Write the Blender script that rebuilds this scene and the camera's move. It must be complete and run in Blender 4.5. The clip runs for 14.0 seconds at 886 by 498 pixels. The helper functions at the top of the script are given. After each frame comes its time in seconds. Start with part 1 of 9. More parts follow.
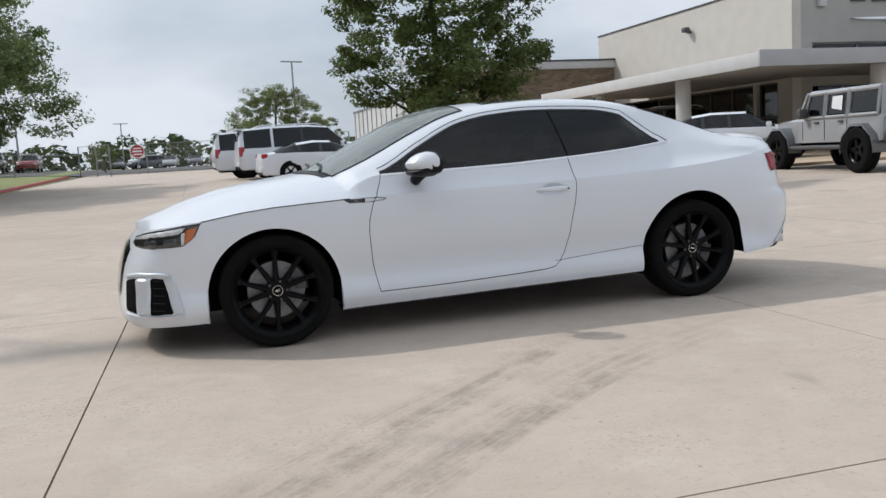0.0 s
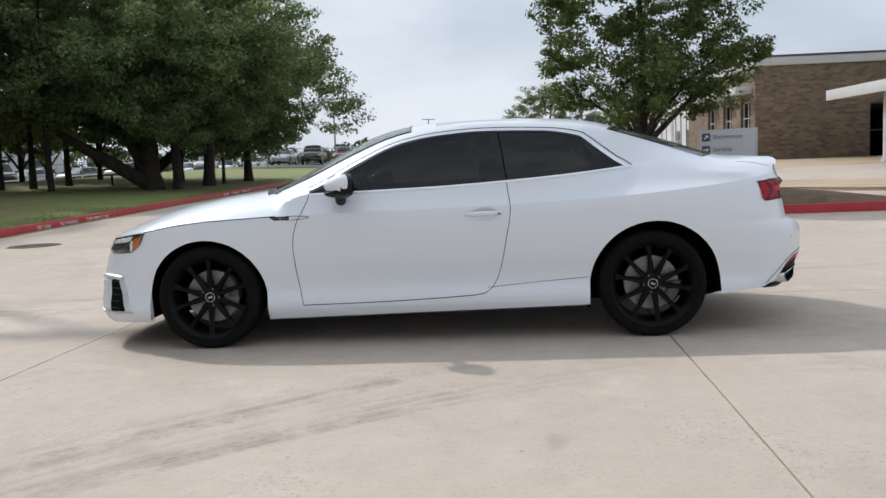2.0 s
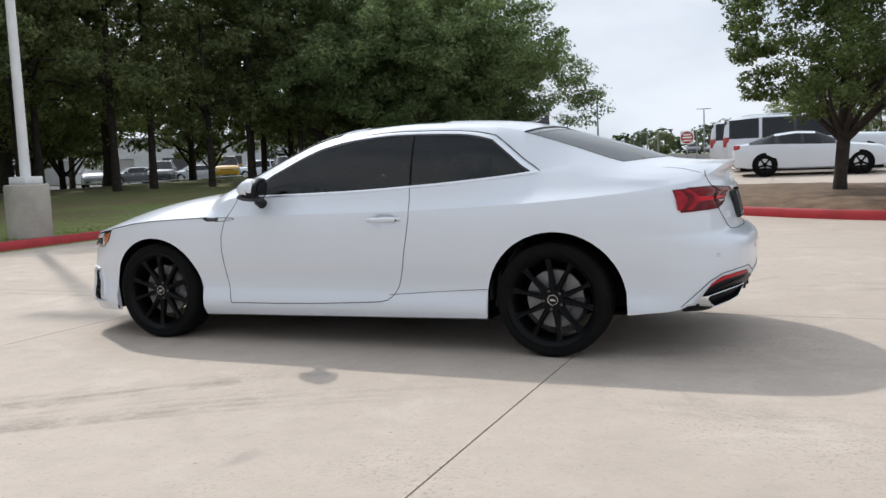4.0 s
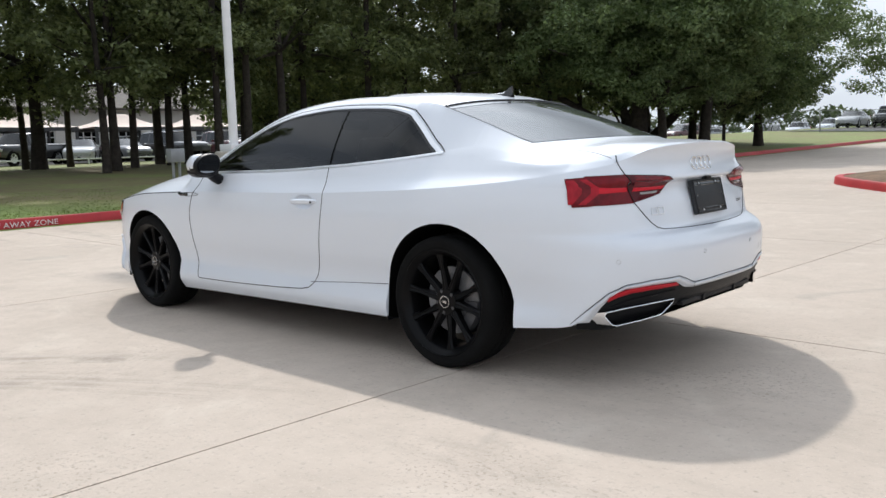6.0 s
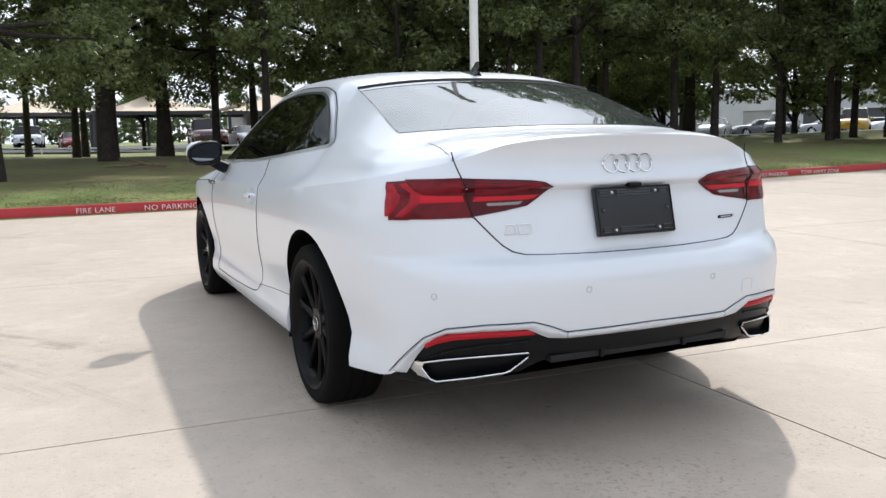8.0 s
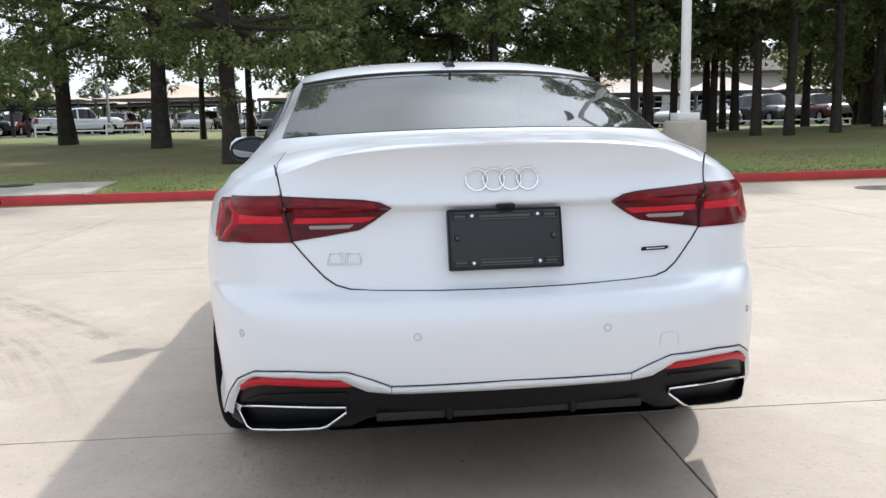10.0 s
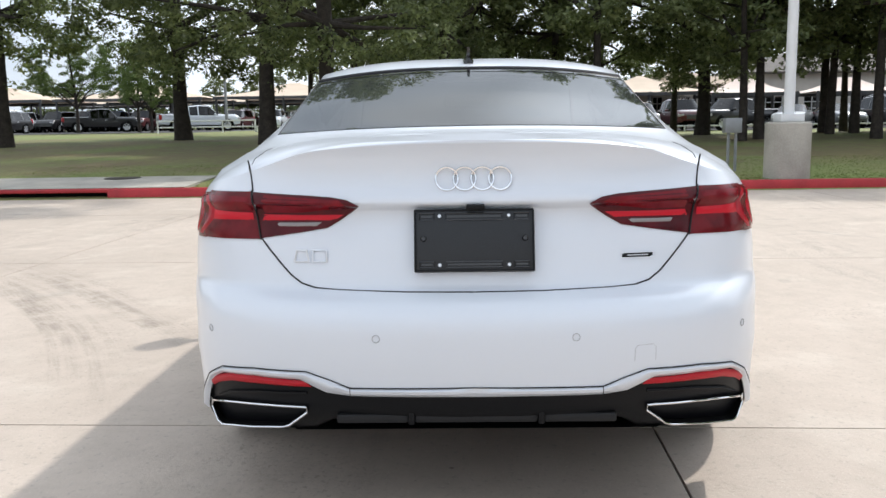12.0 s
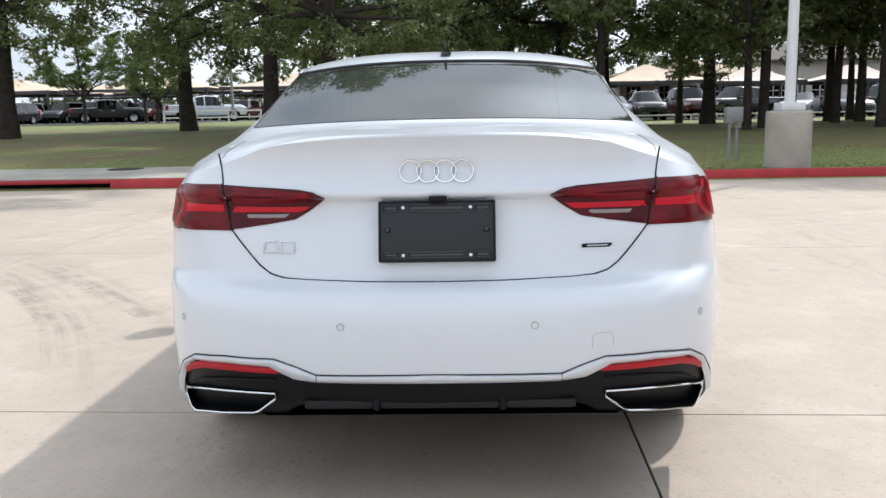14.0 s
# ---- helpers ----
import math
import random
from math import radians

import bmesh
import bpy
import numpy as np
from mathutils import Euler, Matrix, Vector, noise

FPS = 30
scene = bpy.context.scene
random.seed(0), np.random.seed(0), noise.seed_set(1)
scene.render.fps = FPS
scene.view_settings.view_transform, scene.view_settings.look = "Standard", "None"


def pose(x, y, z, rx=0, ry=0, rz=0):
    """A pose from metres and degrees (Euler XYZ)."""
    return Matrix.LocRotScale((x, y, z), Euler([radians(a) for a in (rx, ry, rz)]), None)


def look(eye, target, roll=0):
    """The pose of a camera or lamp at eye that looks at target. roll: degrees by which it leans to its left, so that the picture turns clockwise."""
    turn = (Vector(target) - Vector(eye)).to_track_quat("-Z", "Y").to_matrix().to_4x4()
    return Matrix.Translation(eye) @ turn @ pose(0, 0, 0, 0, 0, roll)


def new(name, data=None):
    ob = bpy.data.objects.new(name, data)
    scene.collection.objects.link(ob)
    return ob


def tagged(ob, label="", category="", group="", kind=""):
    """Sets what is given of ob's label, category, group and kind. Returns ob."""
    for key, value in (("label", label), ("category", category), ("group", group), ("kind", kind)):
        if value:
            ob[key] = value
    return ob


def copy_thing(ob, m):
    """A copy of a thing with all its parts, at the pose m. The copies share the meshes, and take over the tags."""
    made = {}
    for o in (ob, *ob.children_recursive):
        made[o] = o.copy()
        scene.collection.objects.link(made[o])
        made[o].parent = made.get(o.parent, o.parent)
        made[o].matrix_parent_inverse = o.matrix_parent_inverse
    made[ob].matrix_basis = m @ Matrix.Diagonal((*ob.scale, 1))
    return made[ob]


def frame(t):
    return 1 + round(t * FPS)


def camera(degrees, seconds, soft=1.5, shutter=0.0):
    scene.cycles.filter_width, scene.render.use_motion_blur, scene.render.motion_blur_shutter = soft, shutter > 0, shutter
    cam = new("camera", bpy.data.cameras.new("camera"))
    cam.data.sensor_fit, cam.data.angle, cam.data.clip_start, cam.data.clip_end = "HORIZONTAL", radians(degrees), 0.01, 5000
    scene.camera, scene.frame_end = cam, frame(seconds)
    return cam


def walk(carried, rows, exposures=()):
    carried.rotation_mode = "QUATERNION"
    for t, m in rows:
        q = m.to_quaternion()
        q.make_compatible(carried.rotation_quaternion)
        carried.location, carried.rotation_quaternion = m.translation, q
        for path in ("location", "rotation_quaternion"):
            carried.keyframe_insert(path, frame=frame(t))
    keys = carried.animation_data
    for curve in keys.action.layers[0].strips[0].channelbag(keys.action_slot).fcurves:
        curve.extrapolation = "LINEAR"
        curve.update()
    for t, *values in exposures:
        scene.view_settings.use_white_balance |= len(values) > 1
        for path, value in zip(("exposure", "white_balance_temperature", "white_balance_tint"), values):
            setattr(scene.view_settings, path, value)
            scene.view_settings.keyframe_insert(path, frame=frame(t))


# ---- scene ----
cam = camera(55.5, 14.0)
PATH = [
    (0, (1.896, 5.727, 1.064), (1.302, 3.831, 0.835), -3.3),
    (0.5, (1.315, 5.922, 1.085), (0.908, 3.977, 0.855), -2.8),
    (1, (0.746, 6.012, 1.088), (0.524, 4.037, 0.869), -2.4),
    (1.5, (0.173, 6.073, 1.11), (0.142, 4.084, 0.901), -2.1),
    (2, (-0.399, 6.041, 1.119), (-0.285, 4.055, 0.913), -2.3),
    (2.5, (-0.983, 6.017, 1.131), (-0.751, 4.04, 0.932), -2.2),
    (3, (-1.559, 5.881, 1.136), (-1.155, 3.932, 0.937), -1.9),
    (3.2, (-1.785, 5.804, 1.123), (-1.309, 3.871, 0.928), -2.2),
    (5.3, (-3.697, 4.558, 1.106), (-2.539, 2.945, 0.864), -1.3),
    (5.5, (-3.843, 4.381, 1.104), (-2.632, 2.808, 0.861), -1.4),
    (6, (-4.112, 3.858, 1.097), (-2.774, 2.393, 0.847), -1.6),
    (6.5, (-4.33, 3.311, 1.103), (-2.852, 1.989, 0.838), -1.9),
    (7, (-4.501, 2.772, 1.093), (-2.886, 1.624, 0.823), -2.1),
    (7.5, (-4.622, 2.239, 1.08), (-2.901, 1.256, 0.806), -1.7),
    (7.7, (-4.672, 2.043, 1.075), (-2.913, 1.129, 0.804), -1.5),
    (9.8, (-4.545, 0.504, 1.107), (-2.585, 0.239, 0.813), -0.9),
    (10, (-4.554, 0.406, 1.127), (-2.588, 0.198, 0.829), -1.4),
    (10.5, (-4.525, 0.218, 1.135), (-2.548, 0.14, 0.84), -1.7),
    (11, (-4.507, 0.111, 1.139), (-2.529, 0.113, 0.84), -2.0),
    (11.5, (-4.513, 0.066, 1.127), (-2.535, 0.105, 0.836), -2.0),
    (12, (-4.502, 0.029, 1.114), (-2.524, 0.077, 0.819), -0.9),
    (12.5, (-4.495, 0.009, 1.109), (-2.519, 0.056, 0.8), -0.3),
    (13, (-4.49, 0.003, 1.107), (-2.516, 0.049, 0.793), -0.2),
    (13.5, (-4.497, -0.009, 1.113), (-2.522, 0.034, 0.8), -0.5),
    (14, (-4.557, -0.091, 1.124), (-2.584, -0.024, 0.805), -1.1),
]
walk(cam, [(t, look(eye, target, roll)) for t, eye, target, roll in PATH],
     [(0.0, -0.60), (3.0, -0.47), (5.5, -0.32), (7.0, -0.14), (8.5, -0.07), (10.0, -0.04), (14.0, -0.07)])

# ---------------------------------------------------------------- light
SUN_AZ, SUN_EL = -38.2, 45.4          # degrees; azimuth from +x towards +y
world = bpy.data.worlds.new("sky")
scene.world = world
world.use_nodes = True
wn, wl = world.node_tree.nodes, world.node_tree.links
wn.clear()
w_out = wn.new("ShaderNodeOutputWorld")
w_sky = wn.new("ShaderNodeTexSky")
w_sky.sky_type = "NISHITA"
w_sky.sun_disc = False
w_sky.sun_elevation = radians(SUN_EL)
w_sky.sun_rotation = radians(90 - SUN_AZ)
w_sky.dust_density = 3.0
w_b1 = wn.new("ShaderNodeBackground")
w_b1.inputs[1].default_value = 0.11
wl.new(w_sky.outputs[0], w_b1.inputs[0])
w_tc = wn.new("ShaderNodeTexCoord")
w_map = wn.new("ShaderNodeMapping")
w_map.inputs["Scale"].default_value = (1.0, 1.0, 2.6)
w_n = wn.new("ShaderNodeTexNoise")
w_n.inputs["Scale"].default_value = 1.7
w_n.inputs["Detail"].default_value = 5.0
w_n.inputs["Roughness"].default_value = 0.55
w_r = wn.new("ShaderNodeValToRGB")
w_r.color_ramp.elements[0].position = 0.30
w_r.color_ramp.elements[0].color = (0.62, 0.62, 0.62, 1)
w_r.color_ramp.elements[1].position = 0.58
w_r.color_ramp.elements[1].color = (1, 1, 1, 1)
w_c = wn.new("ShaderNodeValToRGB")
w_c.color_ramp.elements[0].position = 0.35
w_c.color_ramp.elements[0].color = (0.65, 0.74, 0.865, 1)
w_c.color_ramp.elements[1].position = 0.70
w_c.color_ramp.elements[1].color = (0.86, 0.91, 0.98, 1)
w_b2 = wn.new("ShaderNodeBackground")
w_b2.inputs[1].default_value = 1.22
w_mix = wn.new("ShaderNodeMixShader")
wl.new(w_tc.outputs["Generated"], w_map.inputs[0])
wl.new(w_map.outputs[0], w_n.inputs["Vector"])
wl.new(w_n.outputs[0], w_r.inputs[0])
wl.new(w_n.outputs[0], w_c.inputs[0])
wl.new(w_c.outputs[0], w_b2.inputs[0])
wl.new(w_r.outputs[0], w_mix.inputs[0])
wl.new(w_b1.outputs[0], w_mix.inputs[1])
wl.new(w_b2.outputs[0], w_mix.inputs[2])
wl.new(w_mix.outputs[0], w_out.inputs[0])
# the veil of cloud is brighter round the sun
w_dot = wn.new("ShaderNodeVectorMath")
w_dot.operation = "DOT_PRODUCT"
w_glow = wn.new("ShaderNodeMapRange")
w_glow.interpolation_type = "SMOOTHSTEP"
w_glow.inputs["From Min"].default_value, w_glow.inputs["From Max"].default_value = 0.86, 1.0
w_glow.inputs["To Min"].default_value, w_glow.inputs["To Max"].default_value = 1.40, 4.6
w_dot.inputs[1].default_value = tuple(math.cos(radians(SUN_EL)) * v for v in (math.cos(radians(SUN_AZ)), math.sin(radians(SUN_AZ)))) + (math.sin(radians(SUN_EL)),)
wl.new(w_tc.outputs["Generated"], w_dot.inputs[0])
wl.new(w_dot.outputs["Value"], w_glow.inputs["Value"])
wl.new(w_glow.outputs[0], w_b2.inputs[1])

sun = new("sun", bpy.data.lights.new("sun", "SUN"))
sun.data.energy = 3.05
sun.data.angle = radians(1.5)
sun.data.color = (1.0, 0.955, 0.905)
_c, _s = math.cos(radians(SUN_EL)), math.sin(radians(SUN_EL))
SUN_DIR = Vector((_c * math.cos(radians(SUN_AZ)), _c * math.sin(radians(SUN_AZ)), _s))
sun.matrix_world = look(SUN_DIR * 60, (0, 0, 0))


# ---------------------------------------------------------------- materials
def mat(name, color, rough=0.5, metal=0.0, var=0.0, scale=4.0, fine=0.0, fine_scale=60.0, bump=0.0, bump_scale=80.0,
        coat=0.0, tint=None, spec=0.5, obj_random=0.0, coords="Object"):
    """A procedural surface: base colour with a coarse and a fine variation, and a fine relief."""
    m = bpy.data.materials.new(name)
    m.use_nodes = True
    n, l = m.node_tree.nodes, m.node_tree.links
    b = n["Principled BSDF"]
    b.inputs["Base Color"].default_value = (*color, 1)
    b.inputs["Roughness"].default_value = rough
    b.inputs["Metallic"].default_value = metal
    b.inputs["Coat Weight"].default_value = coat
    b.inputs["Coat Roughness"].default_value = 0.03
    b.inputs["Specular IOR Level"].default_value = spec
    tc = n.new("ShaderNodeTexCoord")
    last = None
    if var > 0:
        t = n.new("ShaderNodeTexNoise")
        t.inputs["Scale"].default_value, t.inputs["Detail"].default_value = scale, 6
        l.new(tc.outputs[coords], t.inputs["Vector"])
        mix = n.new("ShaderNodeMix")
        mix.data_type = "RGBA"
        dark = tint or tuple(c * (1 - var) for c in color)
        lite = tuple(min(1, c * (1 + var * 0.6)) for c in color)
        mix.inputs["A"].default_value, mix.inputs["B"].default_value = (*dark, 1), (*lite, 1)
        ramp = n.new("ShaderNodeValToRGB")
        ramp.color_ramp.elements[0].position, ramp.color_ramp.elements[1].position = 0.32, 0.68
        l.new(t.outputs[0], ramp.inputs[0])
        l.new(ramp.outputs[0], mix.inputs["Factor"])
        last = mix.outputs["Result"]
    if fine > 0:
        t2 = n.new("ShaderNodeTexNoise")
        t2.inputs["Scale"].default_value, t2.inputs["Detail"].default_value = fine_scale, 4
        l.new(tc.outputs[coords], t2.inputs["Vector"])
        hsv = n.new("ShaderNodeHueSaturation")
        mr = n.new("ShaderNodeMapRange")
        mr.inputs["From Min"].default_value, mr.inputs["From Max"].default_value = 0.3, 0.7
        mr.inputs["To Min"].default_value, mr.inputs["To Max"].default_value = 1 - fine, 1 + fine
        l.new(t2.outputs[0], mr.inputs["Value"])
        l.new(mr.outputs[0], hsv.inputs["Value"])
        if last:
            l.new(last, hsv.inputs["Color"])
        else:
            hsv.inputs["Color"].default_value = (*color, 1)
        last = hsv.outputs[0]
    if obj_random > 0:
        oi = n.new("ShaderNodeObjectInfo")
        h2 = n.new("ShaderNodeHueSaturation")
        m2 = n.new("ShaderNodeMapRange")
        m2.inputs["To Min"].default_value, m2.inputs["To Max"].default_value = 1 - obj_random, 1 + obj_random
        l.new(oi.outputs["Random"], m2.inputs["Value"])
        l.new(m2.outputs[0], h2.inputs["Value"])
        if last:
            l.new(last, h2.inputs["Color"])
        else:
            h2.inputs["Color"].default_value = (*color, 1)
        last = h2.outputs[0]
    if last:
        l.new(last, b.inputs["Base Color"])
    if bump > 0:
        t3 = n.new("ShaderNodeTexNoise")
        t3.inputs["Scale"].default_value, t3.inputs["Detail"].default_value = bump_scale, 5
        l.new(tc.outputs[coords], t3.inputs["Vector"])
        bp = n.new("ShaderNodeBump")
        bp.inputs["Strength"].default_value, bp.inputs["Distance"].default_value = bump, 0.01
        l.new(t3.outputs[0], bp.inputs["Height"])
        l.new(bp.outputs[0], b.inputs["Normal"])
    return m


def glass_mat(name, tint, gloss=0.04, ior=1.52, haze=0.0):
    """Dark tinted pane: see-through, with a clear Fresnel reflection."""
    m = bpy.data.materials.new(name)
    m.use_nodes = True
    n, l = m.node_tree.nodes, m.node_tree.links
    n.clear()
    out = n.new("ShaderNodeOutputMaterial")
    tr = n.new("ShaderNodeBsdfTransparent")
    tr.inputs[0].default_value = (*tint, 1)
    gl = n.new("ShaderNodeBsdfGlossy")
    gl.inputs["Roughness"].default_value = gloss
    fr = n.new("ShaderNodeFresnel")
    fr.inputs[0].default_value = ior
    mx = n.new("ShaderNodeMixShader")
    l.new(fr.outputs[0], mx.inputs[0])
    l.new(tr.outputs[0], mx.inputs[1])
    l.new(gl.outputs[0], mx.inputs[2])
    l.new(mx.outputs[0], out.inputs[0])
    if haze > 0:
        # a thin, slightly uneven pale diffuse layer over the pane
        df = n.new("ShaderNodeBsdfDiffuse")
        df.inputs[0].default_value = (0.49, 0.55, 0.54, 1)
        m2 = n.new("ShaderNodeMixShader")
        tc, ns, mr = n.new("ShaderNodeTexCoord"), n.new("ShaderNodeTexNoise"), n.new("ShaderNodeMapRange")
        ns.inputs["Scale"].default_value, ns.inputs["Detail"].default_value = 3.0, 5
        mr.inputs["From Min"].default_value, mr.inputs["From Max"].default_value = 0.3, 0.7
        mr.inputs["To Min"].default_value, mr.inputs["To Max"].default_value = haze * 0.8, haze * 1.2
        l.new(tc.outputs["Object"], ns.inputs["Vector"])
        l.new(ns.outputs[0], mr.inputs["Value"])
        l.new(mr.outputs[0], m2.inputs[0])
        l.new(mx.outputs[0], m2.inputs[1])
        l.new(df.outputs[0], m2.inputs[2])
        l.new(m2.outputs[0], out.inputs[0])
    return m


def leaf_mat(name, color, dark):
    m = bpy.data.materials.new(name)
    m.use_nodes = True
    n, l = m.node_tree.nodes, m.node_tree.links
    b = n["Principled BSDF"]
    b.inputs["Roughness"].default_value = 0.55
    b.inputs["Specular IOR Level"].default_value = 0.25
    geo = n.new("ShaderNodeNewGeometry")
    ramp = n.new("ShaderNodeValToRGB")
    ramp.color_ramp.elements[0].color, ramp.color_ramp.elements[1].color = (*dark, 1), (*color, 1)
    l.new(geo.outputs["Random Per Island"], ramp.inputs[0])
    oi = n.new("ShaderNodeObjectInfo")
    hs = n.new("ShaderNodeHueSaturation")
    mr = n.new("ShaderNodeMapRange")
    mr.inputs["To Min"].default_value, mr.inputs["To Max"].default_value = 0.8, 1.2
    l.new(oi.outputs["Random"], mr.inputs["Value"])
    l.new(mr.outputs[0], hs.inputs["Value"])
    l.new(ramp.outputs[0], hs.inputs["Color"])
    l.new(hs.outputs[0], b.inputs["Base Color"])
    out = n["Material Output"]
    ts = n.new("ShaderNodeBsdfTranslucent")
    thin = n.new("ShaderNodeMix")
    thin.data_type, thin.blend_type = "RGBA", "MULTIPLY"
    thin.inputs["Factor"].default_value = 1.0
    thin.inputs["B"].default_value = (1.25, 1.3, 1.0, 1)
    l.new(hs.outputs[0], thin.inputs["A"])
    l.new(thin.outputs["Result"], ts.inputs[0])
    mx = n.new("ShaderNodeMixShader")
    mx.inputs[0].default_value = 0.44
    l.new(b.outputs[0], mx.inputs[1])
    l.new(ts.outputs[0], mx.inputs[2])
    l.new(mx.outputs[0], out.inputs[0])
    return m


M = {}
M["paint"] = mat("white_paint", (0.715, 0.750, 0.805), 0.30, coat=0.6, fine=0.012, fine_scale=900)
M["black_gloss"] = mat("black_gloss", (0.008, 0.008, 0.009), 0.12, coat=0.6)
M["wheel_black"] = mat("wheel_black", (0.004, 0.004, 0.0045), 0.30, fine=0.1, fine_scale=50, spec=0.12)
M["rubber"] = mat("rubber", (0.007, 0.007, 0.007), 0.9, spec=0.12, var=0.25, scale=9, bump=0.25, bump_scale=120)
M["plastic_black"] = mat("plastic_black", (0.007, 0.0075, 0.009), 0.42, spec=0.18, fine=0.15, fine_scale=200, bump=0.1, bump_scale=300)
M["liner"] = mat("liner", (0.006, 0.006, 0.006), 0.9, spec=0.08)
M["chrome"] = mat("chrome", (0.82, 0.83, 0.85), 0.10, 1.0)
M["mirror"] = mat("mirror_glass", (0.30, 0.31, 0.33), 0.02, 1.0)
M["silver"] = mat("satin_silver", (0.82, 0.83, 0.85), 0.32, 1.0, fine=0.05, fine_scale=300)
M["disc"] = mat("brake_disc", (0.25, 0.25, 0.26), 0.45, 0.4, fine=0.15, fine_scale=90)
M["caliper"] = mat("caliper", (0.09, 0.09, 0.095), 0.5, 0.6)
M["gap"] = mat("shut_gap", (0.012, 0.012, 0.013), 0.8)
M["seal"] = mat("rubber_seal", (0.012, 0.012, 0.013), 0.5)
M["glass"] = glass_mat("tinted_glass", (0.12, 0.128, 0.132), 0.01)
M["screen"] = glass_mat("windscreen_glass", (0.74, 0.80, 0.77), 0.01, 2.6, 0.28)
M["rear_glass"] = glass_mat("rear_tinted_glass", (0.05, 0.052, 0.054), 0.01, 2.3, 0.05)
M["roof_glass"] = mat("roof_glass", (0.006, 0.006, 0.007), 0.05, coat=1.0)
M["lamp_red"] = mat("lamp_red", (0.17, 0.005, 0.011), 0.25, coat=0.1, spec=0.2, var=0.25, scale=30)
M["lamp_side"] = mat("lamp_side_red", (0.36, 0.009, 0.020), 0.25, coat=0.1, spec=0.2, var=0.3, scale=26)
M["lamp_dark"] = mat("lamp_dark_red", (0.075, 0.004, 0.008), 0.22, coat=0.1, spec=0.2, var=0.3, scale=18)
M["lamp_mid"] = mat("lamp_mid_red", (0.13, 0.005, 0.009), 0.22, coat=0.1, spec=0.2, var=0.35, scale=22)
M["satin_light"] = mat("satin_light_silver", (0.66, 0.69, 0.74), 0.36, 0.42, fine=0.04, fine_scale=300)
M["lamp_bright"] = mat("lamp_bright_red", (0.56, 0.012, 0.026), 0.25, coat=0.1, spec=0.2)
M["lamp_clear"] = mat("lamp_clear", (0.25, 0.225, 0.225), 0.15, coat=1.0)
M["lamp_bulb"] = mat("lamp_reflector", (0.62, 0.63, 0.65), 0.18, coat=1.0, var=0.3, scale=40)
M["lamp_amber"] = mat("lamp_amber", (0.48, 0.12, 0.03), 0.15, coat=1.0)
M["lamp_lens"] = mat("lamp_projector", (0.045, 0.047, 0.052), 0.08, coat=1.0)
M["lamp_black"] = mat("lamp_housing", (0.02, 0.02, 0.022), 0.2, coat=1.0)
M["reflector_red"] = mat("reflector_red", (0.46, 0.012, 0.022), 0.4, spec=0.3, fine=0.1, fine_scale=400)
M["interior"] = mat("interior_dark", (0.03, 0.03, 0.032), 0.6, var=0.3, scale=12)
M["seat_leather"] = mat("seat_leather", (0.055, 0.055, 0.058), 0.5, var=0.2, scale=20)


# ---------------------------------------------------------------- building helpers
def finish(bm, sharp=38):
    bm.normal_update()
    for f in bm.faces:
        f.smooth = True
    lim = radians(sharp)
    for e in bm.edges:
        if len(e.link_faces) == 2 and e.calc_face_angle(0) > lim:
            e.smooth = False


def part(name, bm, material, parent=None, label="", sharp=38):
    """Links a bmesh as one mesh object under a thing or a part."""
    finish(bm, sharp)
    me = bpy.data.meshes.new(name)
    bm.to_mesh(me)
    bm.free()
    return link_mesh(name, me, material, parent, label)


def link_mesh(name, me, material, parent=None, label=""):
    if material is not None and not me.materials:
        me.materials.append(material)
    ob = new(name, me)
    if parent is not None:
        ob.parent = parent
    if label:
        ob["label"] = label
    return ob


def thing(name, label, category, at=(0, 0, 0), turn=0.0, group="", kind=""):
    ob = new(name)
    ob.empty_display_size = 0.2
    ob.matrix_basis = pose(*at, 0, 0, turn)
    return tagged(ob, label, category, group, kind)


def box(bm, x0, x1, y0, y1, z0, z1, bevel=0.0, m=None):
    vs = [bm.verts.new((x, y, z)) for x in (x0, x1) for y in (y0, y1) for z in (z0, z1)]
    fs = [bm.faces.new([vs[i] for i in q]) for q in ((0, 1, 3, 2), (4, 6, 7, 5), (0, 4, 5, 1), (2, 3, 7, 6), (0, 2, 6, 4), (1, 5, 7, 3))]
    if m is not None:
        bmesh.ops.transform(bm, matrix=m, verts=vs)
    if bevel > 0:
        es = list({e for f in fs for e in f.edges})
        bmesh.ops.bevel(bm, geom=es, offset=bevel, segments=2, profile=0.5, affect="EDGES")
    return vs


def boxm(x0, x1, y0, y1, z0, z1, bevel=0.0):
    bm = bmesh.new()
    box(bm, x0, x1, y0, y1, z0, z1, bevel)
    return bm


def grid_faces(bm, rows, close_u=False, close_v=False, flip=False):
    """Quads over a list of rows of points."""
    vr = [[bm.verts.new(p) for p in r] for r in rows]
    nr, nc = len(vr), len(vr[0])
    for i in range(nr if close_v else nr - 1):
        for j in range(nc if close_u else nc - 1):
            q = [vr[i][j], vr[i][(j + 1) % nc], vr[(i + 1) % nr][(j + 1) % nc], vr[(i + 1) % nr][j]]
            if flip:
                q.reverse()
            try:
                bm.faces.new(q)
            except ValueError:
                pass
    return vr


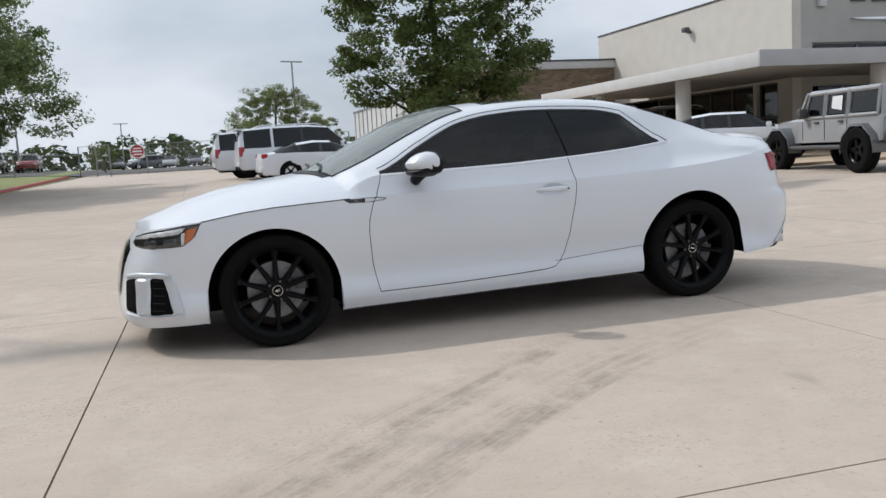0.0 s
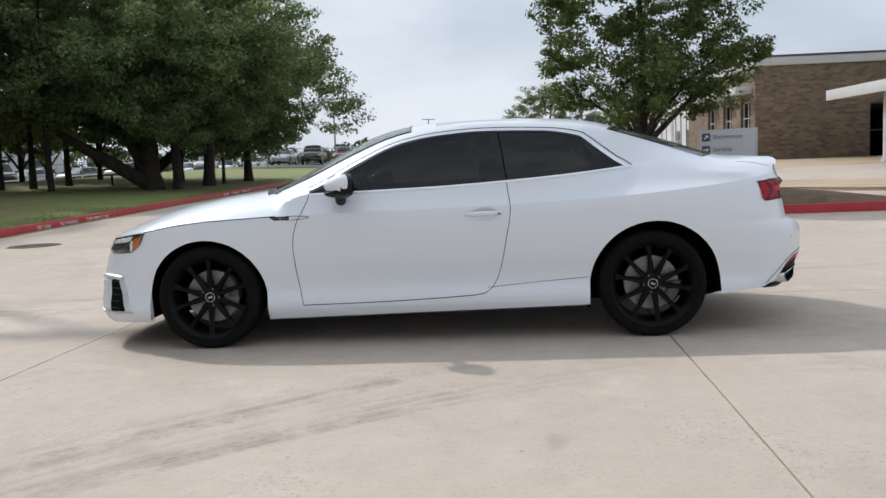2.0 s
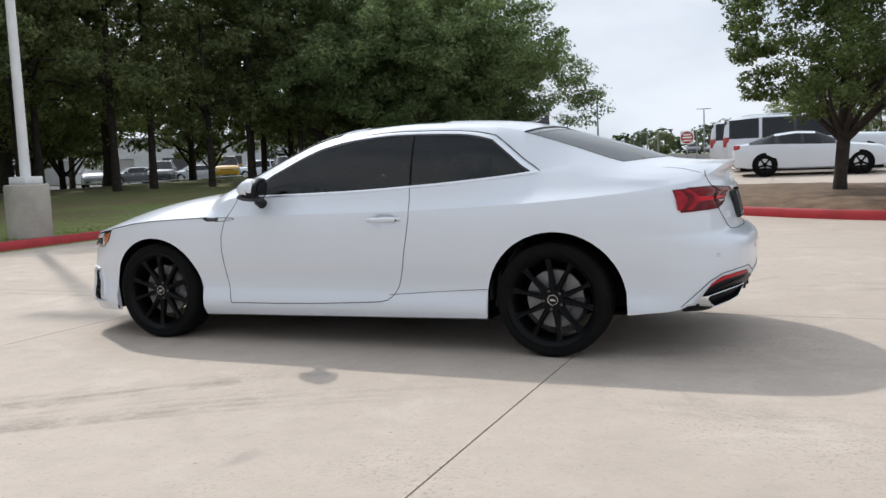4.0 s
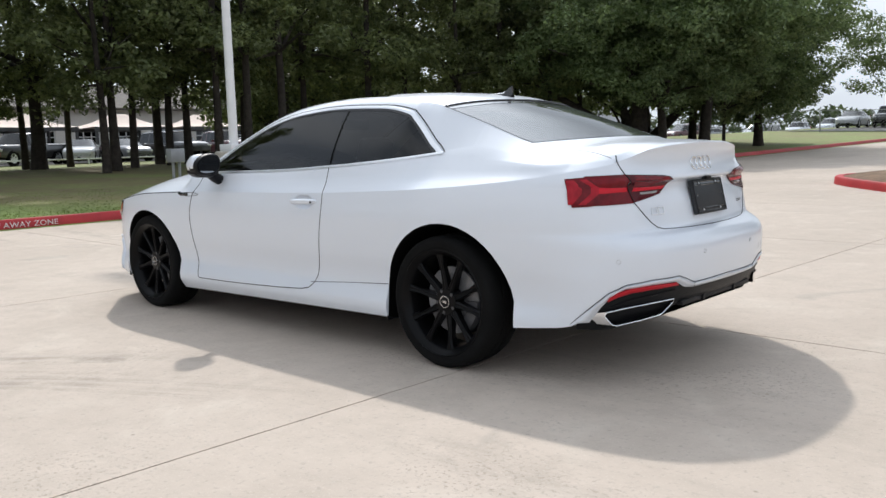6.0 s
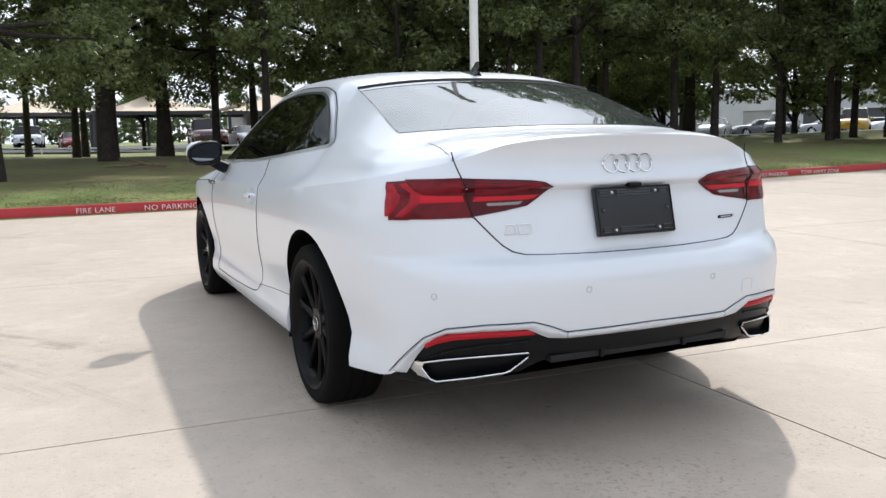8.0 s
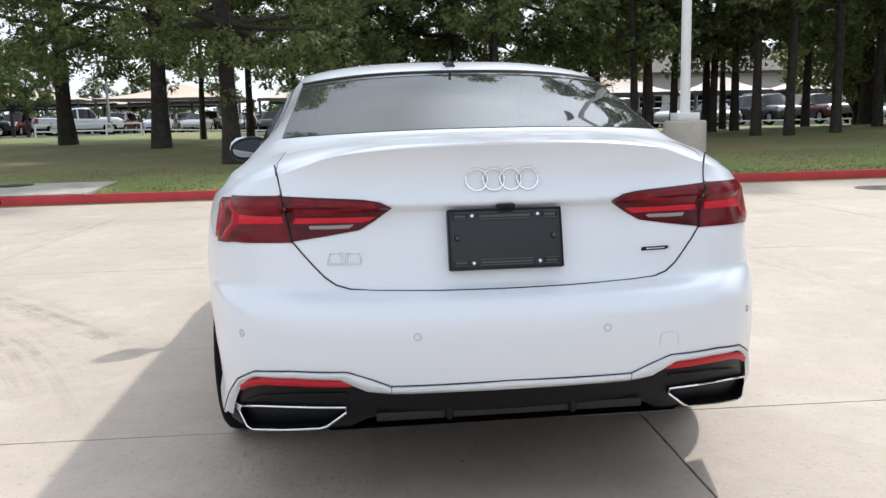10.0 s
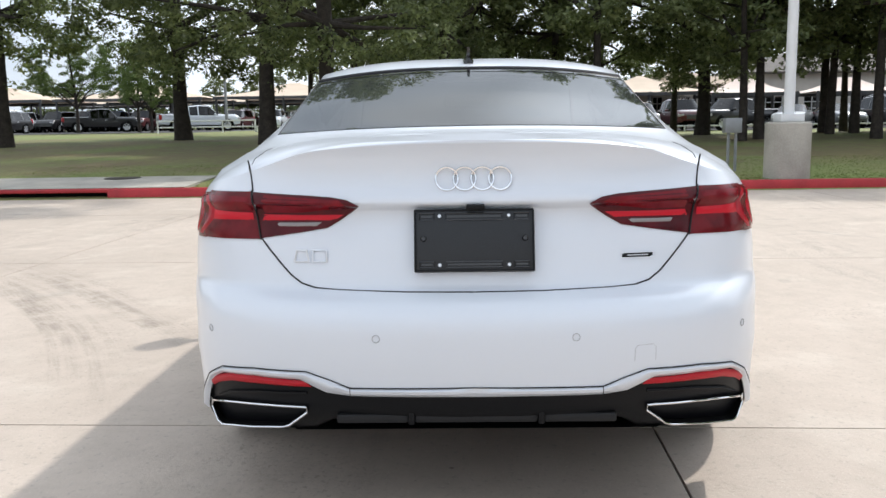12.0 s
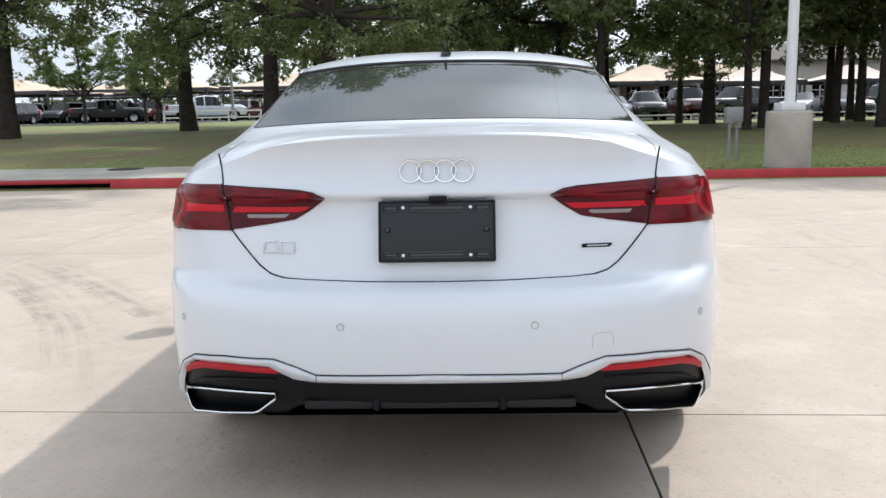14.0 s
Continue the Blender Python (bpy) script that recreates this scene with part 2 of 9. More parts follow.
def lathe(bm, profile, axis="y", n=40, centre=(0, 0, 0)):
    """Turns (radius, along) pairs about an axis."""
    rows = []
    for k in range(n):
        a = 2 * math.pi * k / n
        ca, sa = math.cos(a), math.sin(a)
        if axis == "y":
            rows.append([(centre[0] + r * ca, centre[1] + t, centre[2] + r * sa) for r, t in profile])
        elif axis == "z":
            rows.append([(centre[0] + r * ca, centre[1] + r * sa, centre[2] + t) for r, t in profile])
        else:
            rows.append([(centre[0] + t, centre[1] + r * ca, centre[2] + r * sa) for r, t in profile])
    return grid_faces(bm, rows, close_v=True)


def tube(bm, pts, r, n=6, cap=True, closed=False):
    """A tube along points; r is one radius or one for each point."""
    pts = [Vector(p) for p in pts]
    rr = [r] * len(pts) if not isinstance(r, (list, tuple)) else r
    rows = []
    up = Vector((0, 0, 1))
    side = None
    for i, p in enumerate(pts):
        a = pts[i - 1] if (i > 0 or closed) else p
        b = pts[(i + 1) % len(pts)] if (i < len(pts) - 1 or closed) else p
        d = (b - a).normalized() if (b - a).length > 1e-9 else Vector((1, 0, 0))
        if side is None:
            side = d.cross(up) if abs(d.dot(up)) < 0.95 else d.cross(Vector((1, 0, 0)))
        side = (side - d * side.dot(d)).normalized()
        v = d.cross(side)
        rows.append([p + (side * math.cos(2 * math.pi * k / n) + v * math.sin(2 * math.pi * k / n)) * rr[i] for k in range(n)])
    vr = grid_faces(bm, rows, close_u=True, close_v=closed)
    if cap and not closed:
        for row in (vr[0], vr[-1]):
            try:
                bm.faces.new(row)
            except ValueError:
                pass
    return vr


def spline(table, x):
    """Smooth value through (x, v...) rows, by monotone-friendly cubic Hermite."""
    xs = [r[0] for r in table]
    if x <= xs[0]:
        return table[0][1]
    if x >= xs[-1]:
        return table[-1][1]
    k = max(i for i in range(len(xs)) if xs[i] <= x)
    def slope(i):
        if i == 0:
            return (table[1][1] - table[0][1]) / (xs[1] - xs[0])
        if i == len(xs) - 1:
            return (table[-1][1] - table[-2][1]) / (xs[-1] - xs[-2])
        a = (table[i][1] - table[i - 1][1]) / (xs[i] - xs[i - 1])
        b = (table[i + 1][1] - table[i][1]) / (xs[i + 1] - xs[i])
        return 0.0 if a * b <= 0 else 2 * a * b / (a + b)
    h = xs[k + 1] - xs[k]
    t = (x - xs[k]) / h
    p0, p1, m0, m1 = table[k][1], table[k + 1][1], slope(k) * h, slope(k + 1) * h
    return (2 * t**3 - 3 * t**2 + 1) * p0 + (t**3 - 2 * t**2 + t) * m0 + (-2 * t**3 + 3 * t**2) * p1 + (t**3 - t**2) * m1


def islands_of(bm):
    """The loose pieces of a bmesh, each as a bmesh of its own."""
    left, out = set(bm.faces), []
    while left:
        todo, got = [left.pop()], []
        while todo:
            f = todo.pop()
            got.append(f)
            for e in f.edges:
                for g in e.link_faces:
                    if g in left:
                        left.discard(g)
                        todo.append(g)
        piece, seen = bmesh.new(), {}
        for f in got:
            for v in f.verts:
                if v not in seen:
                    seen[v] = piece.verts.new(v.co)
            piece.faces.new([seen[v] for v in f.verts])
        out.append(piece)
    bm.free()
    return sorted(out, key=lambda b: -len(b.verts))


def lerp(a, b, t):
    return a + (b - a) * t


# ---------------------------------------------------------------- the white coupe: its surface
# Plan outline at the widest level, from the tail round the left side to the nose: x, y, and the height of its top edge.
PLAN = [
    (-2.440, 0.00, 1.063), (-2.432, 0.26, 1.060), (-2.400, 0.48, 1.043), (-2.345, 0.62, 1.012), (-2.250, 0.735, 0.982), (-2.10, 0.815, 0.958),
    (-1.85, 0.872, 0.925), (-1.40, 0.910, 0.885), (-0.90, 0.906, 0.858), (-0.40, 0.905, 0.842), (0.30, 0.905, 0.833), (0.85, 0.905, 0.826),
    (1.38, 0.912, 0.806), (1.70, 0.888, 0.765), (1.91, 0.842, 0.738), (2.09, 0.745, 0.720), (2.20, 0.600, 0.706), (2.257, 0.400, 0.700),
    (2.282, 0.20, 0.697), (2.292, 0.00, 0.696)]
_cum = [0.0]
for _a, _b in zip(PLAN, PLAN[1:]):
    _cum.append(_cum[-1] + math.hypot(_b[0] - _a[0], _b[1] - _a[1]))
PX = [(c, r[0]) for c, r in zip(_cum, PLAN)]
PY = [(c, r[1]) for c, r in zip(_cum, PLAN)]
PT = [(c, r[2]) for c, r in zip(_cum, PLAN)]
P_END = _cum[-1]


def crom(tab, s):
    """Catmull-Rom through (s, value) rows, which keeps the outline round at its ends."""
    s = min(max(s, 0.0), P_END)
    k = max(0, min(len(tab) - 2, max(i for i in range(len(tab)) if tab[i][0] <= s + 1e-12)))
    s0, v0, s1, v1 = tab[k][0], tab[k][1], tab[k + 1][0], tab[k + 1][1]
    m0 = (v1 - tab[k - 1][1]) / (s1 - tab[k - 1][0]) if k > 0 else (v1 - v0) / (s1 - s0) * (0 if tab is not PY else 1)
    m1 = (tab[k + 2][1] - v0) / (tab[k + 2][0] - s0) if k + 2 < len(tab) else (v1 - v0) / (s1 - s0) * (0 if tab is not PY else 1)
    h = s1 - s0
    t = (s - s0) / h
    return (2 * t**3 - 3 * t**2 + 1) * v0 + (t**3 - 2 * t**2 + t) * m0 * h + (-2 * t**3 + 3 * t**2) * v1 + (t**3 - t**2) * m1 * h


REAR_OFF = [(0.15, 0.20), (0.30, 0.07), (0.36, 0.030), (0.40, 0.018), (0.47, 0.008), (0.52, 0.002), (0.57, 0.0), (0.61, 0.003), (0.645, 0.022), (0.668, 0.055),
            (0.678, 0.078), (0.688, 0.098), (0.73, 0.112), (0.80, 0.128), (0.875, 0.152), (0.893, 0.150), (0.903, 0.128), (0.915, 0.126), (0.945, 0.148),
            (0.98, 0.160), (1.02, 0.156), (1.045, 0.145), (1.065, 0.133)]
SIDE_OFF = [(0.12, 0.10), (0.175, 0.050), (0.21, 0.026), (0.25, 0.012), (0.285, 0.012), (0.33, 0.024), (0.37, 0.033), (0.42, 0.030), (0.52, 0.012), (0.62, 0.002),
            (0.72, -0.002), (0.79, 0.003), (0.83, 0.008), (0.88, 0.018), (0.93, 0.040), (1.0, 0.09)]
FRONT_OFF = [(0.10, 0.14), (0.14, 0.06), (0.18, 0.012), (0.24, 0.0), (0.34, 0.008), (0.48, 0.030), (0.58, 0.066), (0.66, 0.112), (0.72, 0.165), (0.80, 0.24)]


def plan_normal(s):
    d = 0.004
    tx, ty = crom(PX, s + d) - crom(PX, s - d), crom(PY, s + d) - crom(PY, s - d)
    n = math.hypot(tx, ty) or 1
    return -ty / n, tx / n      # outward for a path from tail to nose along the left side


def surf(s, z, out=0.0):
    """Point of the lower body at outline length s and height z, moved outwards by out."""
    nx, ny = plan_normal(s)
    wr, wf = max(0.0, -nx) ** 1.6, max(0.0, nx) ** 1.6
    ws = max(0.0, 1 - wr - wf)
    x = crom(PX, s)
    # the rear bumper's corners stand out to the width of the flanks
    flare = max(0.0, min(1.0, (-1.95 - x) / 0.22)) * max(0.0, min(1.0, (0.60 - z) / 0.10)) * ws
    off = wr * spline(REAR_OFF, z) + ws * lerp(spline(SIDE_OFF, z), -0.010, flare) + wf * spline(FRONT_OFF, z) - out
    return Vector((x - nx * off, max(0.0, crom(PY, s) - ny * off), z))


def s_at(test, lo, hi):
    """Bisects for the outline length at which a rising test becomes positive."""
    for _ in range(40):
        mid = (lo + hi) / 2
        if test(mid) > 0:
            hi = mid
        else:
            lo = mid
    return (lo + hi) / 2


S_MID = s_at(lambda s: crom(PX, s), 0, P_END)


def s_x(x):
    return s_at(lambda s: crom(PX, s) - x, 0, P_END)


def s_rear(y, z=0.6):
    return s_at(lambda s: surf(s, z).y - y, 0, S_MID)


def s_front(y, z=0.5):
    return s_at(lambda s: y - surf(s, z).y, S_MID, P_END)


ARCH = [(1.392, 0.305, 0.384), (-1.398, 0.313, 0.402)]
BOTTOM = [(0.0, 0.432), (0.325, 0.430), (0.40, 0.448), (0.452, 0.471), (0.60, 0.469), (0.728, 0.454), (0.80, 0.416), (0.87, 0.352), (0.94, 0.295), (0.985, 0.278),
          (s_x(-2.02), 0.270), (s_x(-1.80), 0.250), (s_x(-1.0), 0.210), (s_x(1.0), 0.174), (s_x(1.8), 0.172), (s_front(0.6), 0.150), (P_END, 0.135)]


def lerp_tab(tab, x):
    for (a, va), (b, vb) in zip(tab, tab[1:]):
        if x <= b:
            return lerp(va, vb, 0 if b == a else max(0, min(1, (x - a) / (b - a))))
    return tab[-1][1]


def bottom_z(s, x):
    z = lerp_tab(BOTTOM, s)
    for cx, cz, r in ARCH:
        if abs(x - cx) < r - 1e-6:
            z = max(z, cz + math.sqrt(r * r - (x - cx) ** 2))
    return z


# Upper body, by station x: belt, top of the side windows, and edge of the roof or glass: y and z of each.
UP = [
    (-2.02, 0.775, 0.982, 0.705, 1.015, 0.610, 1.040), (-1.90, 0.778, 0.986, 0.715, 1.022, 0.622, 1.052), (-1.755, 0.772, 0.995, 0.712, 1.036, 0.625, 1.085),
    (-1.45, 0.757, 1.020, 0.704, 1.082, 0.602, 1.190), (-1.221, 0.740, 1.046, 0.733, 1.054, 0.586, 1.265), (-1.165, 0.752, 1.040, 0.715, 1.091, 0.582, 1.282), (-1.095, 0.768, 1.033, 0.687, 1.146, 0.583, 1.299),
    (-1.023, 0.784, 1.026, 0.667, 1.206, 0.587, 1.312), (-0.981, 0.791, 1.022, 0.656, 1.240, 0.588, 1.319), (-0.745, 0.815, 1.003, 0.622, 1.285, 0.578, 1.341), (-0.358, 0.822, 0.980, 0.615, 1.297, 0.575, 1.349),
    (-0.10, 0.822, 0.968, 0.632, 1.279, 0.585, 1.328), (0.106, 0.822, 0.963, 0.656, 1.239, 0.606, 1.287), (0.40, 0.823, 0.957, 0.735, 1.109, 0.662, 1.168),
    (0.62, 0.825, 0.953, 0.796, 0.992, 0.702, 1.064), (0.70, 0.826, 0.951, 0.814, 0.962, 0.714, 1.028), (0.90, 0.862, 0.893, 0.800, 0.928, 0.728, 0.952)]
UPC = [[(r[0], r[i]) for r in UP] for i in range(1, 7)]
ZC = [(-2.31, 1.070), (-2.2, 1.076), (-2.1, 1.082), (-1.97, 1.095), (-1.90, 1.114), (-1.75, 1.166), (-1.6, 1.2155), (-1.4, 1.276), (-1.25, 1.3175), (-1.1, 1.355), (-0.925, 1.378), (-0.6, 1.394),
      (-0.4, 1.397), (-0.1, 1.388), (0.10, 1.374), (0.30, 1.336), (0.61, 1.202), (0.90, 1.058), (1.06, 0.985), (1.15, 0.970), (1.4, 0.936), (1.7, 0.880),
      (1.9, 0.822), (2.0, 0.786), (2.1, 0.752), (2.2, 0.716), (2.292, 0.696)]
BOW = [(-2.31, 0.0), (-2.1, -0.03), (-1.95, -0.10), (-1.755, -0.175), (-1.45, -0.13), (-1.165, -0.083), (-1.0, -0.06), (-0.8, -0.04), (-0.4, 0.0), (0.05, 0.07), (0.4, 0.12), (0.9, 0.16), (1.3, 0.05), (2.2, 0.0)]
SEG = (2, 3, 5, 2, 12)      # cells from top edge to shoulder, belt, window top, roof edge, centre line
K_E = sum(SEG[:4])


def smooth(a, b, x):
    q = max(0.0, min(1.0, (x - a) / (b - a)))
    return q * q * (3 - 2 * q)


def section(s):
    """Points of the upper body from the top edge of the side to the centre line."""
    zt = crom(PT, s)
    t = surf(s, zt)
    xs = t.x
    xc = max(-2.3055, min(2.285, xs + spline(BOW, xs)))
    if s > S_MID:
        xc = min(xc, xs + 0.16)
    zc = max(spline(ZC, xc), zt)
    if -2.02 <= xs <= 0.90:
        yb, zb, yd, zd, ye, ze = (spline(c, xs) for c in UPC)
        b, d, e = (yb, zb), (yd, zd), (ye, ze)
        w = min(1.0, (xs + 2.02) / 0.15)
        sh = (lerp(t.y, yb, 0.48), lerp(zt, zb, 0.36))
    else:
        w = 0.0
        sh = b = d = e = (0, 0)
    k = 4.6 - 2.3 * max(0.0, min(1.0, (xs - 1.2) / 0.8))
    f = lambda q: (t.y * q, zt + (zc - zt) * (1 - q ** k))
    keys = []
    for simple, expl in ((1.0, (t.y, zt)), (0.985, sh), (0.93, b), (0.86, d), (0.77, e)):
        g = f(simple)
        keys.append((lerp(g[0], expl[0], w), lerp(g[1], expl[1], w)) if simple < 1 else (t.y, zt))
    pts = []
    for i in range(4):
        (y0, z0), (y1, z1) = keys[i], keys[i + 1]
        dx, dz = y1 - y0, z1 - z0
        for j in range(SEG[i]):
            q = j / SEG[i]
            bulge = 0.012 * 4 * q * (1 - q) * w * smooth(0.02, 0.20, dz) if i == 2 else 0.0
            pts.append((lerp(y0, y1, q) + bulge, lerp(z0, z1, q) + bulge * 0.5))
    (ye, ze) = keys[4]
    crown = 2.2 + 0.9 * smooth(-1.42, -0.95, xs)
    for j in range(SEG[4] + 1):
        q = 1 - j / SEG[4]
        g = f(q * 0.77)
        yy = ye * q
        zz = lerp(g[1], zc - (zc - ze) * q ** crown, w)
        pts.append((yy, zz))
    aft = w * smooth(-0.4, -0.8, xs)
    bow = lambda y: lerp(1 - min(1, y / max(t.y, 1e-6)) ** 2, max(0.0, 1 - (y / max(ye, 1e-6)) ** 2), aft)
    return [Vector((xs + (xc - xs) * bow(y), y, z)) for y, z in pts]


# Outline columns
_cols = [s_rear(y) for y in (0.05, 0.10, 0.16, 0.22, 0.28, 0.33, 0.38, 0.43, 0.47, 0.51, 0.55, 0.585, 0.62, 0.655, 0.685, 0.71, 0.735)]
_xs = {-2.20, -2.16, -2.12, -2.08, -2.04}
for cx, cz, r in ARCH:
    for k in range(0, 23):
        _xs.add(round(cx + r * math.cos(math.pi * k / 22), 4))
    _xs.update((round(cx + r + 0.0012, 4), round(cx - r - 0.0012, 4)))
_keyx = [r[0] for r in UP] + [0.05, -0.50, -0.46, -0.26]
_xs.update(_keyx)
_x = -1.98
while _x < 2.05:
    if all(abs(_x - o) > 0.025 for o in _xs):
        _xs.add(round(_x, 4))
    _x += 0.045
_cols += [s_x(x) for x in sorted(_xs) if -2.22 < x < 2.06]
_cols += [s_front(y) for y in (0.72, 0.66, 0.60, 0.53, 0.46, 0.38, 0.30, 0.22, 0.14, 0.07)]
COLS = [0.0] + sorted(_cols) + [P_END]
LEVELS = [0.12, 0.15, 0.175, 0.20, 0.23, 0.25, 0.27, 0.285, 0.31, 0.33, 0.35, 0.37, 0.395, 0.408, 0.43, 0.45, 0.47, 0.49, 0.51, 0.53, 0.55, 0.57, 0.59, 0.61, 0.628,
          0.645, 0.658, 0.668, 0.678, 0.688, 0.70, 0.715, 0.73, 0.75, 0.77, 0.79, 0.81, 0.83, 0.845, 0.86, 0.875, 0.885, 0.893, 0.903, 0.915, 0.93, 0.945, 0.96,
          0.98, 1.0, 1.02, 1.033, 1.045, 1.055, 1.065]
LID = [(0.684, 0.0), (0.6845, 0.40), (0.695, 0.455), (0.72, 0.487), (0.75, 0.513), (0.82, 0.558), (0.945, 0.577), (1.03, 0.580)]


def body_region(c, upper, col_x, k):
    """Which panel a patch of the skin belongs to."""
    if upper:
        if col_x > 0.90:
            return "hood" if c.x < 2.27 else "front_bumper"
        if k >= K_E:
            if col_x > 0.05:
                return "windscreen" if k >= K_E + 1 else "roof"
            if col_x > -1.165:
                return "sunroof" if -0.62 < c.x < -0.05 and abs(c.y) < 0.47 else "roof"
            if col_x > -1.755:
                return "rear_window"
            return "trunk_lid" if abs(c.y) < 0.58 else "quarter_panel"
        if k >= sum(SEG[:3]) and col_x > -1.165:
            return "roof"
        if sum(SEG[:2]) <= k < sum(SEG[:3]) and -1.221 < col_x < 0.70:
            return "side_window" if col_x > -0.50 else "quarter_window"
        if col_x < -1.90 and abs(c.y) < 0.58:
            return "trunk_lid"
        if -0.52 < c.x < 0.80 and k < sum(SEG[:2]):
            return "door"
        return "fender" if c.x >= 0.80 else "quarter_panel"
    if c.x < -2.0 and c.z > 0.684 and c.x < -2.1 and abs(c.y) < lerp_tab([(z, y) for z, y in LID], c.z):
        return "trunk_lid"
    if c.x < -1.98 and c.z < 0.80 or c.x < -1.78 and c.z < 0.42:
        return "rear_bumper"
    if c.x > 1.78:
        return "front_bumper" if not (c.z > 0.60 and c.x < 1.86) else "fender"
    if c.x > 0.80:
        return "fender"
    if -0.46 < c.x < -0.26 and 0.75 < c.z < 0.83:
        return "handle_recess"
    if c.x > -0.50 and c.z > 0.285:
        return "door"
    if c.z <= 0.30 and c.x > -1.02:
        return "side_skirt"
    return "quarter_panel"


def build_skin():
    """All skin patches of both sides, by panel, with normals that run on from panel to panel."""
    verts, index, quads = [], {}, []
    def vid(p, side):
        q = (round(p[0], 5), round(p[1] * side, 5) + 0.0, round(p[2], 5))
        if q not in index:
            index[q] = len(verts)
            verts.append(q)
        return index[q]
    lower = []
    for s in COLS:
        x = crom(PX, s)
        zb, zt = bottom_z(s, x), crom(PT, s)
        lower.append([surf(s, min(max(z, zb), zt)) for z in LEVELS])
    upper = [section(s) for s in COLS]
    xs = [crom(PX, s) if 0.735 < crom(PY, s) else surf(s, crom(PT, s)).x for s in COLS]
    for side in (1, -1):
        for grid, up in ((lower, False), (upper, True)):
            for i in range(len(COLS) - 1):
                mid_x = (xs[i] + xs[i + 1]) / 2
                for k in range(len(grid[0]) - 1):
                    ids = []
                    for p in (grid[i][k], grid[i + 1][k], grid[i + 1][k + 1], grid[i][k + 1]):
                        v = vid(p, side)
                        if v not in ids:
                            ids.append(v)
                    if len(ids) < 3:
                        continue
                    c = sum((Vector(verts[v]) for v in ids), Vector()) / len(ids)
                    if side > 0:
                        ids.reverse()
                    quads.append((body_region(c, up, mid_x, k), side, ids, up))
    pts = np.array(verts)
    normals = {}
    glassy = {"windscreen", "side_window", "quarter_window", "rear_window", "sunroof"}
    def unit(nn):
        ln = np.linalg.norm(nn, axis=1, keepdims=True)
        ln[ln == 0] = 1
        return nn / ln
    for grp in (0, 1):
        low, high = np.zeros_like(pts), np.zeros_like(pts)
        for name, side, ids, up in quads:
            if (name in glassy and name != "sunroof") == bool(grp):
                p = pts[ids]
                n = np.cross(p[1] - p[0], p[2] - p[0]) if len(ids) == 3 else np.cross(p[2] - p[0], p[3] - p[1])
                (high if up else low)[ids] += n
        both = unit(low + high)
        # the shoulder is a crease along the flanks and fades out towards nose and tail
        w = (np.clip((pts[:, 0] + 2.05) / 0.25, 0, 1) * np.clip((1.9 - pts[:, 0]) / 0.4, 0, 1))[:, None]
        normals[grp, False] = unit(both * (1 - w) + np.where(np.abs(low).sum(1, keepdims=True) > 0, unit(low), both) * w)
        normals[grp, True] = unit(both * (1 - w) + np.where(np.abs(high).sum(1, keepdims=True) > 0, unit(high), both) * w)
    sides = {"fender", "door", "quarter_panel", "side_skirt", "side_window", "quarter_window"}
    groups = {}
    quads = [q for q in quads if q[0] != "handle_recess"]
    for name, side, ids, up in quads:
        groups.setdefault((name, side if name in sides else 0), []).append(ids)
    upper_face = {tuple(ids): up for name, side, ids, up in quads}
    out = {}
    # a panel's small detached corner is a part of its own
    for (name, side), faces in list(groups.items()):
        root = {v: v for f in faces for v in f}
        def find(v):
            while root[v] != v:
                root[v] = root[root[v]]
                v = root[v]
            return v
        for f in faces:
            for v in f[1:]:
                root[find(v)] = find(f[0])
        islands = {}
        for f in faces:
            islands.setdefault(find(f[0]), []).append(f)
        ranked = sorted(islands.values(), key=len, reverse=True)
        groups[name, side] = ranked[0]
        for k, extra in enumerate(ranked[1:]):
            groups["corner_panel", (name, side, k)] = extra
    for (name, side), faces in groups.items():
        used = sorted({v for f in faces for v in f})
        remap = {v: i for i, v in enumerate(used)}
        me = bpy.data.meshes.new(name)
        me.from_pydata([verts[v] for v in used], [], [[remap[v] for v in f] for f in faces])
        me.polygons.foreach_set("use_smooth", [True] * len(me.polygons))
        me.update()
        grp = 1 if name in glassy and name != "sunroof" else 0
        me.normals_split_custom_set([tuple(normals[grp, upper_face[tuple(f)]][v]) for f in faces for v in f])
        out[name, side] = me
    return out


def strip(bm, top, bottom, n, rows, out, rim=0.003, side=1, joint=None, end=0):
    """A patch laid over the lower body between two edges, each a list of (s, z); its rim sinks into the skin."""
    def along(edge, q):
        q *= len(edge) - 1
        i = min(int(q), len(edge) - 2)
        return lerp(edge[i][0], edge[i + 1][0], q - i), lerp(edge[i][1], edge[i + 1][1], q - i)
    grid = []
    for j in range(rows + 1):
        row = []
        for i in range(n + 1):
            a, b = along(top, i / n), along(bottom, i / n)
            edge_pt = i in (0, n) or j in (0, rows)
            s, z = lerp(a[0], b[0], j / rows), lerp(a[1], b[1], j / rows)
            if joint:
                ea, eb = along(top, end), along(bottom, end)
                s += (joint(z) - lerp(ea[0], eb[0], j / rows)) * (i / n if end else 1 - i / n) ** 2
            p = surf(s, z, -rim if edge_pt else out)
            row.append((p.x, p.y * side, p.z))
        grid.append(row)
    grid_faces(bm, grid, flip=side < 0)


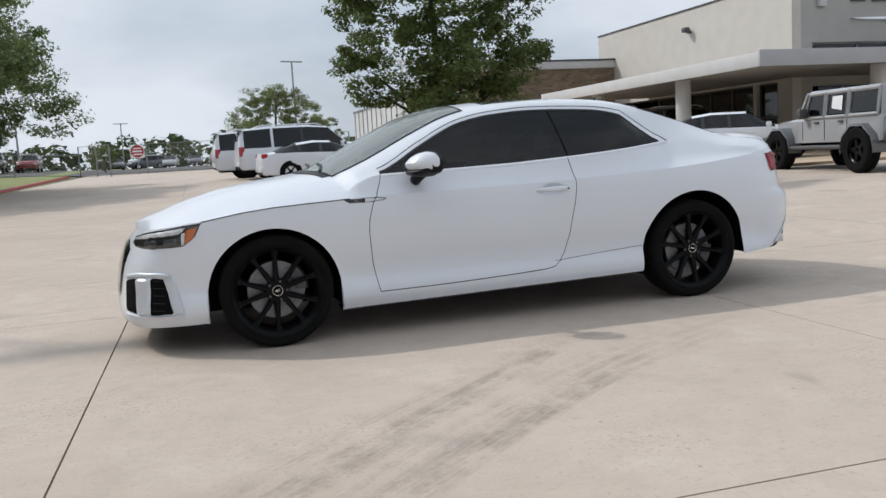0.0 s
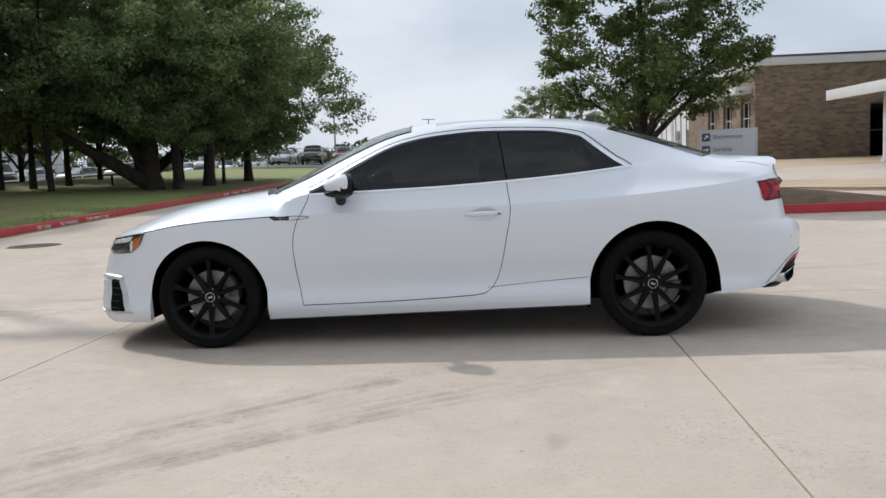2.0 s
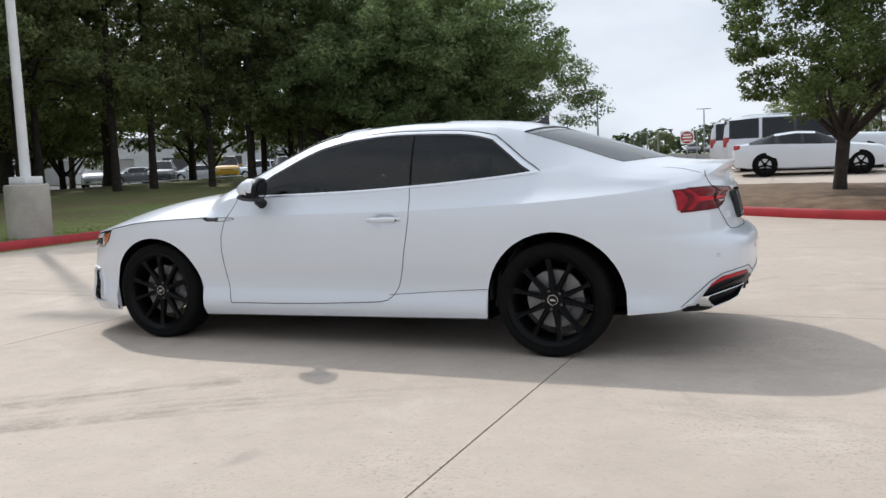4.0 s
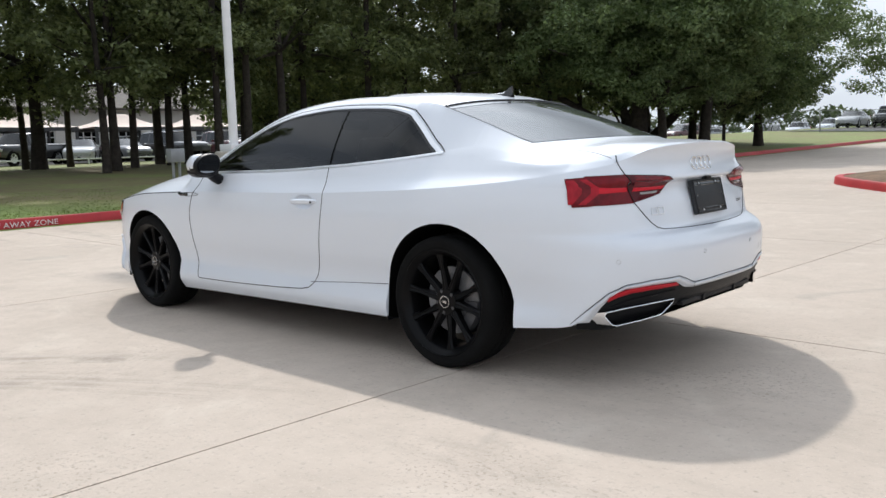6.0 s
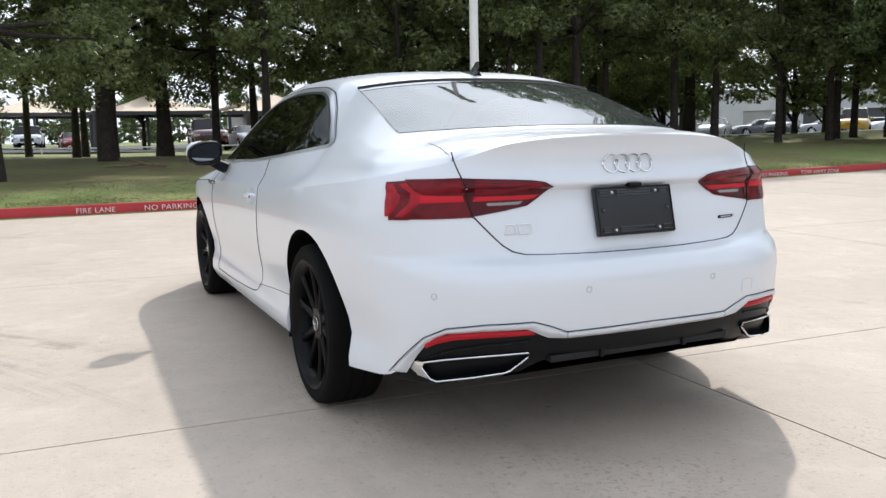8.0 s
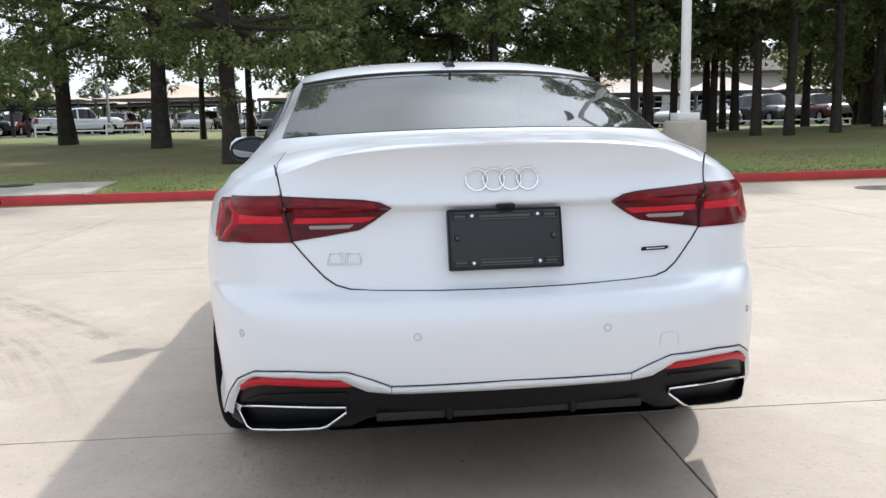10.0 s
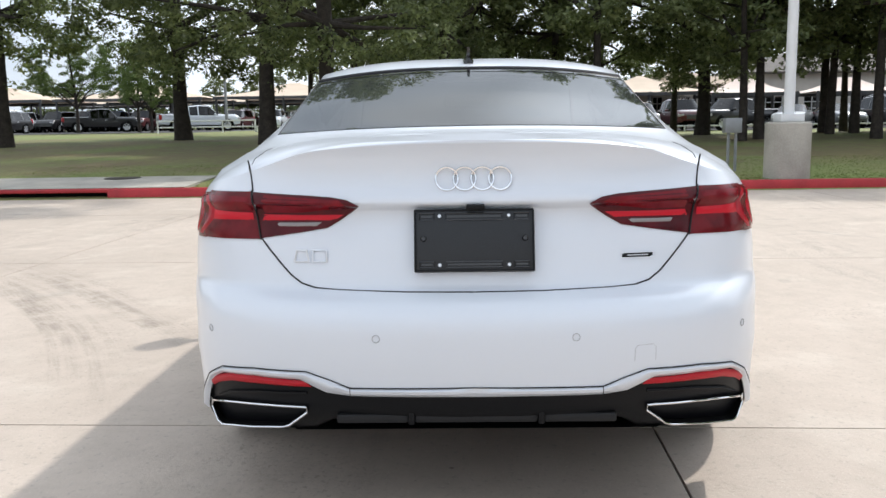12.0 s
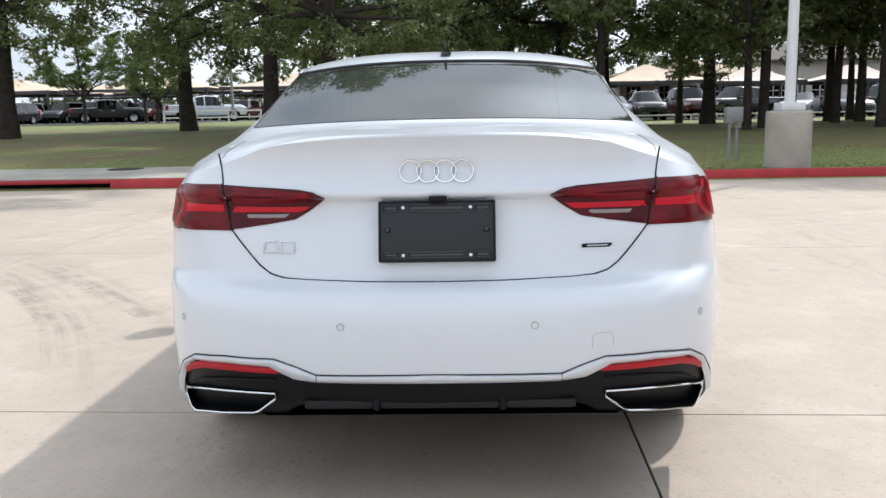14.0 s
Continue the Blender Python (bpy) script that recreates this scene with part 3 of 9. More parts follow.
def surf_line(sz, out=0.0, side=1, step=10):
    """Points over the lower body along a list of (s, z)."""
    pts = []
    for (s0, z0), (s1, z1) in zip(sz, sz[1:]):
        for k in range(step):
            p = surf(lerp(s0, s1, k / step), lerp(z0, z1, k / step), out)
            pts.append((p.x, p.y * side, p.z))
    p = surf(*sz[-1], out)
    return pts + [(p.x, p.y * side, p.z)]


# ---------------------------------------------------------------- ground
def clip(v, a, b):
    return max(a, min(b, v))


def lot_z(x, y):
    """Height of the paved yard: flat about the coupe, rising gently towards the buildings and the gate."""
    return 0.03 * clip(-x - 5, 0, 6.7) + 0.014 * clip(-y - 9, 0, 75) + 0.20 * math.exp(-((x + 3) / 7) ** 2 - ((y + 28) / 6) ** 2)


def turf_z(x, y):
    near = lot_z(9, y) + 0.14 + 0.03 * clip(x - 9, 0, 15)
    far = 0.44 + 0.36 * clip((y - 1) / 11, 0, 1)
    return lerp(near, far, smooth(21, 37, x))


KERB_X = 8.92


def concrete_mat():
    """Pale driven-on concrete: cloudy tone, stains, tyre tracks, pale scuffs and small pits."""
    m = bpy.data.materials.new("concrete")
    m.use_nodes = True
    n, l = m.node_tree.nodes, m.node_tree.links
    b = n["Principled BSDF"]
    tc = n.new("ShaderNodeTexCoord")
    def tex(scale, detail=5, rough=0.55, stretch=(1, 1, 1), turn=0.0, distort=0.0):
        mp = n.new("ShaderNodeMapping")
        mp.inputs["Scale"].default_value = stretch
        mp.inputs["Rotation"].default_value = (0, 0, radians(turn))
        t = n.new("ShaderNodeTexNoise")
        t.inputs["Scale"].default_value, t.inputs["Detail"].default_value = scale, detail
        t.inputs["Roughness"].default_value, t.inputs["Distortion"].default_value = rough, distort
        l.new(tc.outputs["Object"], mp.inputs[0])
        l.new(mp.outputs[0], t.inputs["Vector"])
        return t.outputs[0]
    def ramp(src, a, b2, lo=0.0, hi=1.0):
        r = n.new("ShaderNodeMapRange")
        r.inputs["From Min"].default_value, r.inputs["From Max"].default_value = a, b2
        r.inputs["To Min"].default_value, r.inputs["To Max"].default_value = lo, hi
        l.new(src, r.inputs["Value"])
        return r.outputs[0]
    def mixc(fac, a, c2, mode="MIX"):
        x = n.new("ShaderNodeMix")
        x.data_type, x.blend_type = "RGBA", mode
        if isinstance(fac, float):
            x.inputs["Factor"].default_value = fac
        else:
            l.new(fac, x.inputs["Factor"])
        for key, v in (("A", a), ("B", c2)):
            if isinstance(v, tuple):
                x.inputs[key].default_value = (*v, 1)
            else:
                l.new(v, x.inputs[key])
        return x.outputs["Result"]
    def mul(a, b2):
        x = n.new("ShaderNodeMath")
        x.operation = "MULTIPLY"
        l.new(a, x.inputs[0])
        if isinstance(b2, float):
            x.inputs[1].default_value = b2
        else:
            l.new(b2, x.inputs[1])
        return x.outputs[0]
    col = mixc(ramp(tex(0.45, 6), 0.34, 0.66), (0.464, 0.392, 0.328), (0.548, 0.466, 0.394))
    col = mixc(ramp(tex(2.6, 6, 0.65), 0.52, 0.72, 0.0, 0.45), col, (0.40, 0.345, 0.285))
    # driven tracks: two sets of bent, broken bands
    for turn, sc, lo in ((62, 0.30, 0.57), (18, 0.22, 0.60)):
        band = ramp(tex(1.0, 3, 0.5, (0.16, 2.1, 1), turn, 0.6), lo, lo + 0.10)
        brk = ramp(tex(5.5, 5, 0.7, (0.6, 1.6, 1), turn), 0.42, 0.62)
        zone = ramp(tex(0.20, 2), 0.46, 0.60)
        col = mixc(mul(mul(mul(band, brk), zone), 0.55), col, (0.285, 0.245, 0.205))
    # tread marks of turning lorries: broken bands with fine lug lines, along arcs (centre, radius) and straights (point, direction)
    sep = n.new("ShaderNodeSeparateXYZ")
    l.new(tc.outputs["Object"], sep.inputs[0])
    def op(kind, a, b2=None):
        x = n.new("ShaderNodeMath")
        x.operation = kind
        for k, v in enumerate((a, b2)):
            if v is None:
                continue
            if isinstance(v, (int, float)):
                x.inputs[k].default_value = v
            else:
                l.new(v, x.inputs[k])
        return x.outputs[0]
    def window_fn(src, lo, hi, soft):
        return mul(ramp(src, lo - soft, lo + soft), ramp(src, hi + soft, hi - soft))
    breaks = ramp(tex(3.2, 5, 0.75), 0.40, 0.60, 0.15, 1.0)
    def tread(across, along, half, a0, a1, strength):
        band = ramp(op("ABSOLUTE", across), half, half * 0.6)
        com = n.new("ShaderNodeCombineXYZ")
        l.new(op("MULTIPLY", across, 60.0), com.inputs[0])
        l.new(op("MULTIPLY", along, 3.5), com.inputs[1])
        t = n.new("ShaderNodeTexNoise")
        t.inputs["Scale"].default_value, t.inputs["Detail"].default_value = 1.0, 2
        l.new(com.outputs[0], t.inputs["Vector"])
        com2 = n.new("ShaderNodeCombineXYZ")
        l.new(op("MULTIPLY", across, 22.0), com2.inputs[0])
        l.new(op("MULTIPLY", along, 30.0), com2.inputs[1])
        t2 = n.new("ShaderNodeTexNoise")
        t2.inputs["Scale"].default_value, t2.inputs["Detail"].default_value = 1.0, 1
        l.new(com2.outputs[0], t2.inputs["Vector"])
        lug = mul(ramp(t.outputs[0], 0.35, 0.60, 0.25, 1.0), ramp(t2.outputs[0], 0.38, 0.60, 0.65, 1.0))
        return mul(mul(mul(mul(band, lug), window_fn(along, a0, a1, 0.35)), breaks), strength)
    for (cx, cy), rad, half, a0, a1, k in (((-4.08, 8.80), 7.70, 0.030, -0.7, 1.7, 0.50), ((-4.08, 8.80), 7.80, 0.038, -0.9, 1.9, 0.55), ((-4.08, 8.80), 7.90, 0.028, -0.3, 1.7, 0.45), ((-3.84, 8.49), 7.24, 0.035, -0.9, 1.4, 0.45), ((-3.84, 8.49), 7.34, 0.025, -0.6, 1.3, 0.40),
                                           ((-5.68, 10.55), 10.42, 0.035, 0.8, 2.2, 0.50), ((-5.68, 10.55), 10.51, 0.035, 0.0, 2.4, 0.50), ((-5.68, 10.55), 10.62, 0.030, 0.9, 2.1, 0.45), ((-4.2, 9.0), 8.15, 0.16, -1.6, 2.4, 0.16), ((-7.9, 13.4), 14.2, 0.13, -0.4, 3.0, 0.30),
                                           ((-7.9, 13.4), 14.0, 0.08, 1.2, 2.6, 0.25), ((14.0, 0.5), 10.4, 0.12, 3.0, 5.2, 0.22)):
        dx, dy = op("SUBTRACT", sep.outputs[0], cx), op("SUBTRACT", sep.outputs[1], cy)
        dist = op("SQRT", op("ADD", op("MULTIPLY", dx, dx), op("MULTIPLY", dy, dy)))
        col = mixc(tread(op("SUBTRACT", dist, rad), sep.outputs[0], half, a0, a1, k), col, (0.23, 0.19, 0.155))
    for (x0, y0), ang, half, a0, a1, k in (((0.96, 2.50), 41, 0.10, -1.3, 0.95, 0.8), ((0.69, 2.77), 38, 0.11, -0.85, 0.85, 0.8), ((1.9, 1.30), 31, 0.20, -0.5, 2.6, 0.25), ((-1.2, 6.2), 24, 0.12, -4.0, 3.0, 0.3),
                                           ((-5.5, -3.5), 64, 0.12, -3.0, 2.5, 0.3), ((3.6, 4.2), -20, 0.14, -1.2, 1.0, 0.3), ((-3.3, -1.9), 8, 0.10, -0.9, 0.5, 0.4)):
        ca, sa = math.cos(radians(ang)), math.sin(radians(ang))
        dx, dy = op("SUBTRACT", sep.outputs[0], x0), op("SUBTRACT", sep.outputs[1], y0)
        along = op("ADD", op("MULTIPLY", dx, ca), op("MULTIPLY", dy, sa))
        across = op("SUBTRACT", op("MULTIPLY", dy, ca), op("MULTIPLY", dx, sa))
        col = mixc(tread(across, along, half, a0, a1, k), col, (0.22, 0.185, 0.15))
    # worn patches where the aggregate shows as speckle
    worn = mul(ramp(tex(0.9, 4, 0.6), 0.51, 0.62), ramp(tex(46, 3, 0.65), 0.55, 0.64))
    col = mixc(mul(worn, 0.52), col, (0.20, 0.165, 0.13))
    # greyish drip stains
    col = mixc(mul(ramp(tex(1.1, 4, 0.5, distort=0.8), 0.66, 0.74), 0.5), col, (0.27, 0.245, 0.215))
    # mottling at the size of a hand, and pale laitance patches
    col = mixc(ramp(tex(6.5, 6, 0.7), 0.40, 0.66, 0.0, 0.30), col, (0.36, 0.305, 0.25))
    col = mixc(ramp(tex(1.7, 5, 0.65, distort=0.5), 0.55, 0.70, 0.0, 0.45), col, (0.62, 0.55, 0.47))
    # exposed aggregate and grit
    col = mixc(ramp(tex(38, 3, 0.6), 0.57, 0.72, 0.0, 0.50), col, (0.30, 0.265, 0.225))
    col = mixc(mul(ramp(tex(95, 2, 0.6), 0.60, 0.72), 0.35), col, (0.66, 0.61, 0.54))
    v = n.new("ShaderNodeTexVoronoi")
    v.inputs["Scale"].default_value = 3.2
    l.new(tc.outputs["Object"], v.inputs["Vector"])
    pit = ramp(v.outputs["Distance"], 0.035, 0.015)
    col = mixc(mul(pit, 0.6), col, (0.14, 0.12, 0.10))
    l.new(col, b.inputs["Base Color"])
    b.inputs["Roughness"].default_value = 0.78
    b.inputs["Specular IOR Level"].default_value = 0.35
    bp = n.new("ShaderNodeBump")
    bp.inputs["Strength"].default_value, bp.inputs["Distance"].default_value = 0.38, 0.006
    l.new(tex(60, 5, 0.7), bp.inputs["Height"])
    l.new(bp.outputs[0], b.inputs["Normal"])
    return m


M["concrete"] = concrete_mat()
M["joint"] = mat("joint_filler", (0.055, 0.050, 0.045), 0.9, var=0.3, scale=8)
M["grass"] = mat("turf", (0.150, 0.212, 0.052), 0.9, var=0.30, scale=0.30, fine=0.22, fine_scale=7, bump=0.6, bump_scale=26, tint=(0.205, 0.175, 0.075))


def wear_shade_turf(m):
    """Thin brown turf and bare litter under the trees, their shade put into the brown; greener along the kerb."""
    n, l = m.node_tree.nodes, m.node_tree.links
    b = n["Principled BSDF"]
    src = b.inputs["Base Color"].links[0].from_socket
    tc = n.new("ShaderNodeTexCoord")
    sep = n.new("ShaderNodeSeparateXYZ")
    l.new(tc.outputs["Object"], sep.inputs[0])
    def tex(scale, detail, rough):
        t = n.new("ShaderNodeTexNoise")
        t.inputs["Scale"].default_value, t.inputs["Detail"].default_value, t.inputs["Roughness"].default_value = scale, detail, rough
        l.new(tc.outputs["Object"], t.inputs["Vector"])
        return t.outputs[0]
    def ramp(v, a, c, lo, hi):
        r = n.new("ShaderNodeMapRange")
        for key, k in (("From Min", a), ("From Max", c), ("To Min", lo), ("To Max", hi)):
            r.inputs[key].default_value = k
        l.new(v, r.inputs["Value"])
        return r.outputs[0]
    def op(kind, a, c):
        x = n.new("ShaderNodeMath")
        x.operation = kind
        l.new(a, x.inputs[0])
        l.new(c, x.inputs[1])
        return x.outputs[0]
    zone = op("MULTIPLY", ramp(sep.outputs[0], 10.6, 13.2, 0.0, 1.0), ramp(sep.outputs[0], 24.0, 31.0, 1.0, 0.25))
    zone = op("MULTIPLY", zone, ramp(sep.outputs[1], -24.0, -9.0, 0.25, 1.0))
    patch = op("MULTIPLY", ramp(tex(0.33, 5, 0.62), 0.36, 0.56, 0.15, 1.0), ramp(tex(3.0, 4, 0.7), 0.34, 0.60, 0.45, 1.0))
    mix = n.new("ShaderNodeMix")
    mix.data_type = "RGBA"
    mix.inputs["B"].default_value = (0.165, 0.128, 0.068, 1)
    l.new(op("MULTIPLY", zone, patch), mix.inputs["Factor"])
    l.new(src, mix.inputs["A"])
    l.new(mix.outputs["Result"], b.inputs["Base Color"])


wear_shade_turf(M["grass"])
M["kerb"] = mat("kerb_concrete", (0.42, 0.39, 0.34), 0.8, var=0.2, scale=2, fine=0.08, fine_scale=40, bump=0.2)
M["red"] = mat("red_kerb_paint", (0.42, 0.022, 0.028), 0.55, var=0.18, scale=3, fine=0.08, fine_scale=40, bump=0.15)
M["white_letters"] = mat("white_road_paint", (0.72, 0.66, 0.66), 0.6, var=0.25, scale=12)


def axis(lo, hi, dense_lo, dense_hi, step, far):
    a = []
    x = lo
    while x < hi:
        a.append(x)
        x += step if dense_lo <= x < dense_hi else far
    return a + [hi]


def sheet(name, xs, ys, fz, material, label, kind="structure", category="ground"):
    me = bpy.data.meshes.new(name)
    nx = len(xs)
    me.from_pydata([(x, y, fz(x, y)) for y in ys for x in xs], [],
                   [(j * nx + i, j * nx + i + 1, (j + 1) * nx + i + 1, (j + 1) * nx + i) for j in range(len(ys) - 1) for i in range(nx - 1)])
    me.polygons.foreach_set("use_smooth", [True] * len(me.polygons))
    return tagged(link_mesh(name, me, material), label, category, kind=kind)


def ground_z(x, y):
    return turf_z(x, y) if x > KERB_X + 0.1 else lot_z(x, y) - 0.12


sheet("ground", axis(-1500, 1500, -60, 120, 2.0, 60) , axis(-1500, 1500, -120, 60, 3.0, 60), ground_z, M["grass"],
      "wide patchy grass ground that rises gently behind the kerb")

# short grass blades on the verge nearest the kerb
_rg = np.random.default_rng(77)
_n = 26000
_gx = KERB_X + 0.2 + 5.0 * _rg.uniform(0, 1, _n) ** 1.5
_gy = _rg.uniform(-16, 9, _n)
_keep = ~((_gy > 4.5) & (_gx < KERB_X + 2.2)) & (np.hypot(_gx - 9.48, _gy + 5.29) > 0.4)
_gx, _gy = _gx[_keep], _gy[_keep]
_gz = np.array([turf_z(a, b) for a, b in zip(_gx, _gy)])
_ga = _rg.uniform(0, 6.283, len(_gx))
_gh = _rg.uniform(0.006, 0.020, len(_gx))
_gw = _rg.uniform(0.006, 0.012, len(_gx))
_lx, _ly = _rg.normal(0, 0.025, len(_gx)), _rg.normal(0, 0.025, len(_gx))
_v = np.stack((np.stack((_gx - np.cos(_ga) * _gw, _gy - np.sin(_ga) * _gw, _gz - 0.005), 1), np.stack((_gx + np.cos(_ga) * _gw, _gy + np.sin(_ga) * _gw, _gz - 0.005), 1),
               np.stack((_gx + _lx, _gy + _ly, _gz + _gh), 1)), 1).reshape(-1, 3)
_me = bpy.data.meshes.new("grass_blades")
_me.from_pydata(_v.tolist(), [], np.arange(len(_v)).reshape(-1, 3).tolist())
tagged(link_mesh("grass_blades", _me, leaf_mat("grass_blade", (0.175, 0.235, 0.062), (0.135, 0.180, 0.048))), "short mown grass blades behind the kerb", "grass", kind="stuff")

# Pavement: slabs with recessed joints, turned slightly against the coupe.
SLAB_W, SLAB_D, SLAB_A = 3.82, 4.35, -1.8
SLAB_O = (-1.53, -0.66)
_sa, _ca = math.sin(radians(SLAB_A)), math.cos(radians(SLAB_A))


def slab_xy(i, j, u, v):
    a, b = (i + u) * SLAB_W, (j + v) * SLAB_D
    return SLAB_O[0] + a * _ca - b * _sa, SLAB_O[1] + a * _sa + b * _ca


sheet("road", axis(-140, KERB_X, -140, 9, 3.0, 3.0), axis(-95, 60, -95, 60, 3.0, 3.0), lambda x, y: lot_z(x, y) - 0.012, M["joint"],
      "dark joint filler under the concrete slabs", category="road")
pavement = thing("pavement", "sunlit pale concrete yard of large slabs", "pavement", kind="structure")


def slab_mesh(i, j, bm, cut=True):
    g, n = 0.0045, 4
    top = []
    for b in range(n + 1):
        row = []
        for a in range(n + 1):
            u = g / SLAB_W + (1 - 2 * g / SLAB_W) * a / n
            v = g / SLAB_D + (1 - 2 * g / SLAB_D) * b / n
            x, y = slab_xy(i, j, u, v)
            x = min(x, KERB_X)
            row.append((x, y, lot_z(x, y)))
        top.append(row)
    grid_faces(bm, top)
    ring = [top[0][a] for a in range(n + 1)] + [top[b][n] for b in range(1, n + 1)] + [top[n][a] for a in range(n - 1, -1, -1)] + [top[b][0] for b in range(n - 1, 0, -1)]
    grid_faces(bm, [[(p[0], p[1], p[2] - 0.011) for p in ring], ring], close_u=True)


_far = bmesh.new()
for _j in range(-22, 14):
    for _i in range(-36, 3):
        cx, cy = slab_xy(_i, _j, 0.5, 0.5)
        if cx > KERB_X + 1.2:
            continue
        near = -14 < cx and -14 < cy < 9
        if near:
            _b = bmesh.new()
            slab_mesh(_i, _j, _b)
            part("slab", _b, M["concrete"], pavement)
        else:
            slab_mesh(_i, _j, _far)
_f = part("slabs_beyond", _far, M["concrete"], pavement)
_f["kind"] = "stuff"


def kerb_line(name, pts, width, height, label, closed=False):
    """A kerb stone run along points, with a rounded top edge on its outer (left-hand) side."""
    bm = bmesh.new()
    rows = []
    n = len(pts)
    for i, p in enumerate(pts):
        a = Vector(pts[i - 1] if i > 0 or closed else p)
        b = Vector(pts[(i + 1) % n] if i < n - 1 or closed else p)
        d = (b - a).normalized()
        nrm = Vector((-d.y, d.x))
        z0 = lot_z(p[0], p[1])
        prof = [(0.0, -0.05), (0.0, 0.0), (-0.012, height * 0.82), (-0.035, height), (-width, height), (-width, -0.05)]
        rows.append([(p[0] + nrm.x * o, p[1] + nrm.y * o, z0 + h) for o, h in prof])
    grid_faces(bm, rows, close_v=closed)
    ob = part(name, bm, M["red"])
    return tagged(ob, label, "kerb", kind="structure")


kerb_line("kerb", [(KERB_X, y) for y in [5 - 1.5 * k for k in range(43, -1, -1)] + [5.75]], 0.16, 0.15, "long red-painted concrete kerb beside the grass")
kerb_line("kerb", [(KERB_X, 9.0)] + [(KERB_X, 10 + 2 * k) for k in range(16)], 0.16, 0.15, "red-painted concrete kerb beyond the storm drain")


# ---------------------------------------------------------------- the white coupe: assembly
coupe = thing("coupe", "parked clean white two-door coupe with black wheels and tinted windows", "car")
PANEL_MAT = {"windscreen": "screen", "side_window": "glass", "quarter_window": "glass", "rear_window": "rear_glass", "sunroof": "roof_glass"}
for (pname, pside), pmesh in build_skin().items():
    pob = link_mesh(pname, pmesh, M[PANEL_MAT.get(pname, "paint")], coupe)
    if pname in PANEL_MAT:
        pob["label"] = "dark tinted glass" if pname != "windscreen" else "clear glass"



# wheels
def build_wheel(face):
    """A wheel about the y axis at the origin; face: +1 when its outer face looks to +y."""
    w = new("wheel")
    f = face
    bm = bmesh.new()
    lathe(bm, [(0.255, -0.115 * f), (0.272, -0.118 * f), (0.302, -0.116 * f), (0.320, -0.102 * f), (0.326, -0.075 * f), (0.327, -0.03 * f), (0.3225, -0.028 * f),
               (0.3225, -0.022 * f), (0.327, -0.020 * f), (0.327, 0.020 * f), (0.3225, 0.022 * f), (0.3225, 0.028 * f), (0.327, 0.03 * f), (0.326, 0.075 * f),
               (0.320, 0.102 * f), (0.304, 0.115 * f), (0.290, 0.1165 * f), (0.288, 0.1155 * f), (0.276, 0.1175 * f), (0.264, 0.113 * f), (0.255, 0.105 * f)], n=56)
    part("tyre", bm, M["rubber"], w, "black rubber tyre", sharp=50)
    bm = bmesh.new()
    lathe(bm, [(0.252, -0.11 * f), (0.252, -0.095 * f), (0.236, -0.08 * f), (0.226, 0.02 * f), (0.232, 0.075 * f), (0.244, 0.092 * f), (0.252, 0.100 * f), (0.266, 0.112 * f),
               (0.262, 0.117 * f), (0.256, 0.115 * f), (0.248, 0.104 * f), (0.238, 0.098 * f), (0.226, 0.075 * f), (0.220, 0.02 * f), (0.220, -0.06 * f)], n=56)
    part("rim", bm, M["wheel_black"], w, "gloss black alloy rim")
    for k in range(10):
        bm = bmesh.new()
        pair, sgn = k // 2, 1 if k % 2 else -1
        mid = radians(72 * pair + 90)
        # each spoke runs from the hub to the rim with a ridge along its middle; the two of a pair spread outwards and fork at the rim
        rows = []
        for t in (0.0, 0.15, 0.4, 0.65, 0.82, 0.92, 1.0):
            r = lerp(0.045, 0.244, t)
            a = mid + sgn * radians(lerp(14.5, 17.5, t))
            half = lerp(0.019, 0.0120, min(1.0, t / 0.65)) if t < 0.7 else lerp(0.0120, 0.026, ((t - 0.65) / 0.35) ** 1.6)
            front = lerp(0.076, 0.094, t ** 1.5)
            depth = lerp(0.045, 0.030, t)
            cx, cz = r * math.cos(a), r * math.sin(a)
            tx, tz = -math.sin(a), math.cos(a)
            rows.append([(cx + tx * o, d * f, cz + tz * o) for o, d in
                         ((-half, front - depth), (-half, front - 0.007), (-half * 0.55, front), (0.0, front - 0.0035), (half * 0.55, front), (half, front - 0.007), (half, front - depth))])
        grid_faces(bm, rows, close_u=True)
        bmesh.ops.recalc_face_normals(bm, faces=bm.faces)
        part("spoke", bm, M["wheel_black"], w, sharp=25)
    bm = bmesh.new()
    lathe(bm, [(0.0, 0.082 * f), (0.028, 0.083 * f), (0.034, 0.080 * f), (0.040, 0.079 * f), (0.062, 0.078 * f), (0.070, 0.068 * f), (0.072, 0.03 * f), (0.06, 0.0)], n=28)
    hub = part("hub", bm, M["wheel_black"], w)
    bm = bmesh.new()
    lathe(bm, [(0.027, 0.083 * f), (0.0275, 0.0845 * f), (0.0295, 0.0845 * f), (0.030, 0.083 * f)], n=24)
    for q in (-0.0095, -0.0032, 0.0032, 0.0095):
        lathe(bm, [(0.0040, 0.0835 * f), (0.0040, 0.0850 * f), (0.0056, 0.0850 * f), (0.0056, 0.0835 * f)], n=10, centre=(q, 0, 0))
    part("hub_emblem", bm, M["chrome"], hub, "small chrome ring emblem")
    for k in range(5):
        bm = bmesh.new()
        a = radians(72 * k + 54)
        lathe(bm, [(0.0, 0.074 * f), (0.008, 0.074 * f), (0.010, 0.068 * f), (0.010, 0.05 * f)], n=8, centre=(0.055 * math.cos(a), 0.006 * f, 0.055 * math.sin(a)))
        part("wheel_bolt", bm, M["caliper"], hub)
    bm = bmesh.new()
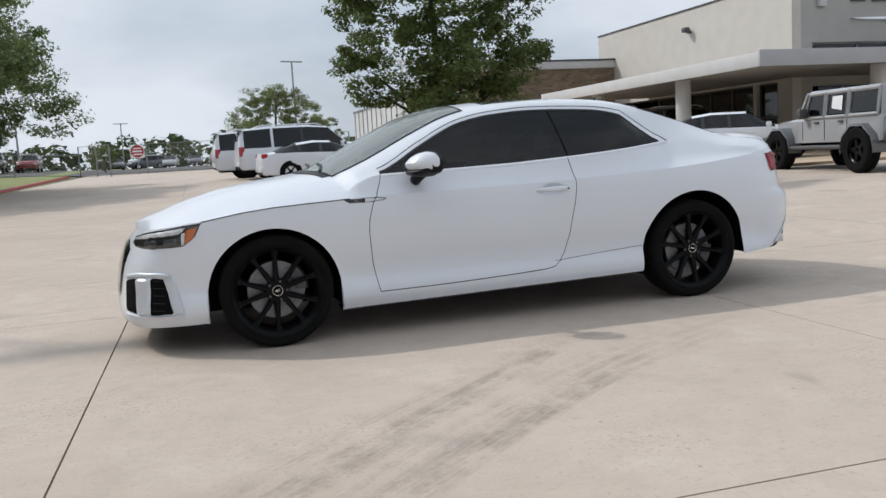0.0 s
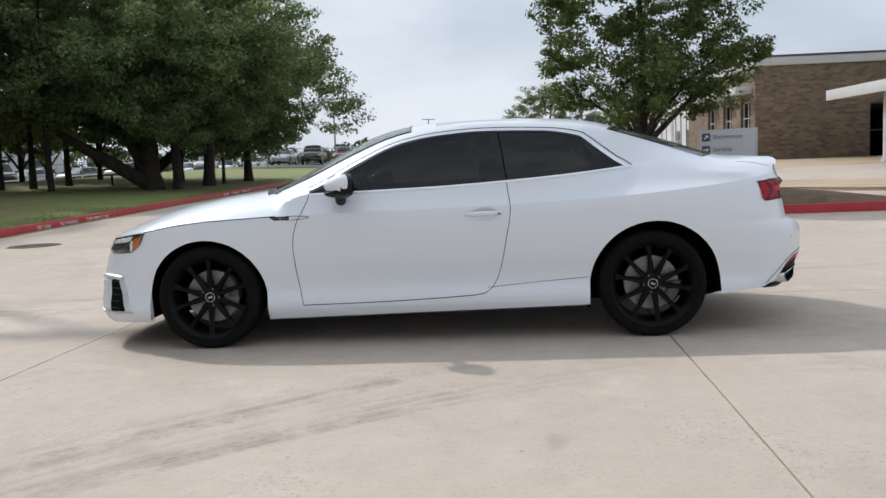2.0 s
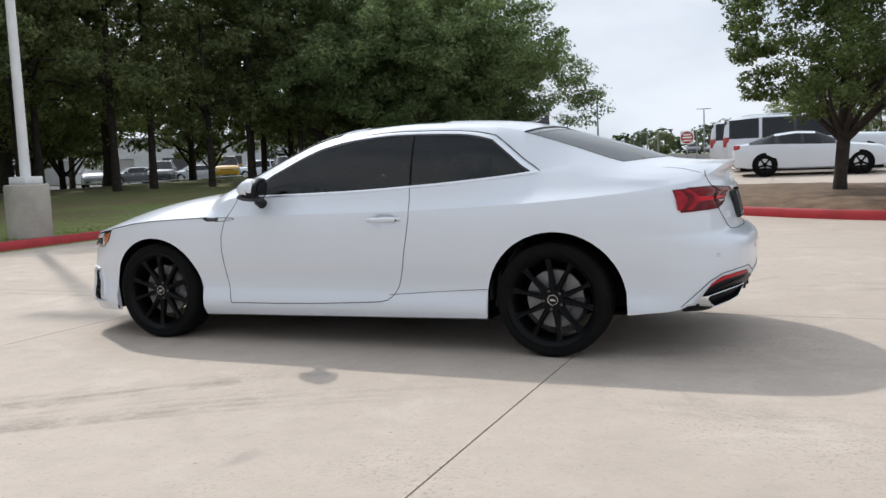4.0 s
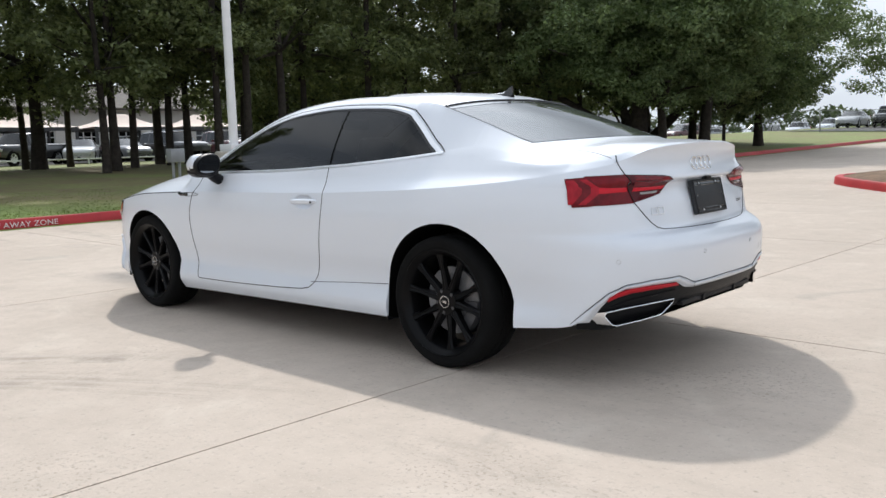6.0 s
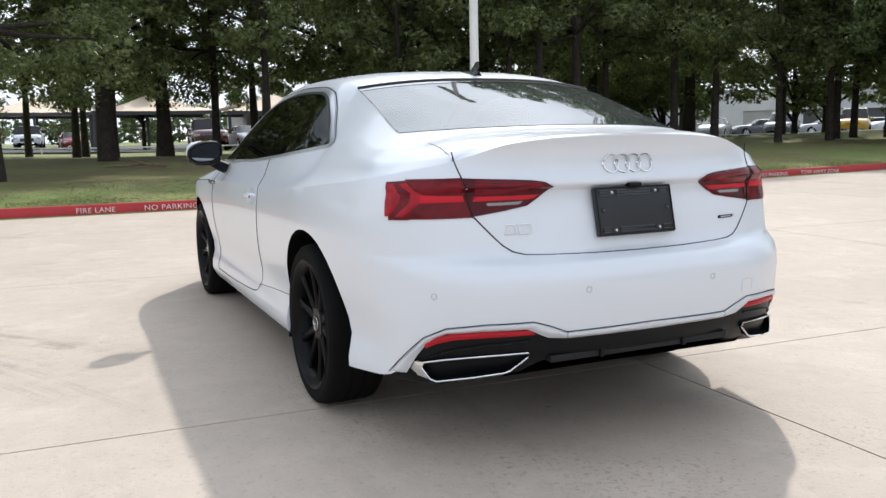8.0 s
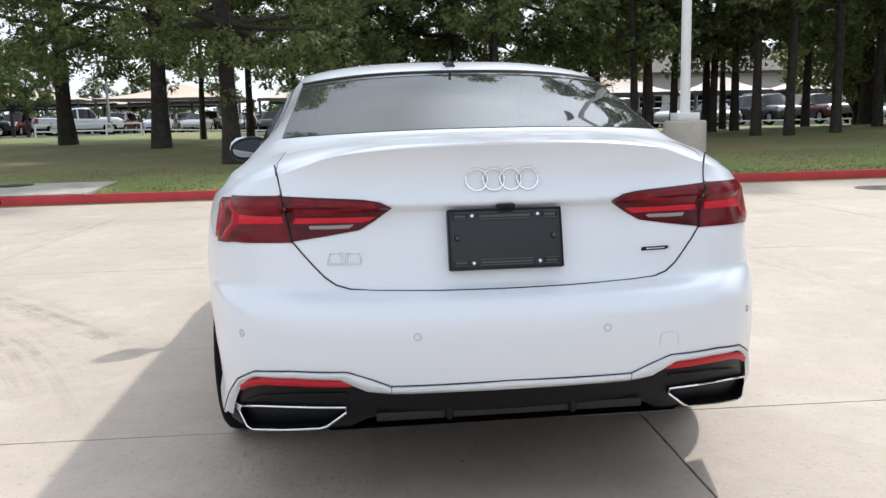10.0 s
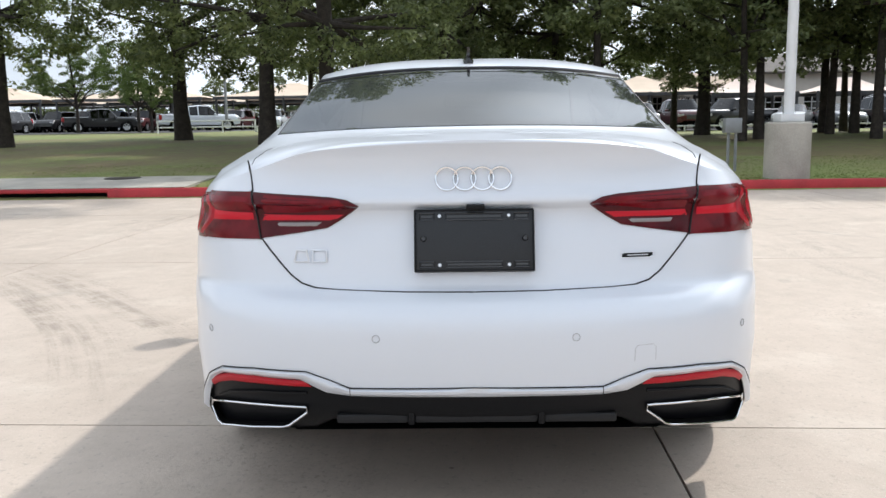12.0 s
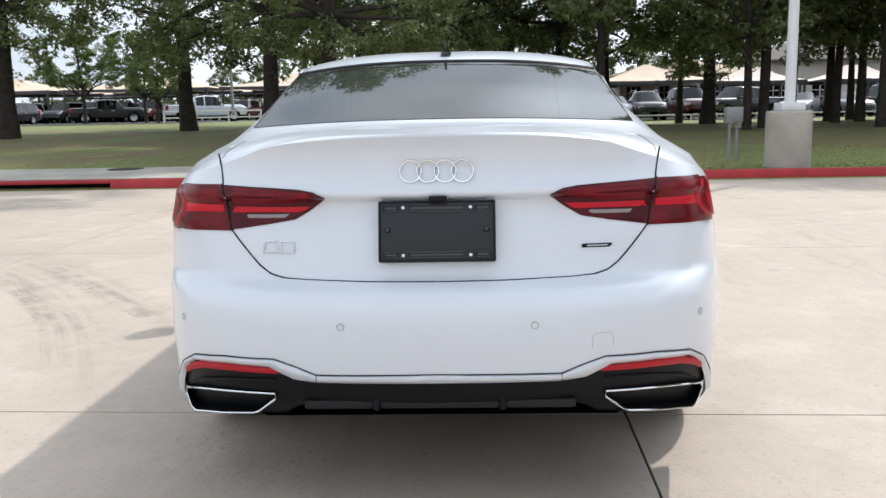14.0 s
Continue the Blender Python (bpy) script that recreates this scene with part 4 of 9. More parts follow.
    lathe(bm, [(0.07, 0.0), (0.07, 0.018 * f), (0.165, 0.018 * f), (0.168, 0.012 * f), (0.168, -0.006 * f), (0.165, -0.012 * f), (0.07, -0.012 * f)], n=48)
    part("brake_disc", bm, M["disc"], w, "grey steel brake disc")
    return w


def build_caliper(face):
    bm = bmesh.new()
    rows = []
    for k in range(9):
        a = radians(-28 + 56 * k / 8)
        rows.append([(r * math.cos(a), d * face, r * math.sin(a)) for r, d in ((0.105, -0.03), (0.105, 0.045), (0.125, 0.055), (0.172, 0.052), (0.186, 0.035), (0.186, -0.03))])
    vr = grid_faces(bm, rows, close_u=True)
    bm.faces.new(vr[0])
    bm.faces.new(list(reversed(vr[-1])))
    bmesh.ops.recalc_face_normals(bm, faces=bm.faces)
    return bm


TRACK = 0.785
for wx in (1.382, -1.382):
    for sd in (1, -1):
        wob = build_wheel(sd)
        wob.parent = coupe
        wob.location = (wx, TRACK * sd, 0.326)
        wob.rotation_euler = (0, radians(17 if wx > 0 else -11), 0)
        cob = part("brake_caliper", build_caliper(sd), M["caliper"], coupe, "grey brake caliper")
        cob.location = (wx, (TRACK - 0.01) * sd, 0.326)
        cob.rotation_euler = (0, radians(205 if wx > 0 else -25) if wx > 0 else radians(-205), 0)

# wheel liners and underbody
for cx, cz, r in ARCH:
    for sd in (1, -1):
        bm = bmesh.new()
        rows = []
        for k in range(25):
            a = math.pi * k / 24
            x, z = cx + r * math.cos(a), cz + r * math.sin(a)
            s = s_x(x)
            y = surf(s, z).y
            xi, zi = cx + (r + 0.012) * math.cos(a), cz + (r + 0.012) * math.sin(a)
            rows.append([(x, (y - 0.001) * sd, z), (x, (y - 0.018) * sd, z), (xi, (y - 0.05) * sd, zi), (xi, 0.52 * sd, zi)])
        lo = [(rows[0][i][0], rows[0][i][1], 0.19) for i in range(4)]
        lo2 = [(rows[-1][i][0], rows[-1][i][1], 0.19 if cx > 0 else 0.262) for i in range(4)]
        grid_faces(bm, [lo] + rows + [lo2])
        grid_faces(bm, [[r4[3] for r4 in [lo] + rows + [lo2]], [(cx, 0.52 * sd, 0.19)] * 27])
        bmesh.ops.remove_doubles(bm, verts=bm.verts, dist=1e-5)
        part("wheel_liner", bm, M["liner"], coupe, "black wheel arch liner")
bm = bmesh.new()
rows = []
for x in (-2.30, -2.05, -1.80, -1.0, 0.0, 1.0, 1.8, 2.05, 2.18):
    s = s_x(x) if x > -2.2 else s_rear(0.6)
    yy = min(surf(s, 0.3).y - 0.03, 0.52 if abs(abs(x) - 1.4) < 0.45 else 0.9)
    z = 0.29 if x < -2.0 else 0.18
    rows.append([(x, -yy, z + 0.03), (x, -yy * 0.9, z), (x, yy * 0.9, z), (x, yy, z + 0.03)])
grid_faces(bm, rows)
part("underbody", bm, M["liner"], coupe, "dark plastic underbody")

# side sills: closes the skirt to the underbody
for sd in (1, -1):
    bm = bmesh.new()
    rows = []
    for k in range(21):
        x = lerp(-1.01, 1.01, k / 20)
        s = s_x(x)
        z = lerp_tab(BOTTOM, s)
        y = surf(s, z).y
        rows.append([(x, y * sd, z), (x, (y - 0.03) * sd, z - 0.012), (x, (y - 0.14) * sd, 0.185)])
    grid_faces(bm, rows, flip=sd < 0)
    part("sill", bm, M["plastic_black"], coupe)

# shut lines
def gap_line(pts, name="panel_gap", r=0.0026, parent=coupe, material="gap"):
    bm = bmesh.new()
    tube(bm, pts, r, n=5)
    return part(name, bm, M[material], parent)


DOOR = [(0.770, 0.845), (0.792, 0.80), (0.822, 0.70), (0.829, 0.62), (0.815, 0.443), (0.790, 0.30), (0.781, 0.262)]
DOOR_BOTTOM = [(0.781, 0.262), (0.45, 0.265), (0.202, 0.271), (-0.10, 0.282), (-0.30, 0.293), (-0.36, 0.305)]
DOOR_REAR = [(-0.36, 0.305), (-0.40, 0.335), (-0.435, 0.39), (-0.468, 0.50), (-0.488, 0.611), (-0.512, 0.72), (-0.524, 0.80), (-0.524, 0.842)]
HOOD = [(0.93, 0.8255), (1.18, 0.8155), (1.38, 0.807), (1.55, 0.790), (1.70, 0.766), (1.775, 0.7535)]
for sd in (1, -1):
    for line in (DOOR, DOOR_BOTTOM, DOOR_REAR):
        gap_line(surf_line([(s_x(x), min(z, crom(PT, s_x(x)))) for x, z in line], 0.0004, sd, 5), r=0.0026 if line is DOOR_BOTTOM else 0.0021)
    gap_line(surf_line([(s_x(x), z - 0.002) for x, z in HOOD], 0.0003, sd, 6), r=0.0032)
    # the front door edge runs on up to the foot of the windscreen pillar
    up_line = []
    for k, x in enumerate((0.770, 0.758, 0.742, 0.726, 0.712, 0.702)):
        q = section(s_x(x))[k]
        up_line.append((q.x, (q.y + 0.0006) * sd, q.z))
    gap_line(up_line, r=0.0021)
    # bend of the rear door edge up to the belt
    pts = []
    for k in range(8):
        sec = section(s_x(-0.524))
        p = sec[min(k, sum(SEG[:2]))] if k < 6 else sec[sum(SEG[:2])]
        pts.append((p.x + 0.004 * k, (p.y + 0.0003) * sd, p.z))
    gap_line(pts[:6], r=0.0022)
    gap_line(surf_line([(s_x(-0.37), 0.337), (s_x(-0.674), 0.360), (s_x(-0.995), 0.381)], 0.0, sd, 6), "skirt_crease", r=0.0018)

def joint_y(z):
    return lerp(0.573, 0.600, (z - 0.813) / 0.127)


LID_LINE = [(joint_y(1.022), 1.022), (joint_y(0.94), 0.94), (joint_y(0.813), 0.813), (0.550, 0.785), (0.519, 0.750), (0.490, 0.720), (0.460, 0.699), (0.42, 0.688), (0.36, 0.6845), (0.18, 0.681), (0.0, 0.680)]
for sd in (1, -1):
    lid_sz = []
    for (y0, z0), (y1, z1) in zip(LID_LINE, LID_LINE[1:]):
        for k in range(5):
            y, z = lerp(y0, y1, k / 5), lerp(z0, z1, k / 5)
            lid_sz.append((s_rear(max(y, 0.001), z), z))
    gap_line(surf_line(lid_sz + [(s_rear(0.001, 0.680), 0.680)], 0.0004, sd, 1), "lid_gap", r=0.0024)
    p = surf(s_rear(joint_y(1.022), 1.022), 1.022)
    pts = [(p.x, p.y * sd, p.z)]
    for k in range(1, 9):
        q = k / 8
        x = lerp(-2.225, -1.935, q)
        sec = section(s_at(lambda s: surf(s, crom(PT, s)).x - x, 0, S_MID))
        y = lerp(0.617, 0.600, q)
        best = min(range(len(sec) - 1), key=lambda i: abs((sec[i].y + sec[i + 1].y) / 2 - y))
        a, b = sec[best], sec[best + 1]
        t = clip((a.y - y) / max(a.y - b.y, 1e-6), 0, 1)
        p = a.lerp(b, t)
        pts.append((p.x, p.y * sd, p.z + 0.0004))
    gap_line(pts, "lid_gap", r=0.0011)

# side window surround: bright trim, dark seal, pillar line
SECTIONS = {}


def side_section(x):
    if x not in SECTIONS:
        SECTIONS[x] = section(s_x(x))
    return SECTIONS[x]


def on_skin(x, z, lift):
    """The point of the upper side of the car at a length and a height, lifted a little off the skin."""
    xs = x
    for _ in range(3):
        sec = side_section(round(xs, 4))
        for a, b in zip(sec[:K_E + 4], sec[1:]):
            if z <= b.z:
                break
        q = clip((z - a.z) / max(b.z - a.z, 1e-6), 0, 1)
        p = a.lerp(b, q)
        xs += x - p.x
    n = Vector((b.z - a.z, a.y - b.y)).normalized()
    return (x, p.y + n[0] * lift, z + n[1] * lift)


K_BELT, K_TOP = sum(SEG[:2]), sum(SEG[:3])
ARC = [(p.x, p.z) for p in (side_section(round(0.70 - 1.921 * k / 48, 4))[K_TOP] for k in range(49))]
BELT = [(p.x, p.z) for p in (side_section(round(0.70 - 1.921 * k / 30, 4))[K_BELT] for k in range(31))]
BELT_SLOPE = (BELT[-1][1] - BELT[-6][1]) / (BELT[-1][0] - BELT[-6][0])
BELT.append((BELT[-1][0] - 0.062, BELT[-1][1] - 0.062 * BELT_SLOPE))


def arc_at(thin, wide):
    """The window's upper edge moved outward, further along the tail, and run down to the belt line."""
    out = []
    for i, (x, z) in enumerate(ARC):
        a, b = ARC[max(0, i - 2)], ARC[min(len(ARC) - 1, i + 2)]
        d = Vector((b[0] - a[0], b[1] - a[1])).normalized()
        g = lerp(wide, thin, smooth(-1.12, -0.75, x))
        out.append((x + d.y * g, z - d.x * g))
    d = Vector((out[-1][0] - out[-5][0], out[-1][1] - out[-5][1])).normalized()
    x, z = out[-1]
    over = max(0.0, (z - (BELT[-2][1] + (x - BELT[-2][0]) * BELT_SLOPE)) / max(1e-4, d.x * BELT_SLOPE - d.y))
    return out + [(x + d.x * over * q, z + d.y * over * q) for q in (0.35, 0.7, 1.0)]


for sd in (1, -1):
    for nm, edges, lift, mt in (("window_seal", (arc_at(-0.006, -0.006), arc_at(0.005, 0.006)), 0.0022, "seal"), ("window_trim", (arc_at(0.005, 0.006), arc_at(0.012, 0.017), arc_at(0.020, 0.029)), 0.0042, "silver"),
                                ("trim_gap", (arc_at(0.0225, 0.037), arc_at(0.0268, 0.042)), 0.0030, "gap"),
                                ("window_trim", ([(x, z + 0.001) for x, z in BELT], [(x, z - 0.005) for x, z in BELT], [(x, z - 0.011) for x, z in BELT]), 0.0042, "silver")):
        bm = bmesh.new()
        rows = []
        for k, edge in enumerate(edges):
            up = lift + (0.002 if k == 1 and len(edges) == 3 else 0.0)
            rows.append([(p[0], p[1] * sd, p[2]) for p in (on_skin(x, z, up) for x, z in edge)])
        grid_faces(bm, rows, flip=sd < 0)
        part(nm, bm, M[mt], coupe, "bright metal window trim" if mt == "silver" else "")
    bm = bmesh.new()
    rows = []
    for k in range(7):
        q = k / 6
        x = lerp(-0.51, -0.465, q)
        yb, zb, yd, zd = (spline(c, x) for c in UPC[:4])
        y, z = lerp(yb, yd, q) + 0.012 * 4 * q * (1 - q), lerp(zb, zd, q) + 0.006 * 4 * q * (1 - q)
        rows.append([(x - 0.005, (y + 0.002) * sd, z), (x + 0.005, (y + 0.002) * sd, z)])
    grid_faces(bm, rows, flip=sd < 0)
    part("pillar_cover", bm, M["liner"], coupe, "black pillar cover")

# glass borders
def section_edge(k, x0, x1, n, sd, lift=0.002):
    pts = []
    for i in range(n + 1):
        sec = section(s_x(lerp(x0, x1, i / n)))
        p = sec[k]
        pts.append((p.x, p.y * sd, p.z + lift))
    return pts


for nm, x in (("rear_window_seal", -1.165), ("rear_window_seal", -1.755), ("windscreen_seal", 0.05), ("windscreen_seal", 0.90)):
    sec = section(s_x(x))
    line = [(p.x, p.y, p.z + 0.001) for p in sec[K_E + (1 if x > 0 else 0):]]
    gap_line(line + [(p[0], -p[1], p[2]) for p in reversed(line[:-1])], nm, r=0.0012 if x == -1.755 else 0.007 if x in (-1.165, 0.90) else 0.004, material="seal")
for sd in (1, -1):
    gap_line(section_edge(K_E, -1.165, -1.755, 16, sd, 0.0006), "rear_window_seal", r=0.0016, material="seal")
    gap_line(section_edge(K_E + 1, 0.05, 0.90, 16, sd), "windscreen_seal", r=0.006, material="seal")
# dark tint band along the top of the rear window
bm = bmesh.new()
r0 = [p + Vector((0, 0, 0.0015)) for p in section(s_x(-1.170))[K_E:]]
r1 = [p + Vector((0, 0, 0.0015)) for p in section(s_x(-1.212))[K_E:]]
full = lambda r: [tuple(p) for p in r] + [(p.x, -p.y, p.z) for p in reversed(r[:-1])]
grid_faces(bm, [full(r0), full(r1)])
part("tint_band", bm, M["black_gloss"], coupe, "black band along the glass edge")

# roof fin
bm = bmesh.new()
rows = []
for x, h, w in ((-0.985, 0.0, 0.005), (-1.01, 0.004, 0.016), (-1.05, 0.009, 0.024), (-1.09, 0.018, 0.025), (-1.118, 0.036, 0.022), (-1.140, 0.056, 0.013), (-1.158, 0.066, 0.007), (-1.156, 0.022, 0.022), (-1.148, 0.0, 0.024)):
    z = spline(ZC, x) - 0.006
    rows.append([(x, -w, z), (x, -w * 0.8, z + h * 0.35 + 0.004), (x, -0.005, z + h + 0.004), (x, 0.005, z + h + 0.004), (x, w * 0.8, z + h * 0.35 + 0.004), (x, w, z)])
grid_faces(bm, rows)
part("antenna_fin", bm, M["black_gloss"], coupe, "gloss black roof aerial fin")

# door mirrors
for sd in (1, -1):
    mir = new("door_mirror")
    mir.parent = coupe
    mir["label"] = "white door mirror with a black foot"
    bm = bmesh.new()
    rows = []
    for y, sx, sz, dx, dz in ((0.895, 0.045, 0.030, 0.01, -0.002), (0.915, 0.070, 0.050, 0.004, 0.0), (0.96, 0.080, 0.062, 0.0, 0.004), (1.02, 0.076, 0.064, -0.006, 0.006), (1.065, 0.064, 0.056, -0.016, 0.006),
                              (1.09, 0.040, 0.036, -0.028, 0.004), (1.098, 0.010, 0.010, -0.034, 0.002)):
        ring = []
        for k in range(18):
            a = 2 * math.pi * k / 18
            cx, cz = math.cos(a), math.sin(a)
            ex = math.copysign(abs(cx) ** 0.75, cx)
            ez = math.copysign(abs(cz) ** 0.92, cz)
            ring.append((0.475 + dx + sx * (ex * 1.62 * (1 - 0.32 * max(0.0, ez)) if ex > 0 else ex * 0.40), y * sd, 1.002 + dz + sz * ez * (1.0 if ex > 0 else 0.95)))
        rows.append(ring)
    vr = grid_faces(bm, rows, close_u=True)
    bm.faces.new(vr[-1])
    bmesh.ops.recalc_face_normals(bm, faces=bm.faces)
    part("mirror_cap", bm, M["paint"], mir)
    bm = bmesh.new()
    rows = []
    for y, sx, sz, dx, dz in ((0.90, 0.043, 0.020, 0.008, -0.022), (0.96, 0.0815, 0.026, 0.0, -0.036), (1.04, 0.074, 0.024, -0.008, -0.034), (1.085, 0.046, 0.014, -0.024, -0.024)):
        rows.append([(0.475 + dx + sx * math.cos(a) * (1.60 if math.cos(a) > 0 else 0.50), y * sd, 0.990 + dz + 1.2 * sz * math.sin(a)) for a in [2 * math.pi * k / 14 for k in range(14)]])
    vr = grid_faces(bm, rows, close_u=True)
    bm.faces.new(vr[0])
    bm.faces.new(vr[-1])
    tube(bm, [(0.52, 0.86 * sd, 0.905), (0.515, 0.90 * sd, 0.925), (0.49, 0.95 * sd, 0.945)], [0.034, 0.034, 0.026], n=10)
    bmesh.ops.recalc_face_normals(bm, faces=bm.faces)
    part("mirror_foot", bm, M["plastic_black"], mir, "black plastic")
    bm = bmesh.new()
    ring = []
    for k in range(28):
        a = 2 * math.pi * k / 28
        cy = math.copysign(abs(math.cos(a)) ** 0.72, math.cos(a))
        cz = math.copysign(abs(math.sin(a)) ** 0.72, math.sin(a))
        ring.append((cy, cz * (1 - 0.30 * max(0.0, cy) ** 1.5) - 0.12 * cy if cz > 0 else cz * (1 - 0.16 * abs(cy) ** 2) - 0.12 * cy))
    vr = grid_faces(bm, [[(x - (0.020 * cy if x < 0.47 else 0.0), (0.992 + w * cy) * sd, 1.004 + h * cz) for cy, cz in ring] for x, w, h in ((0.478, 0.103, 0.067), (0.450, 0.1035, 0.0675), (0.434, 0.101, 0.065), (0.4265, 0.093, 0.058))], close_u=True)
    bm.faces.new(vr[-1])
    bmesh.ops.recalc_face_normals(bm, faces=bm.faces)
    part("mirror_bezel", bm, M["plastic_black"], mir, "black plastic surround")
    bm = bmesh.new()
    bm.faces.new([bm.verts.new((0.4225 - 0.020 * cy, (0.992 + 0.086 * cy) * sd, 1.004 + 0.050 * cz)) for cy, cz in ring])
    part("mirror_glass", bm, M["mirror"], mir, "mirror glass")

# door handles with their scoops
for sd in (1, -1):
    han = new("door_handle")
    han.parent = coupe
    bm = bmesh.new()
    rows = []
    for k in range(13):
        q = k / 12
        x = lerp(-0.475, -0.245, q)
        base = surf(s_x(x), 0.792).y
        bow = 0.026 * (1 - (2 * q - 1) ** 4) + 0.004
        h = 0.015 * (1 - 0.35 * abs(2 * q - 1) ** 3)
        zc = 0.792 + 0.004 * (1 - q)
        rows.append([(x, (base + bow - 0.010) * sd, zc - h), (x, (base + bow) * sd, zc - h * 0.5), (x, (base + bow + 0.001) * sd, zc + h * 0.5), (x, (base + bow - 0.010) * sd, zc + h)])
    vr = grid_faces(bm, rows, close_u=True)
    bm.faces.new(vr[0])
    bm.faces.new(vr[-1])
    bmesh.ops.recalc_face_normals(bm, faces=bm.faces)
    part("grip", bm, M["paint"], han)
    bm = bmesh.new()
    lathe(bm, [(0.0, 0.0), (0.006, 0.0), (0.006, -0.004)], n=10, centre=(-0.455, (surf(s_x(-0.455), 0.792).y + 0.027) * sd, 0.793))
    part("lock_cover", bm, M["plastic_black"], han)
    bm = bmesh.new()
    bowl = []
    for iz in range(15):
        z = lerp(0.75, 0.83, iz / 14)
        row = []
        for ix in range(25):
            x = lerp(-0.46, -0.26, ix / 24)
            r2 = ((x + 0.362) / 0.080) ** 2 + ((z - 0.791) / 0.0385) ** 2
            p = surf(s_x(x), z, -0.022 * max(0.0, 1 - r2) ** 0.7)
            row.append((p.x, p.y * sd, p.z))
        bowl.append(row)
    grid_faces(bm, bowl, flip=sd > 0)
    part("handle_scoop", bm, M["paint"], han)

# wing vents behind the front wheels: a short black slot, and a thin outlined blade running back onto the door
for sd in (1, -1):
    bm = bmesh.new()
    strip(bm, [(s_x(0.838), 0.8225), (s_x(0.985), 0.8240)], [(s_x(0.838), 0.7965), (s_x(0.935), 0.7950)], 8, 3, 0.0035, 0.001, sd)
    vent = part("wing_vent", bm, M["black_gloss"], coupe, "black wing vent")
    bm = bmesh.new()
    strip(bm, [(s_x(0.880), 0.814), (s_x(0.918), 0.814)], [(s_x(0.882), 0.806), (s_x(0.914), 0.806)], 4, 2, 0.005, 0.002, sd)
    part("vent_badge", bm, M["silver"], vent, "small silver badge")
    gap_line(surf_line([(s_x(0.864), 0.8215), (s_x(0.79), 0.8215), (s_x(0.735), 0.817), (s_x(0.715), 0.812), (s_x(0.735), 0.806), (s_x(0.79), 0.7995), (s_x(0.864), 0.7975)], 0.001, sd, 4), "vent_blade_gap", 0.0018)

# tail lamps
TL_OUT_TOP = [(s_rear(joint_y(0.939) + 0.0015, 0.939), 0.939), (s_rear(0.68, 0.938), 0.938), (s_rear(0.745, 0.936), 0.936), (s_x(-2.15), 0.933), (s_x(-2.045), 0.926)]
TL_OUT_BOT = [(s_rear(joint_y(0.812) + 0.0015, 0.812), 0.812), (s_rear(0.68, 0.811), 0.810), (s_rear(0.765, 0.81), 0.808), (s_x(-2.17), 0.806), (s_x(-2.085), 0.803)]
TL_IN_TOP = [(0.316, 0.902), (0.350, 0.919), (0.400, 0.926), (0.472, 0.930), (s_rear(joint_y(0.938) - 0.0015, 0.938), 0.938)]
TL_IN_BOT = [(0.318, 0.899), (0.372, 0.864), (0.411, 0.843), (0.495, 0.831), (s_rear(joint_y(0.815) - 0.0015, 0.815), 0.815)]


def between(a, b, q):
    return [(lerp(p[0], r[0], q), lerp(p[1], r[1], q)) for p, r in zip(a, b)]


def cut(edge, q0, q1, n=6):
    res = []
    for i in range(n + 1):
        q = lerp(q0, q1, i / n) * (len(edge) - 1)
        k = min(int(q), len(edge) - 2)
        res.append((lerp(edge[k][0], edge[k + 1][0], q - k), lerp(edge[k][1], edge[k + 1][1], q - k)))
    return res


